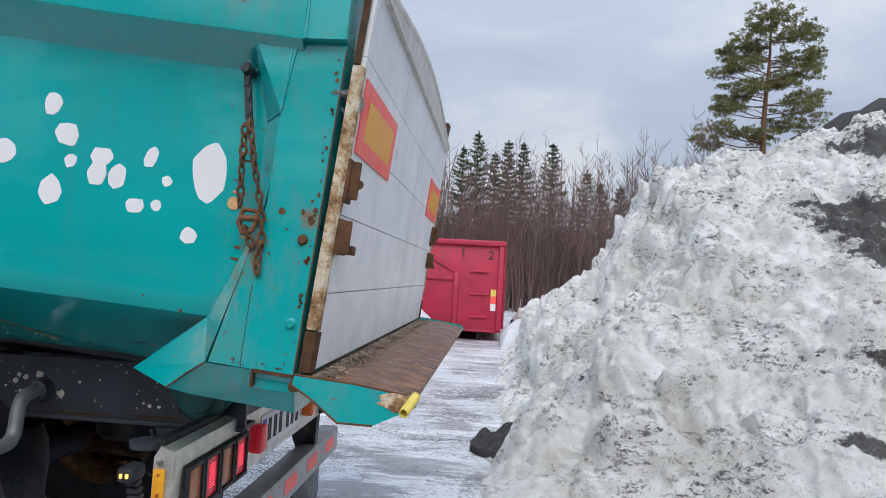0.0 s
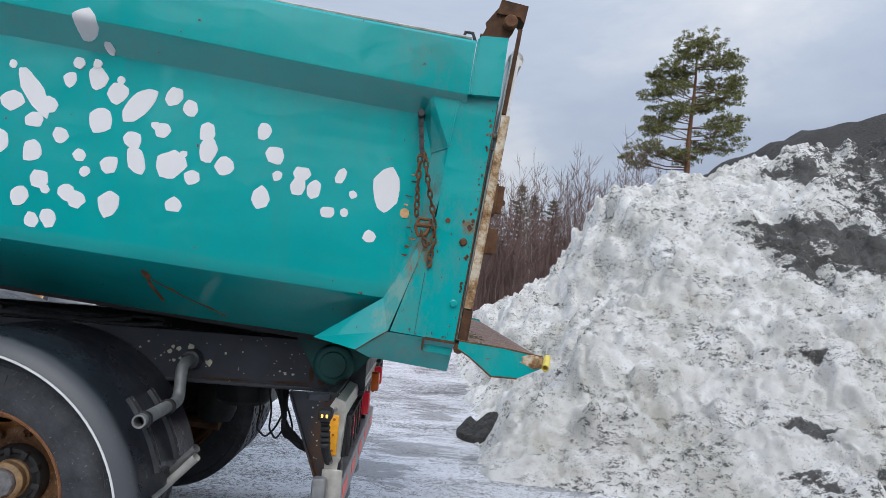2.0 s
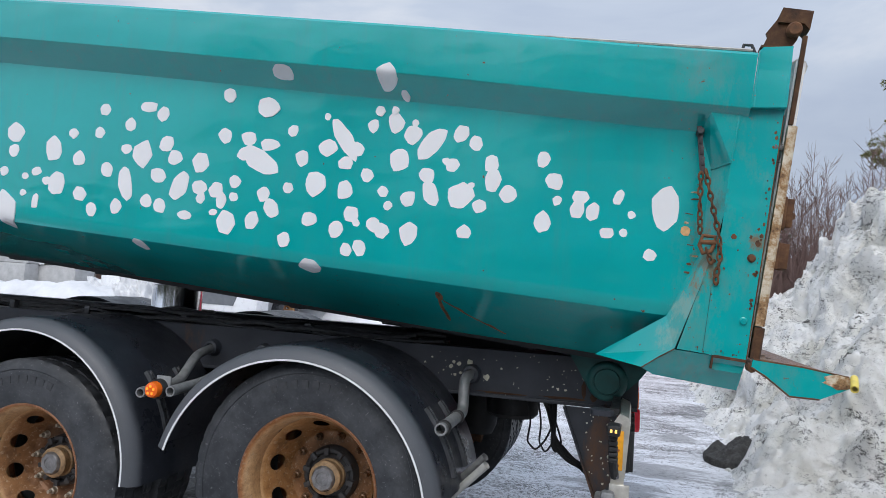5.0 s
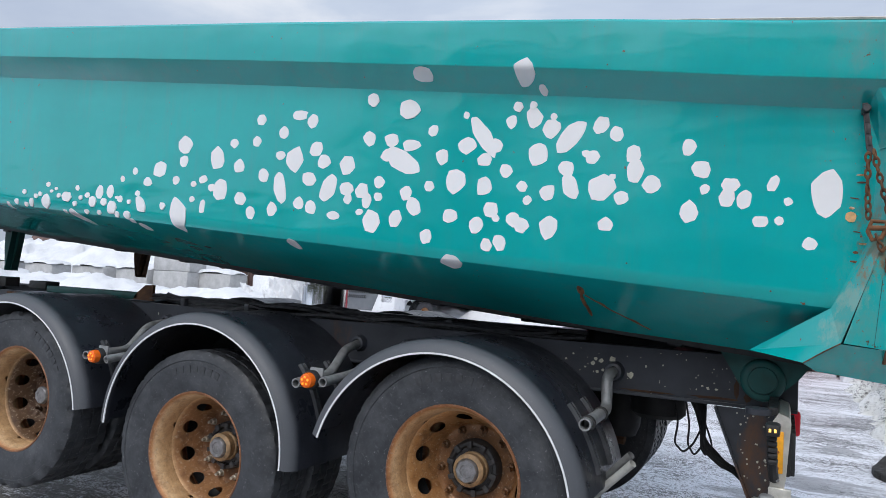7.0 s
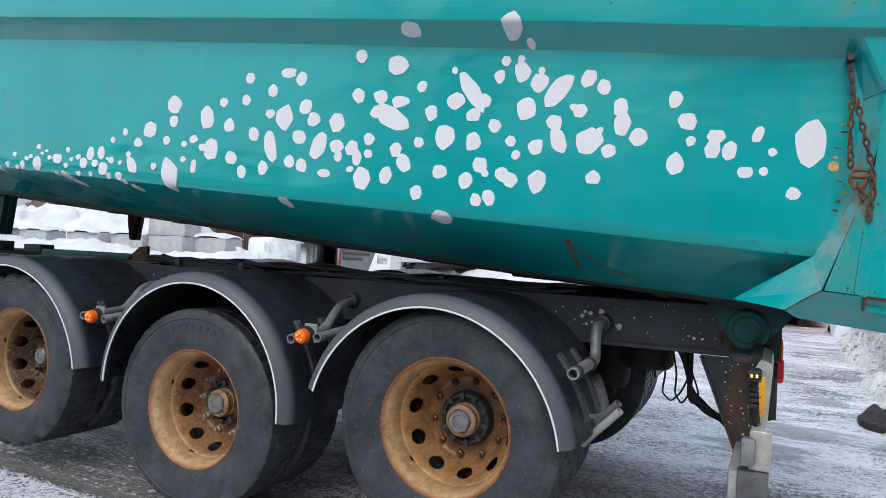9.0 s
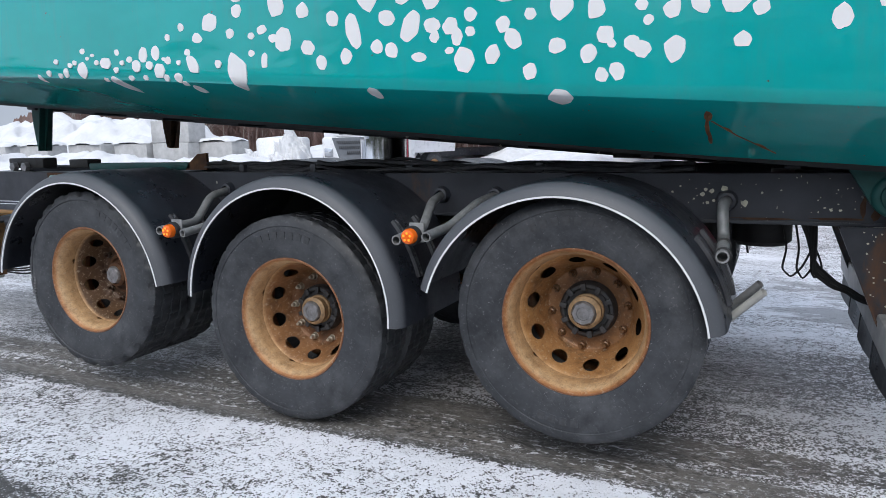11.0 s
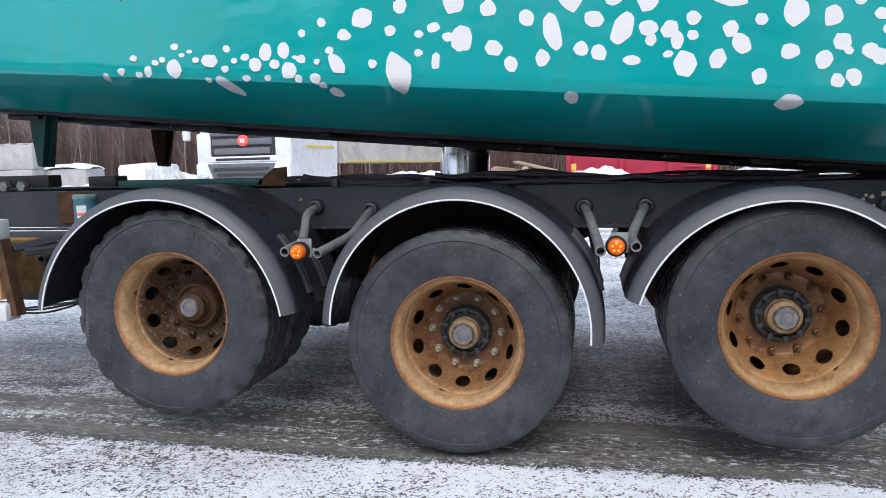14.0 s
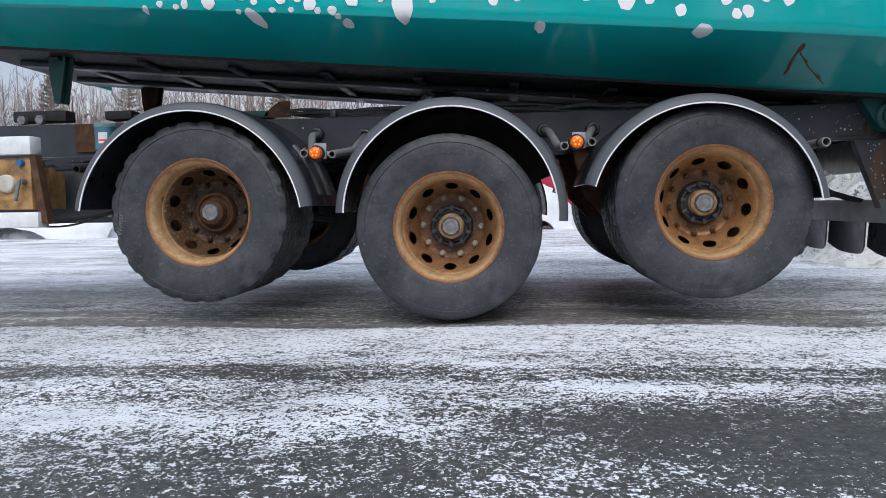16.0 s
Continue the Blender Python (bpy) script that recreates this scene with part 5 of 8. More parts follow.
SPOTS_MIDDLE = [(-1.55, 0.506, 0.023, 0.019), (-1.64, 0.522, 0.032, 0.034), (-1.608, 0.488, 0.023, 0.037), (-1.636, 0.434, 0.018, 0.014), (-1.721, 0.527, 0.038, 0.03), (-1.709, 0.484, 0.021, 0.024), (-1.771, 0.406, 0.033, 0.017), (-1.901, 0.431, 0.031, 0.033), (-1.97, 0.442, 0.031, 0.03), (-1.933, 0.556, 0.038, 0.033), (-1.915, 0.691, 0.035, 0.036), (-1.862, 0.635, 0.034, 0.033), (-2.024, 0.638, 0.048, 0.057), (-2.11, 0.648, 0.026, 0.023), (-2.109, 0.758, 0.027, 0.029), (-2.029, 0.837, 0.042, 0.023), (-1.956, 0.811, 0.029, 0.031), (-2.252, 0.808, 0.026, 0.024), (-2.26, 0.706, 0.024, 0.026), (-2.191, 0.553, 0.03, 0.034), (-2.118, 0.4, 0.03, 0.034), (-2.24, 0.375, 0.027, 0.029), (-2.32, 0.433, 0.035, 0.032)]
SPOTS_FORWARD = [(-2.356, 0.584, 0.035, 0.033), (-2.405, 0.691, 0.025, 0.022), (-2.505, 0.611, 0.048, 0.055), (-2.455, 0.462, 0.047, 0.052), (-2.517, 0.473, 0.03, 0.019), (-2.588, 0.507, 0.028, 0.021), (-2.566, 0.374, 0.018, 0.033), (-2.646, 0.48, 0.019, 0.014), (-2.645, 0.406, 0.019, 0.015), (-2.741, 0.667, 0.051, 0.046), (-2.735, 0.588, 0.03, 0.028), (-2.772, 0.49, 0.024, 0.02), (-2.84, 0.354, 0.02, 0.02), (-2.896, 0.539, 0.049, 0.041), (-2.972, 0.466, 0.03, 0.023), (-3.076, 0.515, 0.019, 0.018), (-3.035, 0.402, 0.021, 0.015), (-3.017, 0.24, 0.029, 0.017), (-3.095, 0.286, 0.026, 0.021), (-1.992, 0.261, 0.029, 0.02), (-3.245, 0.396, 0.027, 0.034), (-3.217, 0.313, 0.035, 0.039), (-3.162, 0.364, 0.022, 0.018)]
SPOTS_FRONT = [(-3.163, 0.469, 0.017, 0.015), (-3.282, 0.338, 0.023, 0.021), (-3.327, 0.386, 0.031, 0.037), (-3.371, 0.335, 0.027, 0.031), (-3.424, 0.363, 0.019, 0.015), (-3.417, 0.276, 0.019, 0.013), (-3.516, 0.396, 0.018, 0.017), (-3.516, 0.31, 0.019, 0.014), (-3.596, 0.341, 0.039, 0.029), (-3.602, 0.261, 0.016, 0.011), (-3.662, 0.343, 0.017, 0.012), (-3.694, 0.378, 0.015, 0.009), (-3.732, 0.362, 0.015, 0.01), (-3.769, 0.395, 0.02, 0.015), (-3.768, 0.3, 0.035, 0.039), (-3.827, 0.338, 0.015, 0.012), (-3.862, 0.325, 0.018, 0.012), (-3.898, 0.286, 0.02, 0.023), (-3.973, 0.339, 0.018, 0.013), (-3.949, 0.271, 0.016, 0.013), (-4.039, 0.28, 0.019, 0.016), (-4.124, 0.252, 0.016, 0.017), (-3.171, 0.284, 0.018, 0.016)]
SPOTS_SMALL = [(-3.064, 0.262, 0.017, 0.012), (-3.089, 0.355, 0.015, 0.012), (-3.313, 0.28, 0.018, 0.013), (-3.19, 0.37, 0.013, 0.009), (-3.473, 0.346, 0.014, 0.013)]
SPOTS_SLANTED = [(-0.036, 0.682, 0.017, 0.03, 20), (-0.738, 0.803, 0.041, 0.07, 38), (-0.714, 0.614, 0.03, 0.049, -25), (-1.102, 0.79, 0.035, 0.1, -40), (-1.369, 0.481, 0.03, 0.042, -25), (-1.456, 0.663, 0.039, 0.094, -65), (-1.817, 0.525, 0.042, 0.074, 20), (-2.088, 0.51, 0.033, 0.075, -20), (-2.723, 0.322, 0.052, 0.082, -25), (-3, 0.351, 0.029, 0.052, -40), (-3.52, 0.244, 0.025, 0.049, -60)]
SPOTS = SPOTS_REAR + SPOTS_UPPER_REAR + SPOTS_CENTRE + SPOTS_MIDDLE + SPOTS_FORWARD + SPOTS_FRONT + SPOTS_SMALL + SPOTS_SLANTED


def spot(u0, w0, a, b, tilt=0, seed=0, mat=WHITE_SPOT, lift=0.003):
    rnd = random.Random(seed)
    sides = rnd.choice((6, 7, 8, 9))
    corners = [(2 * math.pi * (k + rnd.uniform(-0.22, 0.22)) / sides, rnd.uniform(0.86, 1.17)) for k in range(sides)]
    outline = []
    for k in range(sides):
        (t0, r0), (t1, r1) = corners[k], corners[(k + 1) % sides]
        t1 += 2 * math.pi * (k == sides - 1)
        outline.append((t0, r0))
        for f in (0.25, 0.5, 0.75):
            bulge = 1.0 - (1.0 - math.cos((t1 - t0) / 2)) * 4 * f * (1 - f) * rnd.uniform(0.45, 0.9)
            outline.append((t0 + (t1 - t0) * f, (r0 + (r1 - r0) * f) * bulge))
    n = len(outline)
    ca, sa = math.cos(radians(tilt)), math.sin(radians(tilt))
    bm = bmesh.new()
    rings = []
    bent = w0 > 0.88 or w0 < 0.40
    for level, k in ((-0.002, 1.0), (lift, 1.0)) + (((lift, 0.75), (lift, 0.5), (lift, 0.25)) if bent else ()):
        ring = []
        for i in range(n):
            t, r = outline[i]
            r *= k
            px, pz = a * r * math.cos(t), b * r * math.sin(t)
            u, w = u0 + px * ca + pz * sa, w0 - px * sa + pz * ca
            ring.append((u, wall_y(u, w) - level, w))
        rings.append(ring)
    rows = [[bm.verts.new(p) for p in r] for r in rings]
    for ra, rb in zip(rows, rows[1:]):
        for i in range(n):
            j = (i + 1) % n
            bm.faces.new((ra[i], ra[j], rb[j], rb[i]))
    c = bm.verts.new((u0, wall_y(u0, w0) - lift, w0))
    for i in range(n):
        bm.faces.new((rows[-1][i], rows[-1][(i + 1) % n], c))
    bmesh.ops.transform(bm, matrix=MB, verts=bm.verts)
    return part("paint_spot", bm, mat, body)


for i, (u0, *row) in enumerate(SPOTS):
    spot(u0 - 0.010 * ease(-0.1, -0.4, u0) * (1 - ease(-1.3, -1.9, u0)) + 0.018 * ease(-2.2, -2.7, u0), *row, seed=i, lift=0.0014 + 0.000012 * (i % 60) + (0.0045 if row[0] < 0.36 else 0.0025 if row[0] > 0.88 else 0.0))
tagged(spot(0.201, 0.593, 0.017, 0.019, 0, 900, make_plain("rusty_film", (0.60, 0.36, 0.16), 0.6, 0, 0.35, 40)), "rust-stained film spot")

# rust runs beside the chain and on the post
rng = random.Random(21)
for i in range(11):
    w = 0.735 - 0.036 * i + rng.uniform(-0.01, 0.01)
    tagged(spot(0.205 + rng.uniform(-0.012, 0.02) + 0.004 * i * (i > 5), w, rng.uniform(0.008, 0.020), rng.uniform(0.0015, 0.0045), rng.uniform(-8, 8), 300 + i, CHAIN_RUST if i % 3 else STRIP, 0.0014), "rust scrape")


def post_mark(u, w, r, seed):
    rnd = random.Random(seed)
    bm = bmesh.new()
    slab(bm, [(u + r * rnd.uniform(0.6, 1.2) * math.cos(t), w + r * 1.2 * rnd.uniform(0.6, 1.3) * math.sin(t)) for t in (2 * math.pi * k / 9 for k in range(9))], -0.1675, -0.160, MB)
    part("rust_patch", bm, CHAIN_RUST, body)


for i, (u, w, r) in enumerate(((0.352, 0.588, 0.0085), (0.405, 0.592, 0.0055), (0.428, 0.575, 0.009), (0.437, 0.60, 0.007), (0.335, 0.48, 0.0035), (0.425, 0.62, 0.004), (0.302, 0.50, 0.006), (0.37, 0.545, 0.003))):
    post_mark(u, w, r, i)

rng = random.Random(91)
for i in range(30):
    w = rng.uniform(0.21, 0.98)
    post_mark(0.4345 + 0.015 * (w - 0.2) + abs(rng.gauss(0, 0.006)) * -1, w, rng.uniform(0.0015, 0.0055), 40 + i)
for i in range(16):
    post_mark(rng.uniform(0.27, 0.43), 0.20 + abs(rng.gauss(0, 0.008)), rng.uniform(0.0012, 0.003), 80 + i)

# welded seams of the wall: a cracked weld on the chamfer
for pts, r in (([(-0.665, 0.245), (-0.672, 0.20), (-0.66, 0.145)], 0.0055), ([(-0.655, 0.225), (-0.57, 0.18), (-0.43, 0.122)], 0.0042)):
    bm = bmesh.new()
    tube(bm, [(u, wall_y(u, w) + 0.004, w) for u, w in pts], r, 8, MB)
    part("rusty_weld", bm, RUST, body, "rusty repair weld")
for i, (u, w, a, b) in enumerate(((-0.664, 0.238, 0.014, 0.016), (-0.670, 0.200, 0.008, 0.030), (-0.662, 0.160, 0.007, 0.022), (-0.60, 0.197, 0.020, 0.005), (-0.48, 0.143, 0.022, 0.005))):
    tagged(spot(u, w, a, b, 0 if i < 3 else 25, 700 + i, RUST, 0.0035), "rust stain")
for u in (-0.42, -0.36, -0.345):
    bm = bmesh.new()
    tube(bm, [(u, -0.099, fold_at(u) + 0.018), (u + 0.028, -0.099, fold_at(u) + 0.0183)], 0.0018, 6, MB)
    part("paint_chip", bm, WHITE_SPOT, body)
bm = bmesh.new()
tube(bm, [(0.30, -0.14, 1.205), (0.305, -0.14, 1.235), (0.33, -0.14, 1.235), (0.345, -0.14, 1.205)], 0.006, 8, MB)
part("lifting_eye", bm, HUB_BLACK, body)
bm = bmesh.new()
tube(bm, [(FRONT, -0.180 + inset(FRONT), 1.205 - 0.015 * FRONT), (0.33, -0.180, 1.203)], 0.006, 6, MB)
part("rim_bead", bm, ALU, body, "paint worn to bare metal")

# hanging brackets below the body
for u, wide, long, mat, yy in ((-4.98, 0.085, 0.28, DARK_TEAL, 0.55), (-4.95, 0.095, 0.28, DARK_RUST, 1.69)):
    bm = bmesh.new()
    slab(bm, [(u - wide, 0.09), (u + wide, 0.09), (u + wide * 0.85, -0.05), (u + wide * 0.5, 0.07 - long), (u - wide * 0.35, 0.07 - long), (u - wide * 0.8, -0.05)], yy - 0.008, yy + 0.008, MB)
    slab(bm, [(u + wide * 0.55, 0.09), (u + wide * 0.72, 0.09), (u + wide * 0.4, 0.07 - long), (u + wide * 0.3, 0.07 - long)], yy - 0.05, yy + 0.05, MB)
    part("guide_bracket", bm, mat, truck, "hanging guide bracket")


def piped(name, pts, r, mat, parent=truck, label="", hollow=True, seg=12):
    """A pipe through rounded corners; the last end is open."""
    pts = [Vector(p) for p in pts]
    path = [pts[0]]
    for a, b, c in zip(pts, pts[1:], pts[2:]):
        k = min(0.05, (b - a).length * 0.45, (c - b).length * 0.45)
        p, q = b + (a - b).normalized() * k, b + (c - b).normalized() * k
        path += [p.lerp(b, t).lerp(b.lerp(q, t), t) for t in (0, 0.25, 0.5, 0.75, 1)]
    path.append(pts[-1])
    bm = bmesh.new()
    tube(bm, path, r, seg, ends=not hollow)
    if hollow:
        bm.verts.ensure_lookup_table()
        end, d = path[-1], (path[-1] - path[-2]).normalized()
        outer = bm.verts[-seg:]
        inner = [bm.verts.new(end + (v.co - end) * 0.74) for v in outer]
        deep = [bm.verts.new(v.co - d * 0.07) for v in inner]
        for k in range(seg):
            n = (k + 1) % seg
            bm.faces.new((outer[k], outer[n], inner[n], inner[k]))
            bm.faces.new((inner[k], inner[n], deep[n], deep[k]))
        bm.faces.new(deep)
    return part(name, bm, mat, parent, label)


piped("mudguard_stay", [(1.885, 0.47, 1.055), (1.874, 0.370, 1.045), (1.885, 0.335, 0.90), (1.913, -0.143, 0.908)], 0.024, PIPE, label="grey steel stay pipe")
piped("mudguard_stay", [(-0.85, 0.47, 1.075), (-0.84, 0.30, 1.05), (-0.80, 0.14, 0.925), (-0.762, -0.160, 0.912)], 0.022, PIPE)
piped("mudguard_stay", [(-0.55, 0.47, 1.06), (-0.57, 0.2, 0.95), (-0.612, -0.155, 0.903)], 0.021, PIPE)
piped("mudguard_stay", [(0.54, 0.47, 1.063), (0.56, 0.30, 1.04), (0.60, 0.12, 0.935), (0.612, -0.160, 0.918)], 0.022, PIPE)
piped("mudguard_stay", [(0.83, 0.47, 1.063), (0.80, 0.30, 1.04), (0.745, 0.10, 0.95), (0.752, -0.155, 0.936)], 0.022, PIPE)
piped("mudguard_stay", [(-2.12, 0.47, 0.95), (-2.10, 0.2, 0.89), (-2.09, -0.08, 0.86)], 0.024, BLACK)
for p in ((1.885, 0.462, 1.055), (-0.85, 0.462, 1.075), (-0.55, 0.462, 1.06), (0.54, 0.462, 1.063), (0.83, 0.462, 1.063)):
    bm = bmesh.new()
    turned(bm, [(0.024, -0.03), (0.036, -0.026), (0.042, 0.0), (0.045, 0.008)], 20, Matrix.Translation(p))
    part("stay_socket", bm, CHASSIS, truck)
for a, b in (((2.05, 0.09, 0.745), (1.885, 0.165, 0.572)), ((2.035, 0.13, 0.768), (1.872, 0.205, 0.594))):
    piped("flap_stay", [a, b], 0.016, make_plain("pale_pipe", (0.42, 0.42, 0.40), 0.6, 0, 0.2, 20) if a[0] > 2.04 else PIPE, label="pale grey flap stay")

# mudguard straps
STRAP = make_plain("strap_plastic", (0.042, 0.044, 0.050), 0.35, 0, 0.4, 20)
for cx, cz, r, a0, a1 in GUARDS:
    for lo, hi, ys in ((14, 40, (0.02, 0.22)), (150, 168, (0.02, 0.22))):
        for y in ys:
            if lo > 100 and cx > 1:
                continue
            bm = bmesh.new()
            m = Matrix.Translation((cx, 0, cz))
            rows = turned(bm, [(r + 0.001, y - 0.006), (r + 0.016, y - 0.002), (r + 0.018, y + 0.008), (r + 0.010, y + 0.010), (r + 0.010, y + 0.022), (r + 0.018, y + 0.024), (r + 0.016, y + 0.034), (r + 0.001, y + 0.038), (r + 0.001, y - 0.006)], 10, m, radians(lo), radians(hi))
            strap = part("guard_strap", bm, STRAP, truck)
            for q in range(5):
                bm = bmesh.new()
                t = lo + (hi - lo) * (q + 0.8) / 5.6
                turned(bm, [(r + 0.008, y + 0.006), (r + 0.017, y + 0.008), (r + 0.017, y + 0.024), (r + 0.008, y + 0.026)], 2, m, radians(t), radians(t + 1.2))
                part("strap_rung", bm, STRAP, strap)
            for a in (lo + 1.5, hi - 1.5):
                bm = bmesh.new()
                turned(bm, [(0, -0.016), (0.007, -0.016), (0.009, -0.008), (0.009, 0.0)], 10, m @ Matrix.Rotation(-radians(a), 4, "Y") @ Matrix.Translation((r, y + 0.015, 0)) @ Matrix.Rotation(radians(90), 4, "Z"))
                part("strap_bolt", bm, HUB_STEEL, strap)

# side marker lamps
for x, z in ((-0.70, 0.912), (0.674, 0.936)):
    lamp = new("side_marker_lamp")
    lamp.parent = truck
    bm = bmesh.new()
    soft_box(bm, x - 0.02, x + 0.05, -0.118, -0.108, z - 0.03, z + 0.055, 0.004)
    soft_box(bm, x - 0.045, x + 0.065, -0.108, -0.098, z - 0.012, z + 0.012, 0.003)
    part("bracket", bm, PIPE, lamp)
    bm = bmesh.new()
    turned(bm, [(0.042, 0.03), (0.043, 0.0), (0.038, -0.008), (0.034, -0.008)], 24, Matrix.Translation((x, -0.137, z)))
    part("housing", bm, BLACK, lamp)
    bm = bmesh.new()
    turned(bm, [(0.034, 0.0), (0.034, -0.022), (0.030, -0.032), (0.018, -0.037), (0, -0.038)], 24, Matrix.Translation((x, -0.142, z)))
    lens = part("lens", bm, AMBER_LAMP, lamp, "orange plastic lens")
    for k in range(5):
        bm = bmesh.new()
        t = 2 * math.pi * k / 5 + 0.3
        turned(bm, [(0.006, 0.0), (0.005, -0.003), (0, -0.004)], 8, Matrix.Translation((x + 0.016 * math.cos(t), -0.179, z + 0.016 * math.sin(t))))
        part("diode", bm, AMBER_LIT, lens)

# rear end: support plates, light bar, underrun beam
for y in (0.45, 2 * MID - 0.45):
    s = 1 if y < 1 else -1
    bm = bmesh.new()
    slab(bm, [(2.315, 0.957), (2.565, 0.957), (2.545, 0.52), (2.485, 0.52)], y - 0.006, y + 0.006)
    plate_ob = part("support_plate", bm, CHASSIS, truck)
    bm = bmesh.new()
    plate(bm, [(2.315, y - 0.03, 0.957), (2.315, y + 0.03, 0.957), (2.485, y + 0.03, 0.52), (2.485, y - 0.03, 0.52)], 0.008)
    plate(bm, [(2.565, y - 0.03, 0.957), (2.565, y + 0.03, 0.957), (2.545, y + 0.03, 0.52), (2.545, y - 0.03, 0.52)], 0.008)
    part("flange", bm, CHASSIS, plate_ob)
lightbar = new("light_bar")
lightbar.parent = truck
bm = bmesh.new()
loft(bm, [[(2.535, y, 0.785), (2.540, y, 0.985), (2.556, y, 1.012), (2.588, y, 1.000), (2.594, y, 0.98), (2.582, y, 0.785)] for y in (0.0, 2 * MID)])
part("bar", bm, ALU, lightbar, "brushed metal light bar")
for y in (-0.012, 2 * MID + 0.002):
    bm = bmesh.new()
    slab(bm, [(2.532, 0.755), (2.578, 0.757), (2.594, 0.985), (2.586, 1.004), (2.554, 1.016), (2.536, 0.985)], y, y + 0.010)
    part("end_plate", bm, ALU, lightbar)
    for z in (0.975, 0.79):
        bm = bmesh.new()
        turned(bm, [(0, -0.018), (0.005, -0.018), (0.007, -0.012), (0.007, 0.0)], 10, Matrix.Translation((2.556, y, z)))
        part("screw", bm, HUB_STEEL, lightbar)
bm = bmesh.new()
soft_box(bm, 2.538, 2.572, -0.021, -0.0125, 0.812, 0.955, 0.004)
refl = part("side_reflector", bm, AMBER_FACE, lightbar, "orange rectangular reflector")
for z in (0.83, 0.885, 0.94):
    bm = bmesh.new()
    turned(bm, [(0, -0.003), (0.004, -0.003), (0.005, 0.0)], 8, Matrix.Translation((2.555, -0.021, z)))
    part("rivet", bm, DULL_AMBER, refl)
bm = bmesh.new()
loft(bm, [[(2.550, y, 1.010), (2.552, y, 1.028), (2.520, y, 1.028), (2.512, y, 0.99)] for y in (0.02, 2 * MID - 0.02)])
part("rubber_seal", bm, BLACK, lightbar)
for y0 in (0.05, 2 * MID - 0.57):
    cluster = new("tail_light")
    cluster.parent = truck
    bm = bmesh.new()
    soft_box(bm, 2.570, 2.598, y0, y0 + 0.52, 0.790, 0.948, 0.008)
    part("housing", bm, BLACK, cluster)
    for k in range(4):
        bm = bmesh.new()
        soft_box(bm, 2.590, 2.604, y0 + 0.020 + k * 0.125, y0 + 0.112 + k * 0.125, 0.808, 0.930, 0.006)
        lens = part("lens", bm, DULL_AMBER if k % 2 == 0 else RED_LENS, cluster, "dull orange lens" if k % 2 == 0 else "red lit lens")
        bm = bmesh.new()
        for b in ((y0 + 0.006 + k * 0.125, y0 + 0.020 + k * 0.125, 0.794, 0.944), (y0 + 0.112 + k * 0.125, y0 + 0.125 + k * 0.125, 0.794, 0.944), (y0 + 0.020 + k * 0.125, y0 + 0.112 + k * 0.125, 0.930, 0.944), (y0 + 0.020 + k * 0.125, y0 + 0.112 + k * 0.125, 0.794, 0.808)):
            soft_box(bm, 2.594, 2.610, *b, 0.003)
        part("lens_frame", bm, BLACK, cluster)
        if k % 2:
            for r in range(9):
                bm = bmesh.new()
                soft_box(bm, 2.6035, 2.6055, y0 + 0.044 + k * 0.125, y0 + 0.092 + k * 0.125, 0.836 + r * 0.0085, 0.841 + r * 0.0085, 0.001)
                part("diode_row", bm, RED_LIT, lens)
for y, mat in ((0.615, RED_LENS), (1.33, AMBER_LAMP), (1.60, RED_LENS)):
    bm = bmesh.new()
    soft_box(bm, 2.585, 2.635, y, y + 0.075, 0.845, 0.945, 0.012)
    part("rear_lamp", bm, mat, lightbar)
bm = bmesh.new()
soft_box(bm, 2.588, 2.598, 0.72, 1.26, 0.828, 0.962, 0.004)
number = part("number_plate", bm, WHITE_TRIM, lightbar, "white plate with dark bars")
for k in range(6):
    bm = bmesh.new()
    box(bm, 2.598, 2.5995, 0.80 + k * 0.07 + (0.03 if k > 2 else 0), 0.838 + k * 0.07 + (0.03 if k > 2 else 0), 0.852, 0.938)
    part("dark_bar", bm, BLACK, number)
bm = bmesh.new()
box(bm, 2.598, 2.5995, 0.735, 0.775, 0.846, 0.944)
part("blue_field", bm, make_plain("blue_field", (0.03, 0.09, 0.35), 0.5), number)
beam = new("underrun_beam")
beam.parent = truck
bm = bmesh.new()
BEAM_STEEL = make_plain("dusty_beam", (0.34, 0.34, 0.34), 0.45, 0.2, 0.3, 10)
DULL_BEAM = make_plain("dull_beam", (0.10, 0.10, 0.105), 0.5, 0.2, 0.4, 14)
soft_box(bm, 2.46, 2.565, -0.02, 2 * MID + 0.02, 0.475, 0.612, 0.012)
part("beam", bm, BEAM_STEEL, beam, "dirty metal underrun beam")
for k in range(6):
    bm = bmesh.new()
    y = 0.06 + k * 0.38
    box(bm, 2.5645, 2.5668, y, y + 0.19, 0.515, 0.58)
    part("marking_strip", bm, RED_EDGE, beam, "red reflective strip")
bm = bmesh.new()
soft_box(bm, 2.528, 2.60, -0.03, -0.018, 0.625, 0.765, 0.004)
part("side_sheet", bm, ALU, beam)
bm = bmesh.new()
soft_box(bm, 2.492, 2.595, -0.045, 0.03, 0.50, 0.622, 0.008)
part("beam_end", bm, DULL_BEAM, beam, "dark grey end cap")
bm = bmesh.new()
soft_box(bm, 2.50, 2.55, -0.075, -0.03, 0.645, 0.745, 0.014)
part("work_lamp", bm, PIPE, beam, "grey plastic lamp")
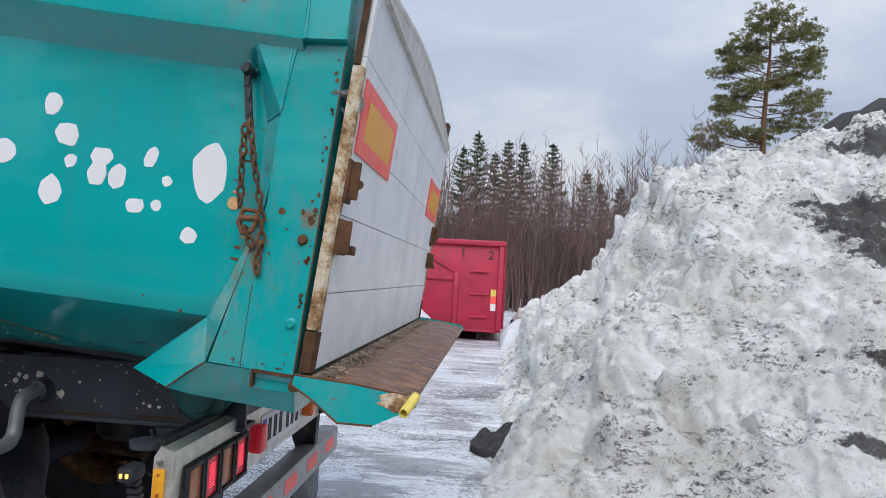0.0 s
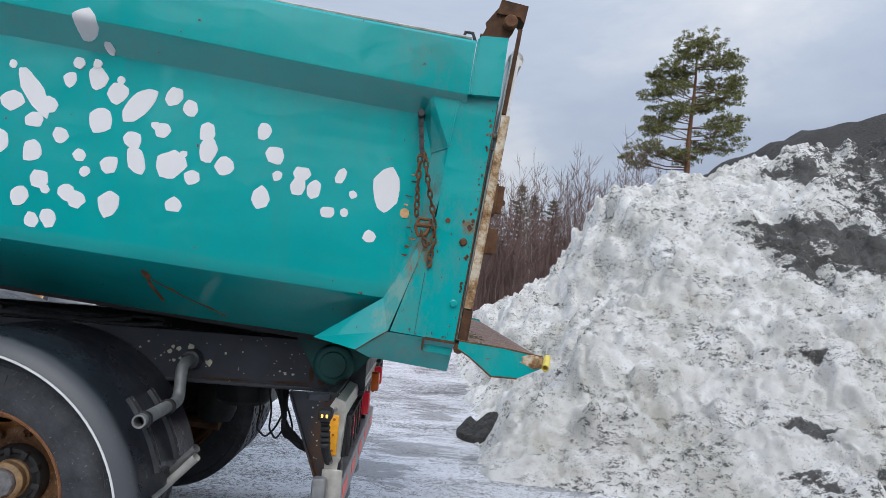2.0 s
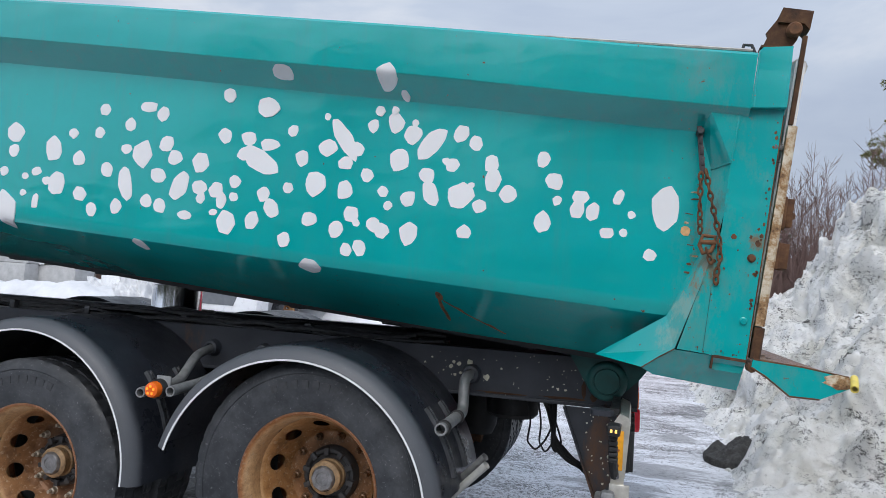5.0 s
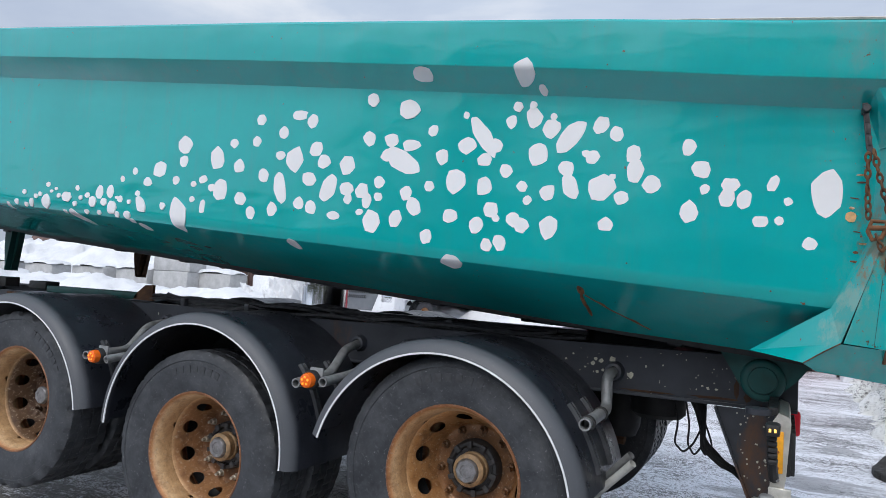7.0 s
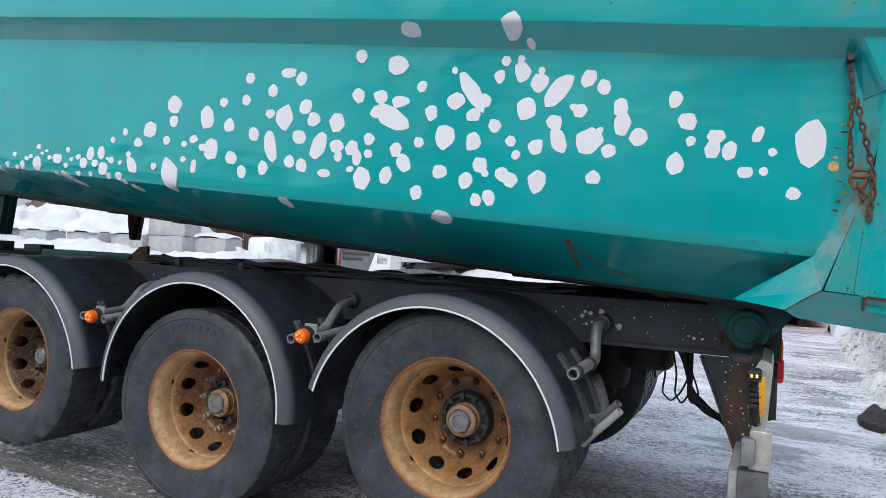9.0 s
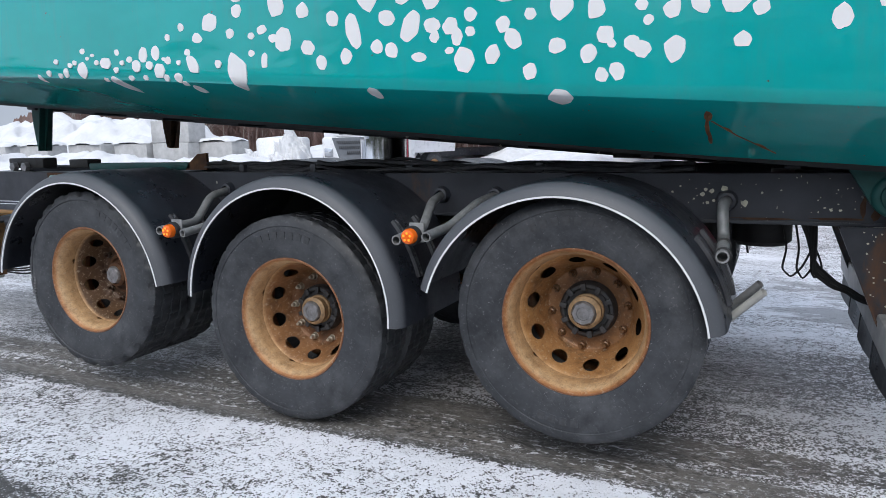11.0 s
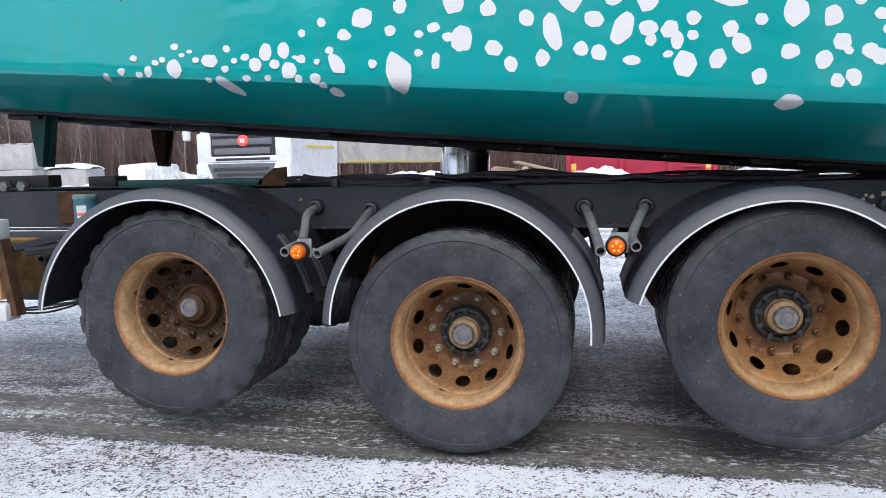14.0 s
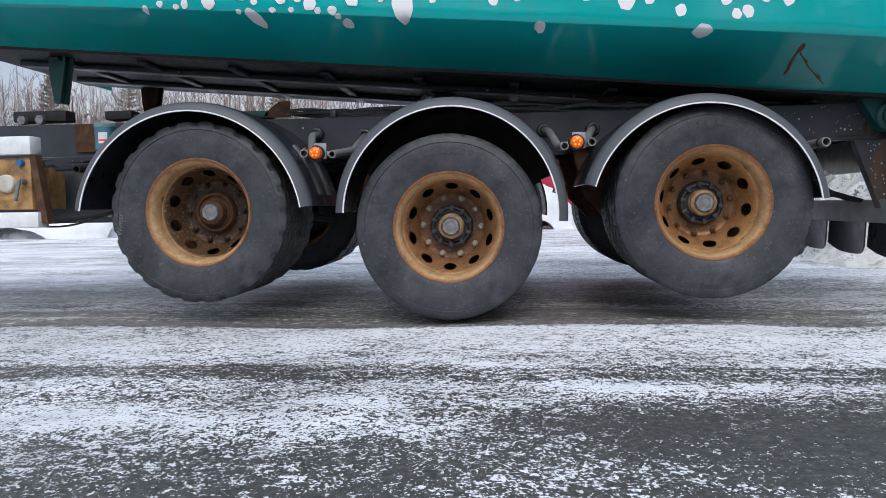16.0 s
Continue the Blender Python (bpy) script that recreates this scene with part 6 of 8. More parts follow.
for k, (y0, y1) in enumerate(((0.04, 0.58), (0.62, 1.10), (1.14, 1.62), (1.66, 2.2))):
    bm = bmesh.new()
    n = 8
    loft(bm, [[(2.475 + 0.02 * math.sin(3 * i / n), y0 + (y1 - y0) * i / n, 0.52), (2.485 + 0.02 * math.sin(3 * i / n), y0 + (y1 - y0) * i / n, 0.52),
               (2.475 + 0.05 * math.sin(math.pi * i / n), y0 + (y1 - y0) * i / n, 0.27 + 0.06 * abs(2 * i / n - 1) ** 3), (2.465 + 0.05 * math.sin(math.pi * i / n), y0 + (y1 - y0) * i / n, 0.27 + 0.06 * abs(2 * i / n - 1) ** 3)] for i in range(n + 1)])
    part("mud_flap", bm, FENDER, truck, "dark rubber flap")
for k in range(9):
    bm = bmesh.new()
    box(bm, 2.506, 2.508, 0.12 + k * 0.045, 0.145 + k * 0.045, 0.37, 0.42)
    part("lettering_bar", bm, WHITE_TRIM, beam)
# marker arm with a small lit lamp
arm = new("marker_arm")
arm.parent = truck
bm = bmesh.new()
soft_box(bm, 2.515, 2.561, -0.175, -0.100, 0.957, 0.999, 0.012)
tube(bm, [(2.537, -0.10, 0.90), (2.540, -0.07, 0.84), (2.545, -0.01, 0.79)], 0.016, 8)
part("arm", bm, BLACK, arm)
for k in range(5):
    bm = bmesh.new()
    soft_box(bm, 2.520 + 0.001 * k, 2.552 + 0.001 * k, -0.135 + 0.004 * k, -0.100 + 0.006 * k, 0.938 - 0.020 * k, 0.955 - 0.020 * k, 0.006)
    part("bellows_ring", bm, BLACK, arm)
for d in (-0.008, 0.008):
    bm = bmesh.new()
    soft_box(bm, 2.534 + d, 2.542 + d, -0.179, -0.172, 0.972, 0.984, 0.002)
    part("diode", bm, make_glow("warm_diode", (1.0, 0.62, 0.16), 0.8), arm)
bm = bmesh.new()
turned(bm, [(0, 0), (0.045, 0), (0.045, 0.02), (0, 0.024)], 20, Matrix.Translation((2.49, 0.03, 1.0)) @ Matrix.Rotation(radians(90), 4, "X"))
part("round_cap", bm, CHASSIS, arm)

# cables and hoses


def cable(pts, r, mat=BLACK, parent=truck, name="cable", wig=0.0, seed=0):
    rnd = random.Random(seed)
    pts = [Vector(p) for p in pts]
    out = []
    for a, b in zip(pts, pts[1:]):
        for k in range(5):
            out.append(a.lerp(b, k / 5) + Vector((0, rnd.uniform(-wig, wig), rnd.uniform(-wig, wig))))
    out.append(pts[-1])
    for _ in range(2):
        out = [out[0]] + [(a + b * 2 + c) / 4 for a, b, c in zip(out, out[1:], out[2:])] + [out[-1]]
    bm = bmesh.new()
    tube(bm, out, r, 6)
    return part(name, bm, mat, parent)


for k in range(7):
    cable([(2.17 + 0.012 * k, 0.73 + 0.01 * k, 0.97), (2.21 + 0.006 * k, 0.76, 0.87 - 0.012 * k), (2.24, 0.78, 0.76 - 0.01 * k), (2.30 + 0.004 * k, 0.78, 0.69 - 0.008 * k), (2.39, 0.73, 0.645 - 0.004 * k), (2.48, 0.63, 0.60)], 0.007 + 0.0015 * (k % 3), seed=k, wig=0.010)
for k in range(3):
    cable([(2.10 + 0.05 * k, 0.74, 0.98), (2.13 + 0.05 * k, 0.76, 0.82), (2.11 + 0.06 * k, 0.78, 0.72), (2.15 + 0.05 * k, 0.8, 0.67), (2.20 + 0.04 * k, 0.8, 0.73), (2.24, 0.8, 0.83), (2.20, 0.8, 0.95)], 0.005, wig=0.006, seed=70 + k)
HOSE = make_plain("hose_rubber", (0.045, 0.046, 0.050), 0.4, 0, 0.5, 30)
for k in range(9):
    y, z = 0.480 + 0.018 * (k % 5), 1.198 + 0.014 * (k // 3)
    ends = ((-1.05, 1.75), (-0.95, 0.55), (-0.2, 1.6))[k % 3]
    cable([(ends[0] + (ends[1] - ends[0]) * q / 6, y + 0.03 * math.sin(q * 1.7 + k), z + 0.014 * math.sin(q * 2.3 + 1.3 * k) - 0.003 * q) for q in range(7)], 0.0095 + 0.003 * (k % 2), HOSE, wig=0.022, seed=20 + k, name="hose")
for x in (-0.75, -0.25, 0.35, 1.05):
    bm = bmesh.new()
    soft_box(bm, x - 0.018, x + 0.018, 0.468, 0.56, 1.176, 1.222, 0.006)
    part("hose_clip", bm, STRAP, truck)
for k in range(3):
    cable([(-3.4, 0.08 + 0.04 * k, 0.595 - 0.012 * k), (-2.8, 0.08 + 0.04 * k, 0.585 - 0.014 * k), (-2.35, 0.10 + 0.03 * k, 0.575 - 0.022 * k), (-2.12, 0.16, 0.60 - 0.01 * k), (-1.95, 0.22, 0.64)], 0.006, wig=0.006, seed=40 + k, name="hose")
cable([(-2.66, -0.02, 0.535), (-2.65, -0.025, 0.505), (-2.62, -0.03, 0.497), (-2.60, -0.03, 0.525)], 0.006, name="hook")
piped("air_tube", [(1.35, 0.72, 1.265), (2.35, 0.72, 1.22)], 0.032, PIPE, label="light grey tube", hollow=False)
# tanks seen under the frame
bm = bmesh.new()
turned(bm, [(0, -0.12), (0.11, -0.12), (0.13, -0.10), (0.13, 0.10), (0.11, 0.12), (0, 0.12)], 28, Matrix.Translation((2.02, 0.86, 0.94)) @ Matrix.Rotation(radians(90), 4, "X"))
part("air_tank", bm, BLACK, truck)
for bx, bz, spin in WHEELS:
    for y in (0.62, 2 * MID - 0.62):
        bm = bmesh.new()
        turned(bm, [(0, -0.16), (0.09, -0.16), (0.115, -0.1), (0.12, 0.0), (0.115, 0.1), (0.09, 0.16), (0, 0.16)], 20, Matrix.Translation((bx + 0.32, y, bz + 0.12)) @ Matrix.Rotation(radians(90), 4, "X"))
        part("air_spring", bm, BLACK, truck)
        bm = bmesh.new()
        tube(bm, [(bx - 0.5, y, 0.93), (bx - 0.1, y, bz - 0.02), (bx + 0.35, y, bz - 0.06)], 0.045, 8)
        part("trailing_arm", bm, DARK_RUST if bx > 1 else CHASSIS, truck)

# fittings on top of the frame
for x0, x1, z0, z1, mat, name in ((-2.86, -2.50, 1.205, 1.275, BLACK, "rest_pad"), (-2.24, -2.06, 1.205, 1.262, BLACK, "rest_pad"), (-2.05, -1.16, 1.19, 1.235, DARK_TEAL, "green_bar")):
    bm = bmesh.new()
    soft_box(bm, x0, x1, 0.49, 0.60, z0, z1, 0.008)
    part(name, bm, mat, truck)
for x in (-2.78, -2.66):
    bm = bmesh.new()
    turned(bm, [(0, -0.03), (0.03, -0.03), (0.034, 0.0)], 6, Matrix.Translation((x, 0.485, 1.215)))
    part("nut", bm, HUB_STEEL, truck)
bm = bmesh.new()
slab(bm, [(-1.20, 1.19), (-1.18, 1.225), (-1.10, 1.285), (-1.03, 1.29), (-1.03, 1.19)], 0.49, 0.51)
part("rusty_tab", bm, DARK_RUST, truck, "rusty steel tab")
bm = bmesh.new()
slab(bm, [(-2.42, 1.0), (-2.42, 1.175), (-2.24, 1.175), (-2.24, 1.0)], 0.455, 0.469)
part("rusty_plate", bm, DARK_RUST, truck)

# control box ahead of the wheels
panel = new("control_box")
panel.parent = truck
bm = bmesh.new()
soft_box(bm, -3.35, -2.375, -0.055, 0.05, 0.952, 1.056, 0.008)
part("upper_beam", bm, WHITE_TRIM, panel, "white metal beam")
bm = bmesh.new()
soft_box(bm, -3.35, -2.345, -0.06, 0.04, 0.535, 0.625, 0.008)
part("lower_beam", bm, WHITE_TRIM, panel, "white metal beam")
bm = bmesh.new()
soft_box(bm, -2.75, -2.40, -0.02, 0.30, 0.64, 0.935, 0.01)
part("box", bm, make_plain("rusty_yellow_box", (0.36, 0.20, 0.08), 0.7, 0, 0.75, 9), panel, "rust-stained yellowish box")
bm = bmesh.new()
slab(bm, [(-2.40, 0.952), (-2.365, 0.952), (-2.305, 0.56), (-2.35, 0.56)], -0.03, 0.03)
part("brace", bm, DARK_RUST, panel)
bm = bmesh.new()
turned(bm, [(0, -0.02), (0.045, -0.02), (0.052, -0.012), (0.052, 0.02)], 28, Matrix.Translation((-2.545, -0.025, 0.79)))
part("gauge", bm, make_plain("gauge_face", (0.5, 0.48, 0.42), 0.4), panel, "round pale gauge")
bm = bmesh.new()
turned(bm, [(0, -0.03), (0.016, -0.03), (0.02, -0.02), (0.02, 0.01)], 16, Matrix.Translation((-2.452, -0.02, 0.905)))
part("knob", bm, make_plain("blue_knob", (0.02, 0.12, 0.3), 0.4), panel, "blue knob")
bm = bmesh.new()
turned(bm, [(0, -0.04), (0.016, -0.04), (0.018, 0.0)], 14, Matrix.Translation((-2.442, -0.02, 0.80)))
tube(bm, [(-2.445, -0.055, 0.81), (-2.455, -0.06, 0.77), (-2.475, -0.06, 0.69)], 0.011, 8)
part("lever", bm, HUB_STEEL, panel)
for a, b in (((-2.36, 0.04, 0.90), (-2.05, 0.46, 0.98)), ((-2.30, 0.05, 0.88), (-2.02, 0.3, 0.90))):
    bm = bmesh.new()
    tube(bm, [a, b], 0.022, 6)
    part("strut", bm, CHASSIS, panel)
bm = bmesh.new()
soft_box(bm, -3.6, -1.72, 0.42, 0.46, 0.55, 0.955, 0.02)
part("rear_shield", bm, CHASSIS, panel)
can = new("grease_canister")
can.parent = truck
CAN = Matrix.Translation((-2.165, 0.36, 0.995)) @ Matrix.Diagonal((0.82, 0.82, 0.97, 1)) @ Matrix.Rotation(radians(90), 4, "X")
bm = bmesh.new()
turned(bm, [(0, 0), (0.072, 0), (0.078, 0.012), (0.074, 0.02), (0.074, 0.15)], 28, CAN)
part("reservoir", bm, BLUE_CAN, can, "blue-grey plastic reservoir")
bm = bmesh.new()
turned(bm, [(0, 0.176), (0.07, 0.176), (0.078, 0.168), (0.078, 0.15), (0.0, 0.15)], 28, CAN)
part("lid", bm, make_plain("dull_green_lid", (0.16, 0.28, 0.27), 0.5), can)
bm = bmesh.new()
turned(bm, [(0.0755, 0.045), (0.0755, 0.115)], 8, CAN, radians(50), radians(100))
part("label_patch", bm, WHITE_TRIM, can, "white label with a red band")
bm = bmesh.new()
turned(bm, [(0.0762, 0.058), (0.0762, 0.072)], 8, CAN, radians(55), radians(98))
part("red_band", bm, RED_EDGE, can)

# cream paint flakes and rust runs on the frame rail
FLAKE = make_plain("cream_flakes", (0.55, 0.53, 0.42), 0.7, 0, 0.25, 40)
rng = random.Random(33)


def flake(x, z, a, b, mat, name, out):
    bm = bmesh.new()
    slab(bm, [(x + a * rng.uniform(0.55, 1.25) * math.cos(t), z + b * rng.uniform(0.55, 1.25) * math.sin(t)) for t in (2 * math.pi * k / 9 for k in range(9))], 0.4698 - out, 0.4712)
    part(name, bm, mat, frame_group)


for x, z, r in ((1.785, 1.080, 0.011), (1.797, 1.100, 0.009), (1.823, 1.095, 0.014), (1.873, 1.104, 0.017), (1.954, 1.045, 0.017), (1.832, 1.055, 0.007), (1.805, 1.045, 0.008), (2.278, 1.024, 0.008), (2.255, 1.030, 0.006), (2.311, 1.021, 0.007),
                (2.02, 1.088, 0.006), (1.693, 1.115, 0.005), (1.66, 1.09, 0.006), (2.092, 1.10, 0.004), (1.75, 1.06, 0.005)):
    flake(x, z, r, r * 0.9, FLAKE, "paint_flake", 0.0022)
for k in range(34):
    flake(rng.uniform(1.6, 2.45), rng.uniform(1.0, 1.16), rng.uniform(0.0015, 0.004), rng.uniform(0.0015, 0.004), FLAKE, "paint_flake", 0.0018)
for k in range(44):
    x, z = rng.uniform(2.37, 2.53), rng.uniform(0.62, 0.94)
    if z < 0.957 - (x - 2.315) * 2.3 or z > 0.95 and x > 2.5:
        continue
    bm = bmesh.new()
    r = rng.uniform(0.002, 0.006)
    slab(bm, [(x + r * rng.uniform(0.5, 1.3) * math.cos(t), z + r * rng.uniform(0.5, 1.3) * math.sin(t)) for t in (2 * math.pi * q / 7 for q in range(7))], 0.4425, 0.4445)
    part("paint_chip", bm, FLAKE, frame_group)
STAIN = make_rust("rust_stain", 0.32)
for x, z, a, b in ((2.39, 1.03, 0.012, 0.05), (2.44, 1.01, 0.02, 0.03), (2.30, 0.985, 0.10, 0.006), (2.02, 0.980, 0.13, 0.005)):
    flake(x, z, a, b, STAIN, "rust_run", 0.0012)

# worn black clamp rings round the long stay pipe
for y, z in ((0.18, 0.9025), (-0.10, 0.907)):
    bm = bmesh.new()
    turned(bm, [(0.024, -0.012), (0.030, -0.010), (0.030, 0.010), (0.024, 0.012)], 20, Matrix.Translation((1.895 - 0.06 * (y - 0.2), y, z)))
    part("pipe_clamp", bm, BLACK, truck)

# raised sidewall lettering, a word where it can be read and plain blocks elsewhere
MARK = make_plain("sidewall_mark", (0.040, 0.042, 0.047), 0.6, 0, 0.4, 60)
GREY_MARK = make_plain("sidewall_grey", (0.16, 0.16, 0.165), 0.7, 0, 0.4, 60)


def sidewall_blocks(bx, bz, a0, count, r0, r1, step):
    for k in range(count):
        t0, t1 = radians(a0 + step * k), radians(a0 + step * k + step * 0.62)
        bm = bmesh.new()
        loft(bm, [[(bx + r * math.cos(t), y, bz + r * math.sin(t)) for r, y in ((r0, -0.132), (r0, -0.1352), (r1, -0.1352), (r1, -0.132))] for t in (t0, (t0 + t1) / 2, t1)])
        part("sidewall_block", bm, MARK, truck)


for bx, bz, a0, count in ((-1.378, 0.606, 28, 7), (0.0, 0.505, 70, 7), (1.372, 0.612, 72, 7), (1.372, 0.612, 250, 4)):
    sidewall_blocks(bx, bz, a0, count, 0.392, 0.425, 6.5)
word = bpy.data.curves.new("word", "FONT")
word.body, word.size, word.extrude, word.align_x = "Winter", 0.042, 0.0012, "CENTER"
shape = new("word", word)
flat_word = bpy.data.meshes.new_from_object(shape)
bpy.data.objects.remove(shape)
flat_word.materials.append(GREY_MARK)
letters = new("tyre_word", flat_word)
letters.parent = truck
letters.matrix_basis = Matrix.Translation((-1.378 - 0.425, -0.1345, 0.606 - 0.06)) @ Matrix.Rotation(radians(84), 4, (0, -1, 0)) @ Matrix.Rotation(radians(90), 4, "X")

# axles and their hangers
for bx, bz, spin in WHEELS:
    bm = bmesh.new()
    tube(bm, [(bx, 0.50, bz), (bx, MID, bz), (bx, 2 * MID - 0.50, bz)], 0.065, 14)
    part("axle", bm, CHASSIS, truck)
    for y in (0.56, 2 * MID - 0.56):
        bm = bmesh.new()
        slab(bm, [(bx - 0.66, 0.97), (bx - 0.36, 0.97), (bx - 0.38, 0.72), (bx - 0.30, 0.56), (bx - 0.45, 0.52), (bx - 0.58, 0.66)], y - 0.05, y + 0.05)
        part("axle_hanger", bm, DARK_RUST, truck, "rusty axle hanger")

# ---------------------------------------------------------------- behind the tipper


def red_container():
    """Its end wall: a recessed hook panel between uprights, a sloping brace, three short steps, striped markers."""
    c = thing("roll_off_container", "crimson open-top steel container with ribs, standing on packed snow", "container")
    x0, x1, y0, y1, z0, z1 = -0.05, 3.62, 15.5, 21.3, 0.27, 2.42
    for name, b in (("rear_wall", (x0, x1, y1 - 0.05, y1, z0, z1)), ("side_wall", (x0, x0 + 0.05, y0 + 0.05, y1 - 0.05, z0, z1)),
                    ("side_wall", (x1 - 0.05, x1, y0 + 0.05, y1 - 0.05, z0, z1)), ("floor_plate", (x0, x1, y0, y1, z0 - 0.06, z0)),
                    ("end_wall", (x0, x1, y0, y0 + 0.05, z0, z1))):
        bm = bmesh.new()
        soft_box(bm, *b, 0.012)
        part(name, bm, RED_STEEL, c)
    for b in ((x0 - 0.05, x1 + 0.05, y0 - 0.10, y0 + 0.05, z1 - 0.10, z1 + 0.03), (x0 - 0.05, x1 + 0.05, y1 - 0.05, y1 + 0.08, z1 - 0.10, z1 + 0.03),
              (x0 - 0.06, x0 + 0.08, y0 + 0.06, y1 - 0.06, z1 - 0.10, z1 + 0.03), (x1 - 0.08, x1 + 0.06, y0 + 0.06, y1 - 0.06, z1 - 0.10, z1 + 0.03)):
        bm = bmesh.new()
        soft_box(bm, *b, 0.025)
        part("top_rim", bm, RED_STEEL, c)
    for x, top in ((x0 + 0.06, z1 - 0.11), (1.32, z1 - 0.11), (2.48, 1.66), (x1 - 0.06, z1 - 0.11)):
        bm = bmesh.new()
        soft_box(bm, x - 0.06, x + 0.06, y0 - 0.08, y0 - 0.001, z0, top, 0.015)
        part("upright", bm, RED_STEEL, c)
    for k in range(8):
        y = y0 + 0.6 + k * 0.66
        bm = bmesh.new()
        soft_box(bm, x1 + 0.001, x1 + 0.07, y, y + 0.10, z0, z1 - 0.11, 0.015)
        part("side_rib", bm, RED_STEEL, c)
    for z in (0.55, 1.11, 1.66):
        bm = bmesh.new()
        soft_box(bm, 2.82, 3.27, y0 - 0.06, y0 - 0.001, z, z + 0.055, 0.012)
        part("step", bm, RED_STEEL, c)
    bm = bmesh.new()
    soft_box(bm, 1.39, 2.41, y0 - 0.05, y0 - 0.001, 1.44, 1.53, 0.012)
    part("cross_rail", bm, RED_STEEL, c)
    bm = bmesh.new()
    plate(bm, [(1.39, y0 - 0.05, 2.20), (1.39, y0 - 0.05, 2.30), (2.54, y0 - 0.05, 1.71), (2.48, y0 - 0.05, 1.61)], 0.05)
    part("brace", bm, RED_STEEL, c)
    bm = bmesh.new()
    tube(bm, [(2.62, y0 - 0.03, 2.28), (2.62, y0 - 0.06, 2.08), (2.64, y0 - 0.06, 2.04)], 0.018, 6)
    part("hook", bm, CHAIN_RUST, c, "small rusty hook")
    for x in (x0 + 0.12, x1 - 0.28):
        for k, mat in enumerate((WHITE_TRIM, RED_EDGE, YELLOW)):
            bm = bmesh.new()
            box(bm, x, x + 0.13, y0 - 0.006, y0 - 0.002, 0.74 + k * 0.175, 0.91 + k * 0.175)
            part("marking", bm, mat, c, "striped reflective marker")
    for x in (x0 + 0.5, x1 - 0.6):
        bm = bmesh.new()
        soft_box(bm, x, x + 0.14, y0 + 0.2, y1 - 0.1, 0.0, z0 - 0.065, 0.02)
        part("skid", bm, BLACK, c, "dark steel skid")
    curve = bpy.data.curves.new("digit", "FONT")
    curve.body, curve.size, curve.extrude = "2", 0.30, 0.002
    flat = new("digit_curve", curve)
    me = bpy.data.meshes.new_from_object(flat.evaluated_get(bpy.context.evaluated_depsgraph_get()))
    bpy.data.objects.remove(flat)
    me.materials.clear()
    me.materials.append(BLACK)
    digit = new("digit", me)
    digit.parent = c
    digit.matrix_basis = Matrix.Translation((3.23, y0 - 0.006, 1.99)) @ Matrix.Rotation(radians(90), 4, "X")
    return c


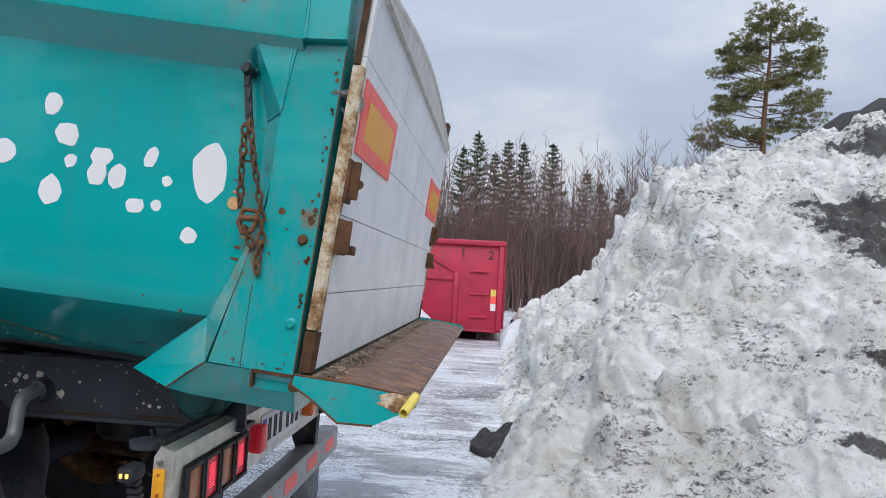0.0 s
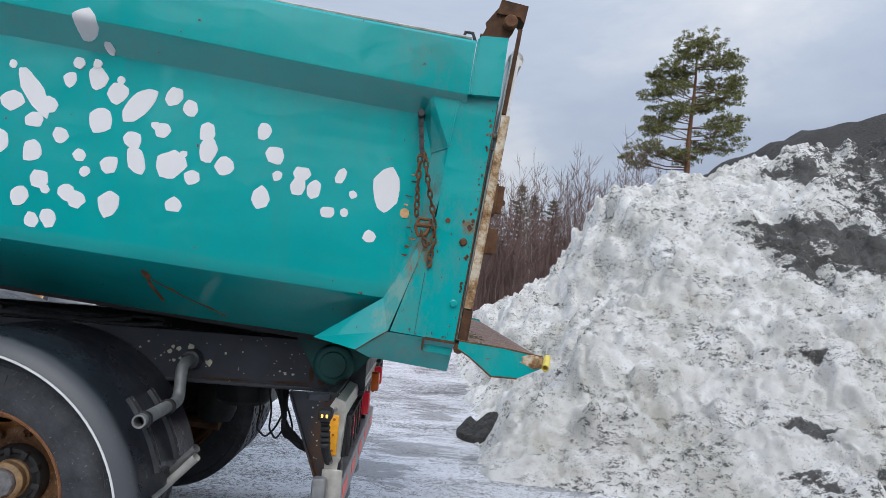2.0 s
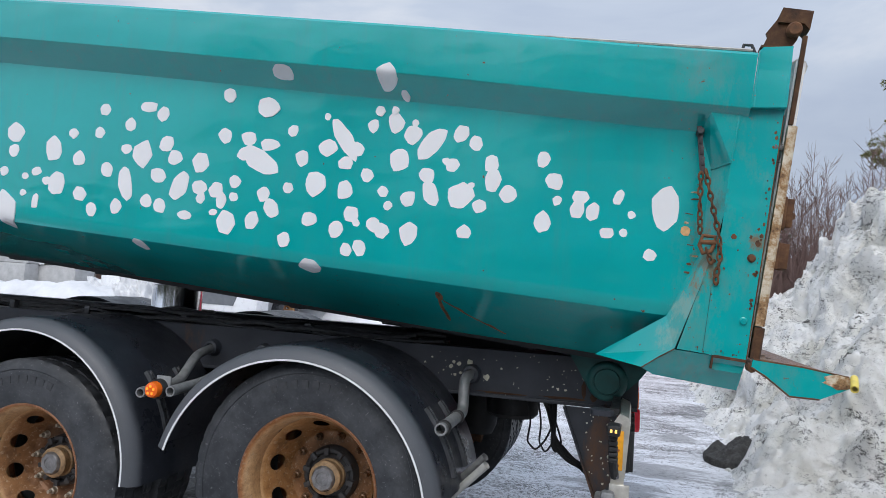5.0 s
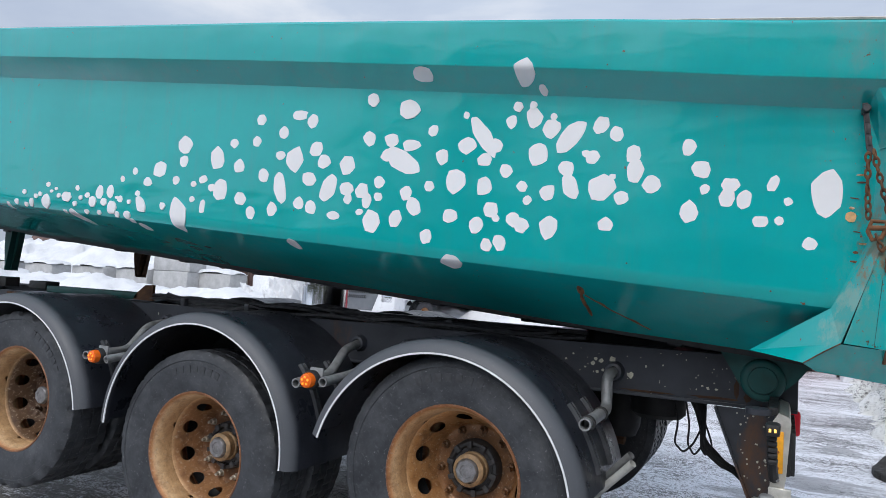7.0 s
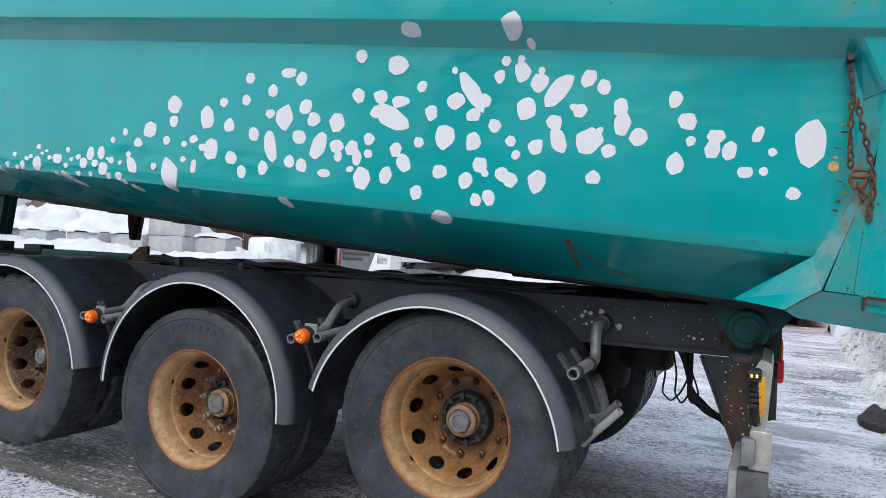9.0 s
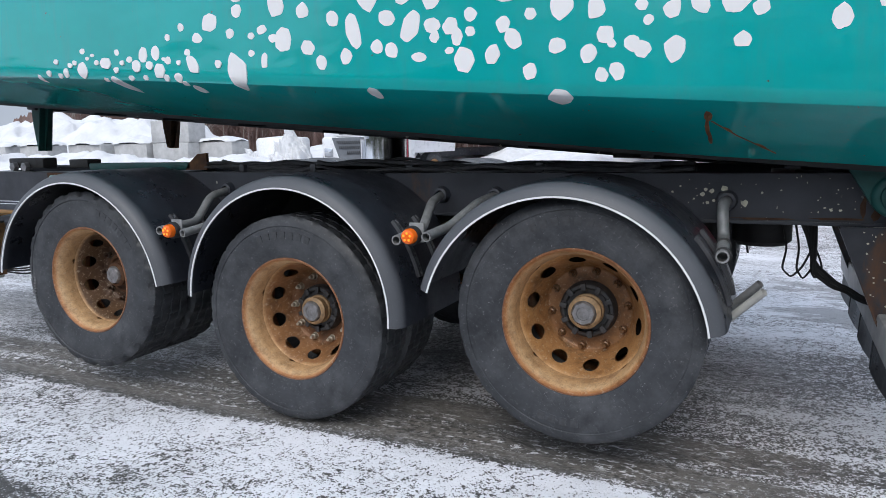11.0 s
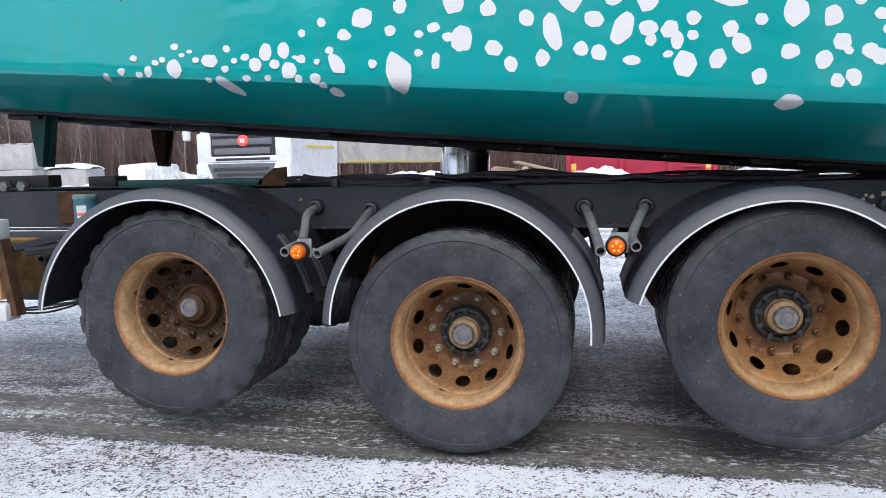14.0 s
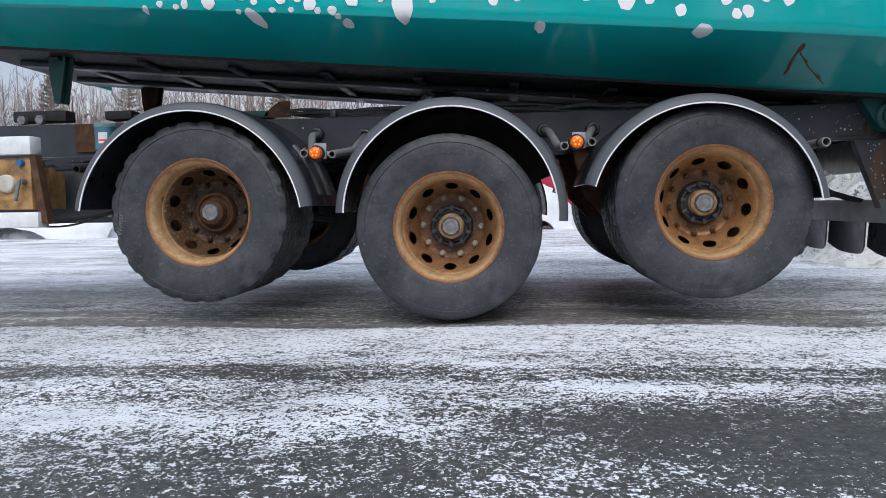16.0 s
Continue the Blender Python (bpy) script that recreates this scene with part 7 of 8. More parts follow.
def parked_lorry():
    """A white cab facing the yard with a white tank behind it."""
    L = thing("parked_lorry", "white parked lorry with a dark grille and pale tank", "lorry")
    at = Matrix.Translation((-8.47, 14.5, 0.02)) @ Matrix.Diagonal((1.18, 1.18, 1.03, 1))
    def add(name, mat, label="", r=0.04, parent=L, seg=3, *boxes):
        bm = bmesh.new()
        for b in boxes:
            soft_box(bm, *b, r, at, seg)
        return part(name, bm, mat, parent, label)
    bm = bmesh.new()
    loft(bm, [[(-1.22, y, 0.95), (1.22, y, 0.95), (1.25, y, 2.0), (1.22, y + d, 2.25), (1.08, y + d * 2.2, 3.05), (0.9, y + d * 2.6, 3.2), (-0.9, y + d * 2.6, 3.2), (-1.08, y + d * 2.2, 3.05), (-1.22, y + d, 2.25), (-1.25, y, 2.0)]
              for y, d in ((0.0, 0.08), (0.06, 0.05), (2.1, 0.0))], at)
    cab = part("cab", bm, WHITE_PAINT, L, "white painted cab")
    bm = bmesh.new()
    plate(bm, [(-1.10, 0.055, 2.30), (1.10, 0.055, 2.30), (1.00, 0.165, 3.02), (-1.00, 0.165, 3.02)], 0.02, at)
    part("windscreen", bm, GLASS_DARK, cab, "dark greenish windscreen")
    for s in (-1, 1):
        bm = bmesh.new()
        plate(bm, [(s * 1.235, 0.35, 2.2), (s * 1.235, 1.35, 2.2), (s * 1.13, 1.3, 2.85), (s * 1.13, 0.45, 2.85)], 0.02 * s, at)
        part("side_window", bm, GLASS_DARK, cab)
    add("grille", GRILLE, "dark slatted grille", 0.03, L, 2, (-0.86, 0.86, -0.045, 0.01, 1.60, 2.30))
    for k in range(3):
        add("grille_bar", SLATE, "", 0.012, L, 2, (-0.84 + 0.05 * (2 - k), 0.84 - 0.05 * (2 - k), -0.085, -0.04, 1.64 + k * 0.235, 1.80 + k * 0.235))
    add("grille_surround", WHITE_PAINT, "", 0.03, L, 2, (-0.95, 0.95, -0.06, 0.005, 1.44, 1.595))
    add("slot", GRILLE, "", 0.01, L, 2, (-0.72, 0.72, -0.07, -0.05, 1.48, 1.545))
    bm = bmesh.new()
    turned(bm, [(0, -0.11), (0.12, -0.11), (0.14, -0.10), (0.15, -0.04)], 32, at @ Matrix.Translation((0.05, 0, 1.98)))
    badge = part("round_badge", bm, RED_EDGE, L, "round red badge")
    for k in range(3):
        bm = bmesh.new()
        box(bm, 0.05 - 0.06 + k * 0.045, 0.05 - 0.03 + k * 0.045, -0.114, -0.1105, 1.93, 2.03, at)
        part("badge_bar", bm, WHITE_TRIM, badge)
    add("bumper", WHITE_PAINT, "white bumper", 0.06, L, 3, (-1.25, 1.25, -0.12, 0.35, 0.42, 1.42))
    bm = bmesh.new()
    plate(bm, [(-0.60, -0.122, 0.62), (0.60, -0.122, 0.62), (0.90, -0.122, 1.40), (-0.90, -0.122, 1.40)], 0.012, at)
    part("lower_grille", bm, SLATE, L, "grey tapering lower grille")
    for k, (z, wide) in enumerate(((1.26, 0.74), (1.12, 0.66), (0.98, 0.42))):
        add("air_intake", GRILLE, "dark mesh air intake", 0.012, L, 2, (-wide, wide, -0.150, -0.13, z - 0.045, z + 0.045))
        for n in range(int(wide * 2 / 0.06)):
            x = -wide + 0.03 + n * 0.06
            bm = bmesh.new()
            plate(bm, [(x, -0.153, z - 0.04), (x + 0.012, -0.153, z - 0.04), (x + 0.042, -0.153, z + 0.04), (x + 0.030, -0.153, z + 0.04)], 0.004, at)
            part("mesh_bar", bm, SLATE, L)
    for s in (-1, 1):
        add("headlamp", CHROME, "clear headlamp", 0.04, L, 2, (min(s * 0.86, s * 1.18), max(s * 0.86, s * 1.18), -0.135, -0.05, 0.86, 1.13))
        add("corner_fairing", WHITE_PAINT, "", 0.05, L, 3, (min(s * 0.84, s * 1.25), max(s * 0.84, s * 1.25), -0.05, 0.25, 1.36, 2.2))
        bm = bmesh.new()
        tube(bm, [(s * 1.2, 0.1, 2.5), (s * 1.42, -0.05, 2.42), (s * 1.45, -0.08, 2.35)], 0.02, 8, at)
        arm_ob = part("mirror_arm", bm, BLACK, L)
        bm = bmesh.new()
        soft_box(bm, s * 1.46 - 0.09, s * 1.46 + 0.09, -0.16, -0.04, 2.02, 2.36, 0.05, at, 3)
        part("mirror", bm, WHITE_PAINT, arm_ob, "white wing mirror")
        bm = bmesh.new()
        turned(bm, [(0.56, 0.0), (0.56, 0.4), (0.50, 0.4), (0.50, 0.0), (0.56, 0.0)], 20, at @ Matrix.Translation((s * 1.05 - 0.2, 0, 0)) @ Matrix.Translation((0, 1.3, 0.52)) @ Matrix.Rotation(radians(90), 4, "Z"), 0, math.pi)
        part("wheel_arch", bm, WHITE_PAINT, L)
        for y in (1.3, 5.2, 6.5):
            w = new("wheel")
            w.parent = L
            w.matrix_basis = Matrix.Translation((-8.47 + s * 1.2, 14.5 + y * 1.18, 0.505)) @ Matrix.Rotation(radians(90 * s), 4, "Z")
            for name in ("tyre", "rim"):
                o = new(name, meshes[name])
                o.parent = w
    bm = bmesh.new()
    box(bm, 1.236, 1.262, 0.6, 1.9, 1.78, 1.84, at)
    part("yellow_stripe", bm, YELLOW, L, "yellow stripe")
    add("frame", CHASSIS, "", 0.02, L, 2, (-0.45, 0.45, 2.1, 8.0, 0.75, 1.0))
    bm = bmesh.new()                                  # long pale hopper body with a sloping skirt
    loft(bm, [[(-1.2, y, 1.38), (1.2, y, 1.38), (1.22, y, 1.46), (1.10, y, 1.80), (1.12, y, t), (-1.12, y, t), (-1.10, y, 1.80), (-1.22, y, 1.46)] for y, t in ((2.5, 2.9), (2.55, 3.0), (9.6, 3.0), (10.2, 2.5))], at)
    tank = part("hopper", bm, make_plain("pale_tank", (0.52, 0.50, 0.45), 0.5, 0, 0.25, 1.5), L, "pale beige hopper body")
    bm = bmesh.new()
    loft(bm, [[(1.205, y, 1.40), (1.232, y, 1.40), (1.232, y, 1.452), (1.205, y, 1.452)] for y in (2.6, 9.9)], at)
    part("yellow_stripe", bm, YELLOW, tank, "yellow edge stripe")
    for y in (3.2, 5.1, 7.0, 8.9):
        bm = bmesh.new()
        soft_box(bm, 1.10, 1.17, y, y + 0.08, 1.82, 2.9, 0.01, at)
        part("rib", bm, bpy.data.materials["pale_tank"], tank)
    L.matrix_basis = Matrix.Translation((-8.47, 14.5, 0)) @ Matrix.Rotation(radians(-8), 4, "Z") @ Matrix.Translation((8.47, -14.5, 0))
    return L


def concrete_blocks():
    """Stacked casting blocks with studs, capped with snow."""
    base = thing("concrete_block", "grey cast concrete block with studs, snow lying on it", "concrete block", "stacked concrete blocks")
    bm = bmesh.new()
    soft_box(bm, -0.8, 0.8, -0.4, 0.4, 0, 0.715, 0.03)
    part("block", bm, CONCRETE, base)
    for k in range(4):
        bm = bmesh.new()
        soft_box(bm, -0.72 + k * 0.4, -0.48 + k * 0.4, -0.16, 0.16, 0.71, 0.78, 0.03)
        part("stud", bm, CONCRETE, base)
    rnd = random.Random(4)
    first = True
    spots_at = []
    for x, y, n in ((-24.6, 14.8, 2), (-22.6, 15.0, 2), (-20.3, 15.2, 2), (-19.0, 15.9, 2), (-17.95, 15.2, 2), (-16.15, 15.2, 3), (-14.7, 15.7, 2), (-26.4, 15.0, 2), (-28.2, 15.0, 2)):
        for k in range(n):
            m = Matrix.Translation((x + rnd.uniform(-0.06, 0.06), y + rnd.uniform(-0.05, 0.05), k * 0.72)) @ Matrix.Rotation(radians(rnd.uniform(-3, 3)), 4, "Z")
            if first:
                base.matrix_basis = m
                first = False
            else:
                copy_thing(base, m)
        spots_at.append((x, y, n * 0.72))
    return spots_at


def snow_lump(cx, cy, z, rx, ry, h, seed, name="snow_lump", label="soft snow lying on concrete", mat=CLEAN, n=26, rough=0.14):
    verts, faces = [], []
    for j in range(n + 1):
        for i in range(n + 1):
            a, b = 2 * i / n - 1, 2 * j / n - 1
            d = max(abs(a), abs(b)) ** 2 * 0.6 + (a * a + b * b) * 0.3
            k = max(0.0, 1 - d) ** 0.5
            p = Vector((cx + a * rx, cy + b * ry, seed))
            q = noise.fractal(p * (1.4 if rx < 1 else 0.75), 0.8, 2.0, 4)
            verts.append((p.x + 0.12 * q * rx * 0.3, p.y, z - 0.03 + h * k * (1 + rough * 2 * q)))
    for j in range(n):
        for i in range(n):
            a = j * (n + 1) + i
            faces.append((a, a + 1, a + n + 2, a + n + 1))
    return tagged(bar_mesh(name, verts, faces, mat, smooth=True), label, "snow")


red_container()
parked_lorry()
for i, (x, y, z) in enumerate(concrete_blocks()):
    if z < 2.0:
        snow_lump(x, y, z + 0.02, 0.82, 0.45, 0.17, i)
for i, (x, y, rx, ry, h) in enumerate(((-19.0, 12.6, 7.0, 1.6, 1.22), (-12.2, 13.0, 3.0, 1.1, 1.05), (-29, 13.4, 6.0, 2.4, 1.2), (-3.0, 17.6, 2.6, 1.6, 1.0), (-4.9, 19.5, 2.4, 1.6, 1.15),
                                        (-13.0, 21.0, 7.0, 3.0, 1.2), (-28.5, 21.0, 9.5, 3.0, 2.7), (7.0, 20.0, 3.0, 2.4, 1.3), (4.15, 14.5, 0.55, 0.8, 0.62), (4.6, 13.6, 0.6, 0.8, 0.85), (5.6, 17.5, 1.6, 1.5, 0.9), (0.65, 14.3, 1.45, 0.7, 1.25))):
    snow_lump(x, y, -0.02, rx, ry, h, 30 + i, "snow_bank", "bright white ploughed snow bank", CLEAN, 64, 0.10)


def clod_heap(cx, cy, rx, ry, h, seed):
    """Broken snow thrown up in a heap of rounded clods."""
    verts, faces, n = [], [], 90
    for j in range(n + 1):
        for i in range(n + 1):
            a, b = 2 * i / n - 1, 2 * j / n - 1
            d = math.hypot(a, b)
            z = h * max(0.0, 1 - d) ** 0.7
            p = Vector((a * rx, b * ry, z + seed))
            q = lumps(p * 1.6) * 0.9 * min(1.0, max(0.0, 1 - d) * 5)
            verts.append((cx + a * rx + 0.5 * q * a, cy + b * ry - 0.8 * q, z + q - (0.1 if d > 0.98 else 0.0)))
    for j in range(n):
        for i in range(n):
            a = j * (n + 1) + i
            faces.append((a, a + 1, a + n + 2, a + n + 1))
    return tagged(bar_mesh("snow_bank", verts, faces, CLEAN, smooth=True), "broken clods of white snow heaped beside the lorry", "snow")


clod_heap(-10.05, 13.3, 0.95, 0.9, 1.75, 3.0)
clod_heap(-11.3, 13.1, 1.2, 0.9, 1.15, 8.0)
bm = bmesh.new()
turned(bm, [(0, 0), (0.80, 0), (0.80, 1.42), (0.74, 1.50), (0, 1.56)], 32, Matrix.Translation((-11.65, 15.0, 0)) @ Matrix.Rotation(radians(90), 4, "X"))
tagged(part("concrete_ring", bm, WHITE_TRIM), "pale upright concrete pipe section capped with snow", "concrete ring")
for k in range(5):
    bm = bmesh.new()
    soft_box(bm, -1.2, 1.2, -0.08, 0.08, -0.03, 0.03, 0.01, Matrix.Translation((-1.9 + 0.25 * k, 16.4 - 0.1 * k, 1.02 + 0.05 * k)) @ Matrix.Rotation(radians(20 + 25 * k), 4, "Z") @ Matrix.Rotation(radians(14 - 5 * k), 4, "Y"))
    tagged(part("plank", bm, make_plain("old_wood", (0.36, 0.29, 0.2), 0.8) if k == 0 else bpy.data.materials["old_wood"]), "weathered plank sticking out of the snow bank", "plank", "loose planks")

# ---------------------------------------------------------------- trees


class Twigs:
    """Gathers thin three-sided tapered shoots into one mesh."""

    def __init__(self):
        self.v, self.f = [], []

    def shoot(self, pts, r0, r1):
        n, base = len(pts), len(self.v)
        for i, p in enumerate(pts):
            d = (pts[min(i + 1, n - 1)] - pts[max(i - 1, 0)]).normalized()
            s = d.orthogonal().normalized()
            u = d.cross(s)
            r = r0 + (r1 - r0) * i / (n - 1)
            for k in range(3):
                a = 2.0944 * k
                self.v.append(p + (s * math.cos(a) + u * math.sin(a)) * r)
        for i in range(n - 1):
            for k in range(3):
                a, b = base + 3 * i + k, base + 3 * i + (k + 1) % 3
                self.f.append((a, b, b + 3, a + 3))


def sapling(tw, x, y, h, rnd, branches):
    lean = Vector((rnd.gauss(0, 0.04), rnd.gauss(0, 0.04), 1))
    pts = [Vector((x, y, -0.2)) + lean * (h * k / 4) + Vector((rnd.gauss(0, 0.05), rnd.gauss(0, 0.05), 0)) * k for k in range(5)]
    tw.shoot(pts, 0.011 + h * 0.0032, 0.006)
    for b in range(branches):
        t = rnd.uniform(0.22, 0.98)
        i = min(3, int(t * 4))
        p = pts[i].lerp(pts[i + 1], t * 4 - i)
        a = rnd.uniform(0, 6.283)
        ln = h * rnd.uniform(0.10, 0.24) * (1.15 - t * 0.7)
        d = Vector((math.cos(a), math.sin(a), rnd.uniform(0.7, 1.6))).normalized()
        q = p + d * ln * 0.55
        e = q + (d + Vector((rnd.gauss(0, 0.2), rnd.gauss(0, 0.2), 0.35))).normalized() * ln * 0.5
        tw.shoot([p, q, e], 0.011, 0.005)
        for _ in range(2):
            s = p.lerp(q, rnd.uniform(0.3, 1))
            tw.shoot([s, s + (d + Vector((rnd.gauss(0, 0.6), rnd.gauss(0, 0.6), 0.3))).normalized() * ln * rnd.uniform(0.3, 0.6)], 0.009, 0.004)


def woods():
    rnd = random.Random(11)
    thin, pale = Twigs(), Twigs()
    for i in range(1900):
        x = rnd.uniform(-52, 24)
        y = 33 + abs(rnd.gauss(0, 5.5)) + 0.06 * abs(x)
        if -36 < x < -9 and rnd.random() < 0.3:
            y -= 4
        h = rnd.uniform(4.2, 7.2) * (1.35 if x < -10 else 1.2)
        sapling(pale if rnd.random() < (0.30 if x < -4 else 0.06) else thin, x, y, h, rnd, 12)
    for i in range(3600):
        x = rnd.uniform(-46, 22)
        sapling(thin, x, 31.5 + abs(rnd.gauss(0, 4)) + 0.06 * abs(x), rnd.uniform(2.8, 6.0), rnd, 8)
    for i in range(26):
        sapling(thin, rnd.uniform(11.5, 17), rnd.uniform(35, 41), rnd.uniform(8.0, 11.8), rnd, 22)
    for i in range(40):
        sapling(thin, rnd.uniform(2, 12), rnd.uniform(36, 44), rnd.uniform(7.5, 10.0), rnd, 18)
    for i in range(150):
        x, h = rnd.uniform(-60, 2), rnd.uniform(8, 11)
        p = Vector((x, rnd.uniform(42, 56), 0))
        pale.shoot([p, p + Vector((rnd.gauss(0, 0.2), 0, h * 0.5)), p + Vector((rnd.gauss(0, 0.3), 0, h))], 0.12, 0.03)
        sapling(thin, p.x, p.y, h, rnd, 16)
    tagged(bar_mesh("bare_thicket", thin.v, thin.f, TWIG), "dense brown leafless birch and willow thicket", "thicket", kind="stuff")
    tagged(bar_mesh("pale_trunks", pale.v, pale.f, PALE_BARK), "thin pale trunks at the wood's edge", "thicket", kind="stuff")


def needles(v, f, c, r, count, length, rnd, flat=0.7):
    """A tuft: many small blades pointing outwards."""
    for _ in range(count):
        d = Vector((rnd.gauss(0, 1), rnd.gauss(0, 1), rnd.gauss(0, flat) + 0.25)).normalized()
        p = c + Vector((d.x * r, d.y * r, d.z * r * flat)) * rnd.uniform(0.25, 1)
        s = d.orthogonal().normalized()
        s = (Matrix.Rotation(rnd.uniform(0, 6.28), 3, d) @ s) * length * 0.17
        k = len(v)
        v += [p - s, p + s, p + d * length]
        f.append((k, k + 1, k + 2))


# foliage masses of the pine: out to the side, below the top, half width, half height
PINE_MASSES = ((0.1, 0.4, 1.54, 0.56), (-0.6, 1.1, 0.84, 0.49), (1.1, 1.6, 1.26, 0.49), (2.4, 1.6, 0.7, 0.56), (-1.7, 2.0, 1.26, 0.53), (-2.5, 2.6, 0.63, 0.35), (-1.0, 2.5, 0.84, 0.39), (1.6, 2.8, 1.26, 0.39),
               (2.6, 3.1, 0.63, 0.39), (2.3, 3.9, 0.98, 0.35), (1.0, 4.0, 0.98, 0.34), (-1.8, 3.5, 1.33, 0.35), (-2.8, 4.0, 0.84, 0.31), (0.9, 4.6, 0.98, 0.28), (-1.7, 4.9, 1.19, 0.35), (-2.4, 5.6, 0.84, 0.42),
               (-1.5, 5.4, 0.7, 0.31), (-2.6, 6.3, 0.77, 0.35), (2.4, 5.4, 1.12, 0.35), (2.1, 6.1, 1.54, 0.45), (2.0, 6.9, 1.54, 0.45), (-3.1, 7.5, 0.98, 0.39), (-3.4, 8.1, 0.84, 0.35), (-1.3, 7.7, 0.77, 0.34), (0.2, 7.8, 0.84, 0.42))


def tall_pine(x0, y0, height):
    tree = thing("pine_tree", "tall Scots pine with an open clumpy olive-green crown", "pine tree")
    rnd = random.Random(17)
    lean = lambda z: Vector((x0 + 0.030 * (z - 10.6), y0, z))  # noqa: E731
    bm = bmesh.new()
    zs = [height * k / 14 for k in range(15)]
    tube(bm, [lean(z) + Vector((0.05 * math.sin(z * 0.9), 0, 0)) for z in zs], 0.2, 10, radii=[0.34 * (1 - 0.93 * z / height) + 0.012 for z in zs])
    part("trunk", bm, BARK, tree)
    bm, v, f = bmesh.new(), [], []
    for dx, drop, rx, rz in PINE_MASSES:
        for side in (0, 1):
            depth = rnd.choice((-1, 1)) * rnd.uniform(0.7, 1.9) if side else 0.0
            c = lean(height - drop) + Vector((dx * (0.8 if side else 1.0), depth, 0.0))
            base = lean(min(height - 0.3, c.z - rnd.uniform(0.0, 0.4) - 0.10 * abs(dx)))
            way = c - base
            pts = [base, base + way * 0.4 + Vector((0, 0, -0.05 * way.length)), base + way * 0.75 + Vector((rnd.gauss(0, 0.08), 0, -0.03 * way.length)), c]
            thick = 0.012 + 0.012 * way.length
            tube(bm, pts, 0.03, 5, radii=[thick, thick * 0.75, thick * 0.5, 0.008])
            for _ in range(int(10 + 26 * rx * rz)):
                a, q = rnd.uniform(0, 6.283), math.sqrt(rnd.random())
                p = c + Vector((math.cos(a) * q * rx, rnd.gauss(0, 0.4) * rx, math.sin(a) * q * rz))
                tube(bm, [pts[1].lerp(c, rnd.random()), p], 0.006, 3)
                needles(v, f, p, rnd.uniform(0.12, 0.25), 46, 0.16, rnd, 0.7)
    for k in range(9):                                # bare dead limbs under the crown
        z, a, ln = height * rnd.uniform(0.62, 0.80), rnd.choice((0, math.pi)) + rnd.gauss(0, 0.5), rnd.uniform(0.9, 2.2)
        tube(bm, [lean(z), lean(z) + Vector((math.cos(a) * ln * 0.5, math.sin(a) * ln * 0.5, 0.16)), lean(z) + Vector((math.cos(a) * ln, math.sin(a) * ln, rnd.uniform(-0.1, 0.1)))], 0.02, 4, radii=[0.035, 0.022, 0.008])
    tagged(part("branches", bm, BARK, tree), kind="stuff")
    bar_mesh("crown", v, f, NEEDLE, tree, "olive-green needle clumps")
    return tree


def spruce(x0, y0, height, seed):
    tree = thing("spruce_tree", "dark narrow spruce standing in the thicket", "spruce tree", "spruces at the wood's edge")
    rnd = random.Random(seed)
    bm = bmesh.new()
    tube(bm, [(x0, y0, 0), (x0, y0, height * 0.6), (x0, y0, height)], 0.1, 6, radii=[0.13, 0.07, 0.01])
    part("trunk", bm, BARK, tree)
    v, f = [], []
    z = height * 0.12
    while z < height - 0.25:
        t = z / height
        r = min(2.2, 0.33 * (height - z) ** 0.92) + 0.04
        for k in range(7):
            a = rnd.uniform(0, 6.283)
            ln = r * rnd.uniform(0.5, 1.15)
            d = Vector((math.cos(a), math.sin(a), -0.22 + 0.75 * t * t))
            n = max(2, int(ln * 7))
            for s in range(n):
                q = (s + 1) / n
                needles(v, f, Vector((x0, y0, z)) + d * ln * q + Vector((0, 0, 0.12 * ln * q * q)), 0.09 + 0.08 * (1 - t) * (1.2 - q), 9, 0.19, rnd, 0.5)
        z += 0.26 + 0.24 * (1 - t)
    for s in range(5):
        needles(v, f, Vector((x0, y0, height - 0.06 * s)), 0.03, 8, 0.12, rnd, 1.2)
    bar_mesh("crown", v, f, SPRUCE, tree, "dark green needles")
    return tree


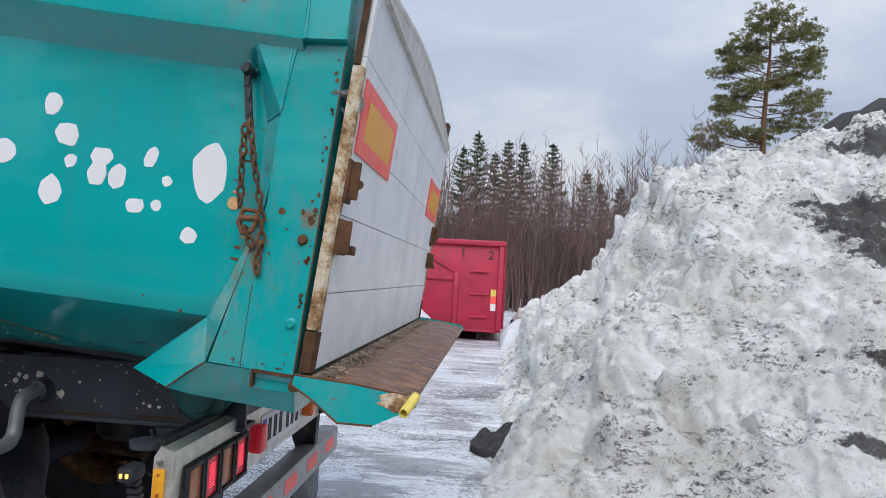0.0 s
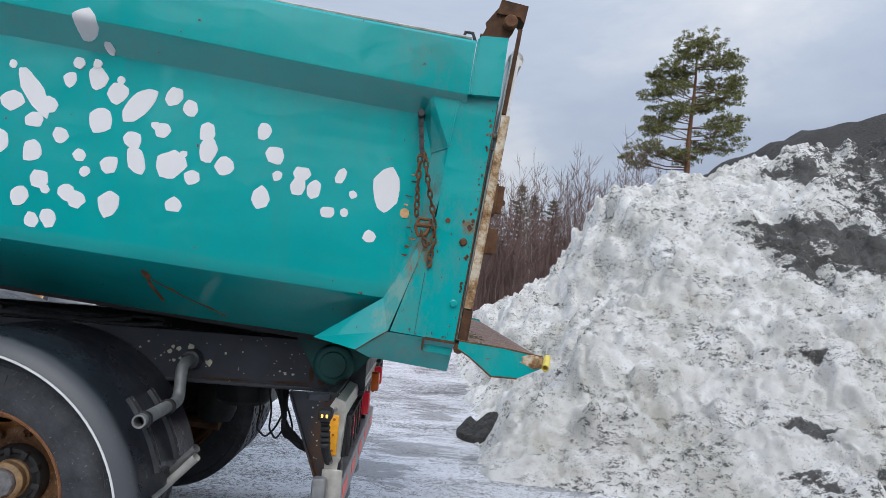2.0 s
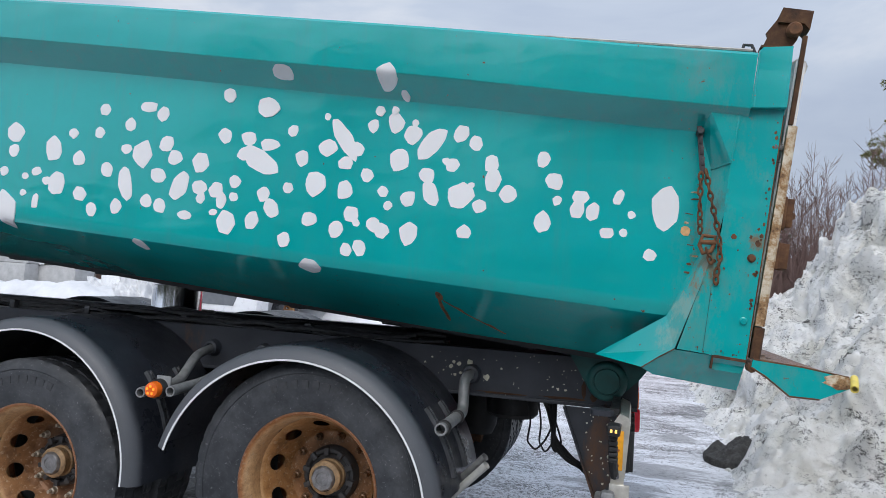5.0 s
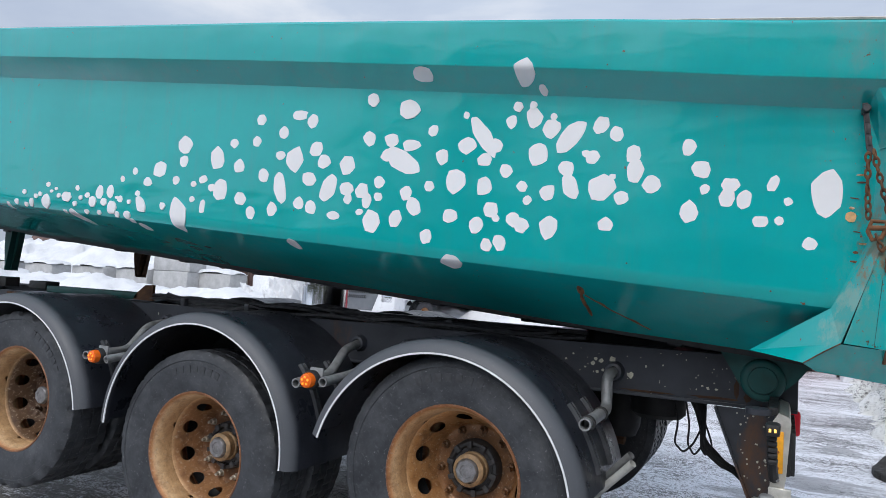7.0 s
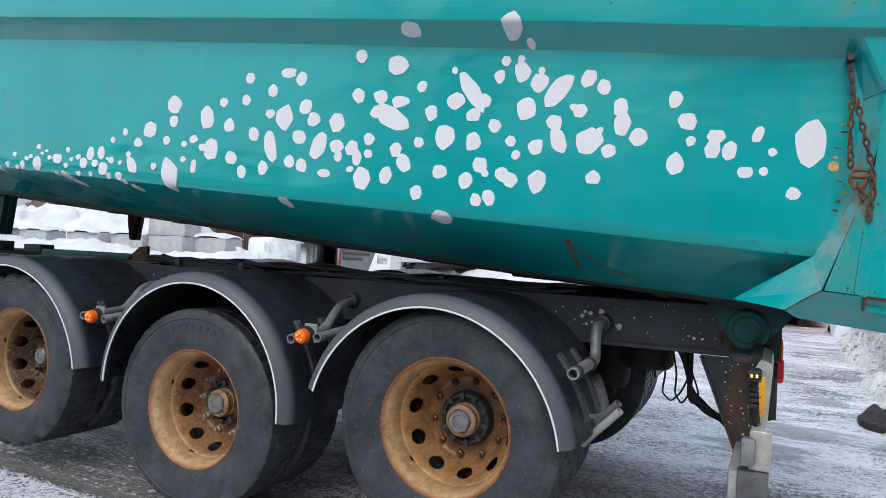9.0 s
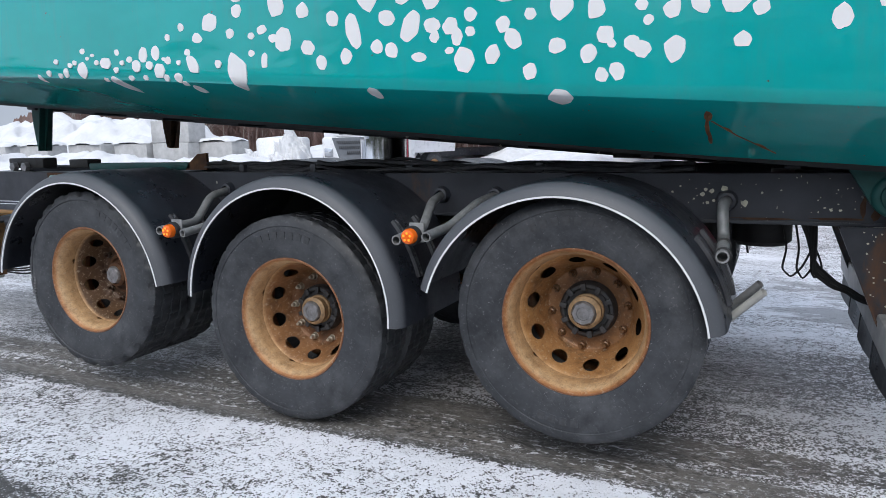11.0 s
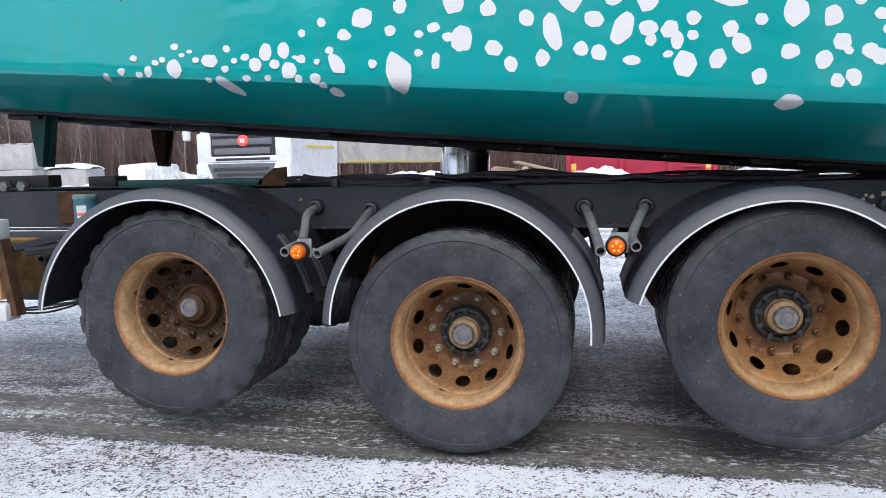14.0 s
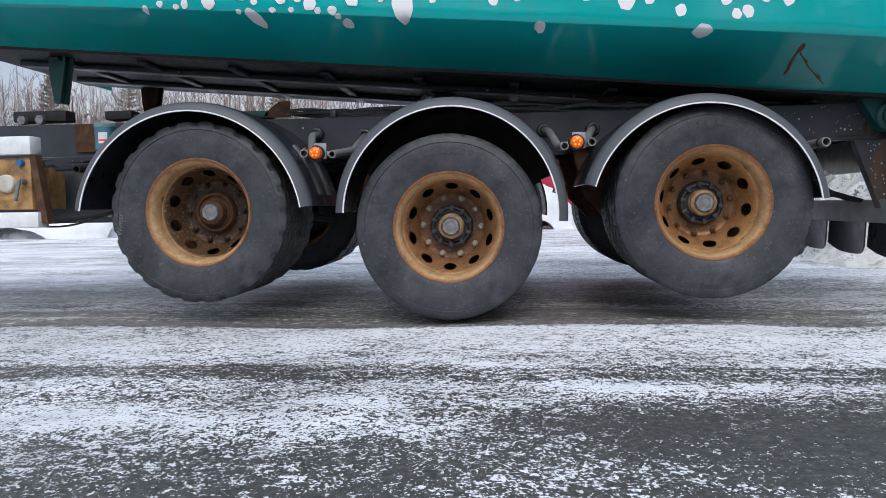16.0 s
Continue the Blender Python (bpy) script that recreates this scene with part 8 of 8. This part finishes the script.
def far_wood():
    """The wood's depth behind the thicket: a long uneven brown bank of crowns, too far to shift."""
    verts, faces, n = [], [], 700
    rnd = random.Random(4)
    for i in range(n):
        x = -95 + 150 * i / (n - 1)
        h = 5.6 + 0.6 * noise.noise((x * 0.13, 0, 0)) + 0.9 * abs(noise.noise((x * 0.9, 3, 0))) + rnd.uniform(0, 0.7)
        for k, (y, f) in enumerate(((0, 0), (0.1, 0.35), (0.7, 0.7), (1.6, 1.0), (3.5, 0.0))):
            verts.append((x, 57 + 0.05 * abs(x) + y + 0.35 * noise.noise((x * 1.7, k * 3, 0)), h * f))
    for i in range(n - 1):
        for k in range(4):
            a = i * 5 + k
            faces.append((a, a + 5, a + 6, a + 1))
    tagged(bar_mesh("backdrop", verts, faces, TWIG_FAR, smooth=False), "brown leafless wood closing the view", "backdrop", kind="structure")


def mirrored_wood():
    """Dark conifers added unseen on the yard's near side, for glossy paint to mirror."""
    rnd = random.Random(9)
    v, f = [], []
    for i in range(170):
        near = i < 90
        x, y, h = (rnd.uniform(-12.5, 45), -20 - abs(rnd.gauss(0, 2.5)), rnd.uniform(9.0, 12.0)) if near else (rnd.uniform(-75, -14), -27 - abs(rnd.gauss(0, 4)), rnd.uniform(3.4, 5.8))
        for s in range(260):
            z = h * (1 - math.sqrt(rnd.random())) + 0.15
            r = 0.28 * (h - z) * rnd.uniform(0.4, 1.0)
            a = rnd.uniform(0, 6.283)
            c = Vector((x + r * math.cos(a), y + r * math.sin(a), z))
            d = Vector((math.cos(a), math.sin(a), -0.35))
            t = Vector((-math.sin(a), math.cos(a), 0)) * 0.22
            k = len(v)
            v += [c - t, c + t, c + d * 0.6 + t * 0.3, c + d * 0.6 - t * 0.3]
            f.append((k, k + 1, k + 2, k + 3))
    tagged(bar_mesh("unseen_conifers", v, f, SPRUCE), "dark conifer wood on the near side of the yard", "wood", kind="stuff")


TWIG_FAR = make_plain("far_twigs", (0.13, 0.085, 0.075), 0.95, 0, 0.4, 3.0, 0.3)
far_wood()
mirrored_wood()
woods()
tall_pine(19.1, 42.0, 18.75)
for i, (x, y, h) in enumerate(((1.76, 47, 11.7), (3.0, 47, 10.2), (3.86, 47, 11.1), (4.92, 47, 11.0), (6.93, 47, 11.0), (9.31, 47, 9.3), (10.4, 48, 8.6), (11.6, 47, 8.3), (0.6, 50, 11.2), (-2.0, 50, 11.5), (-30, 52, 12), (-38, 54, 13), (-18, 54, 12))):
    spruce(x, y, h, 60 + i)
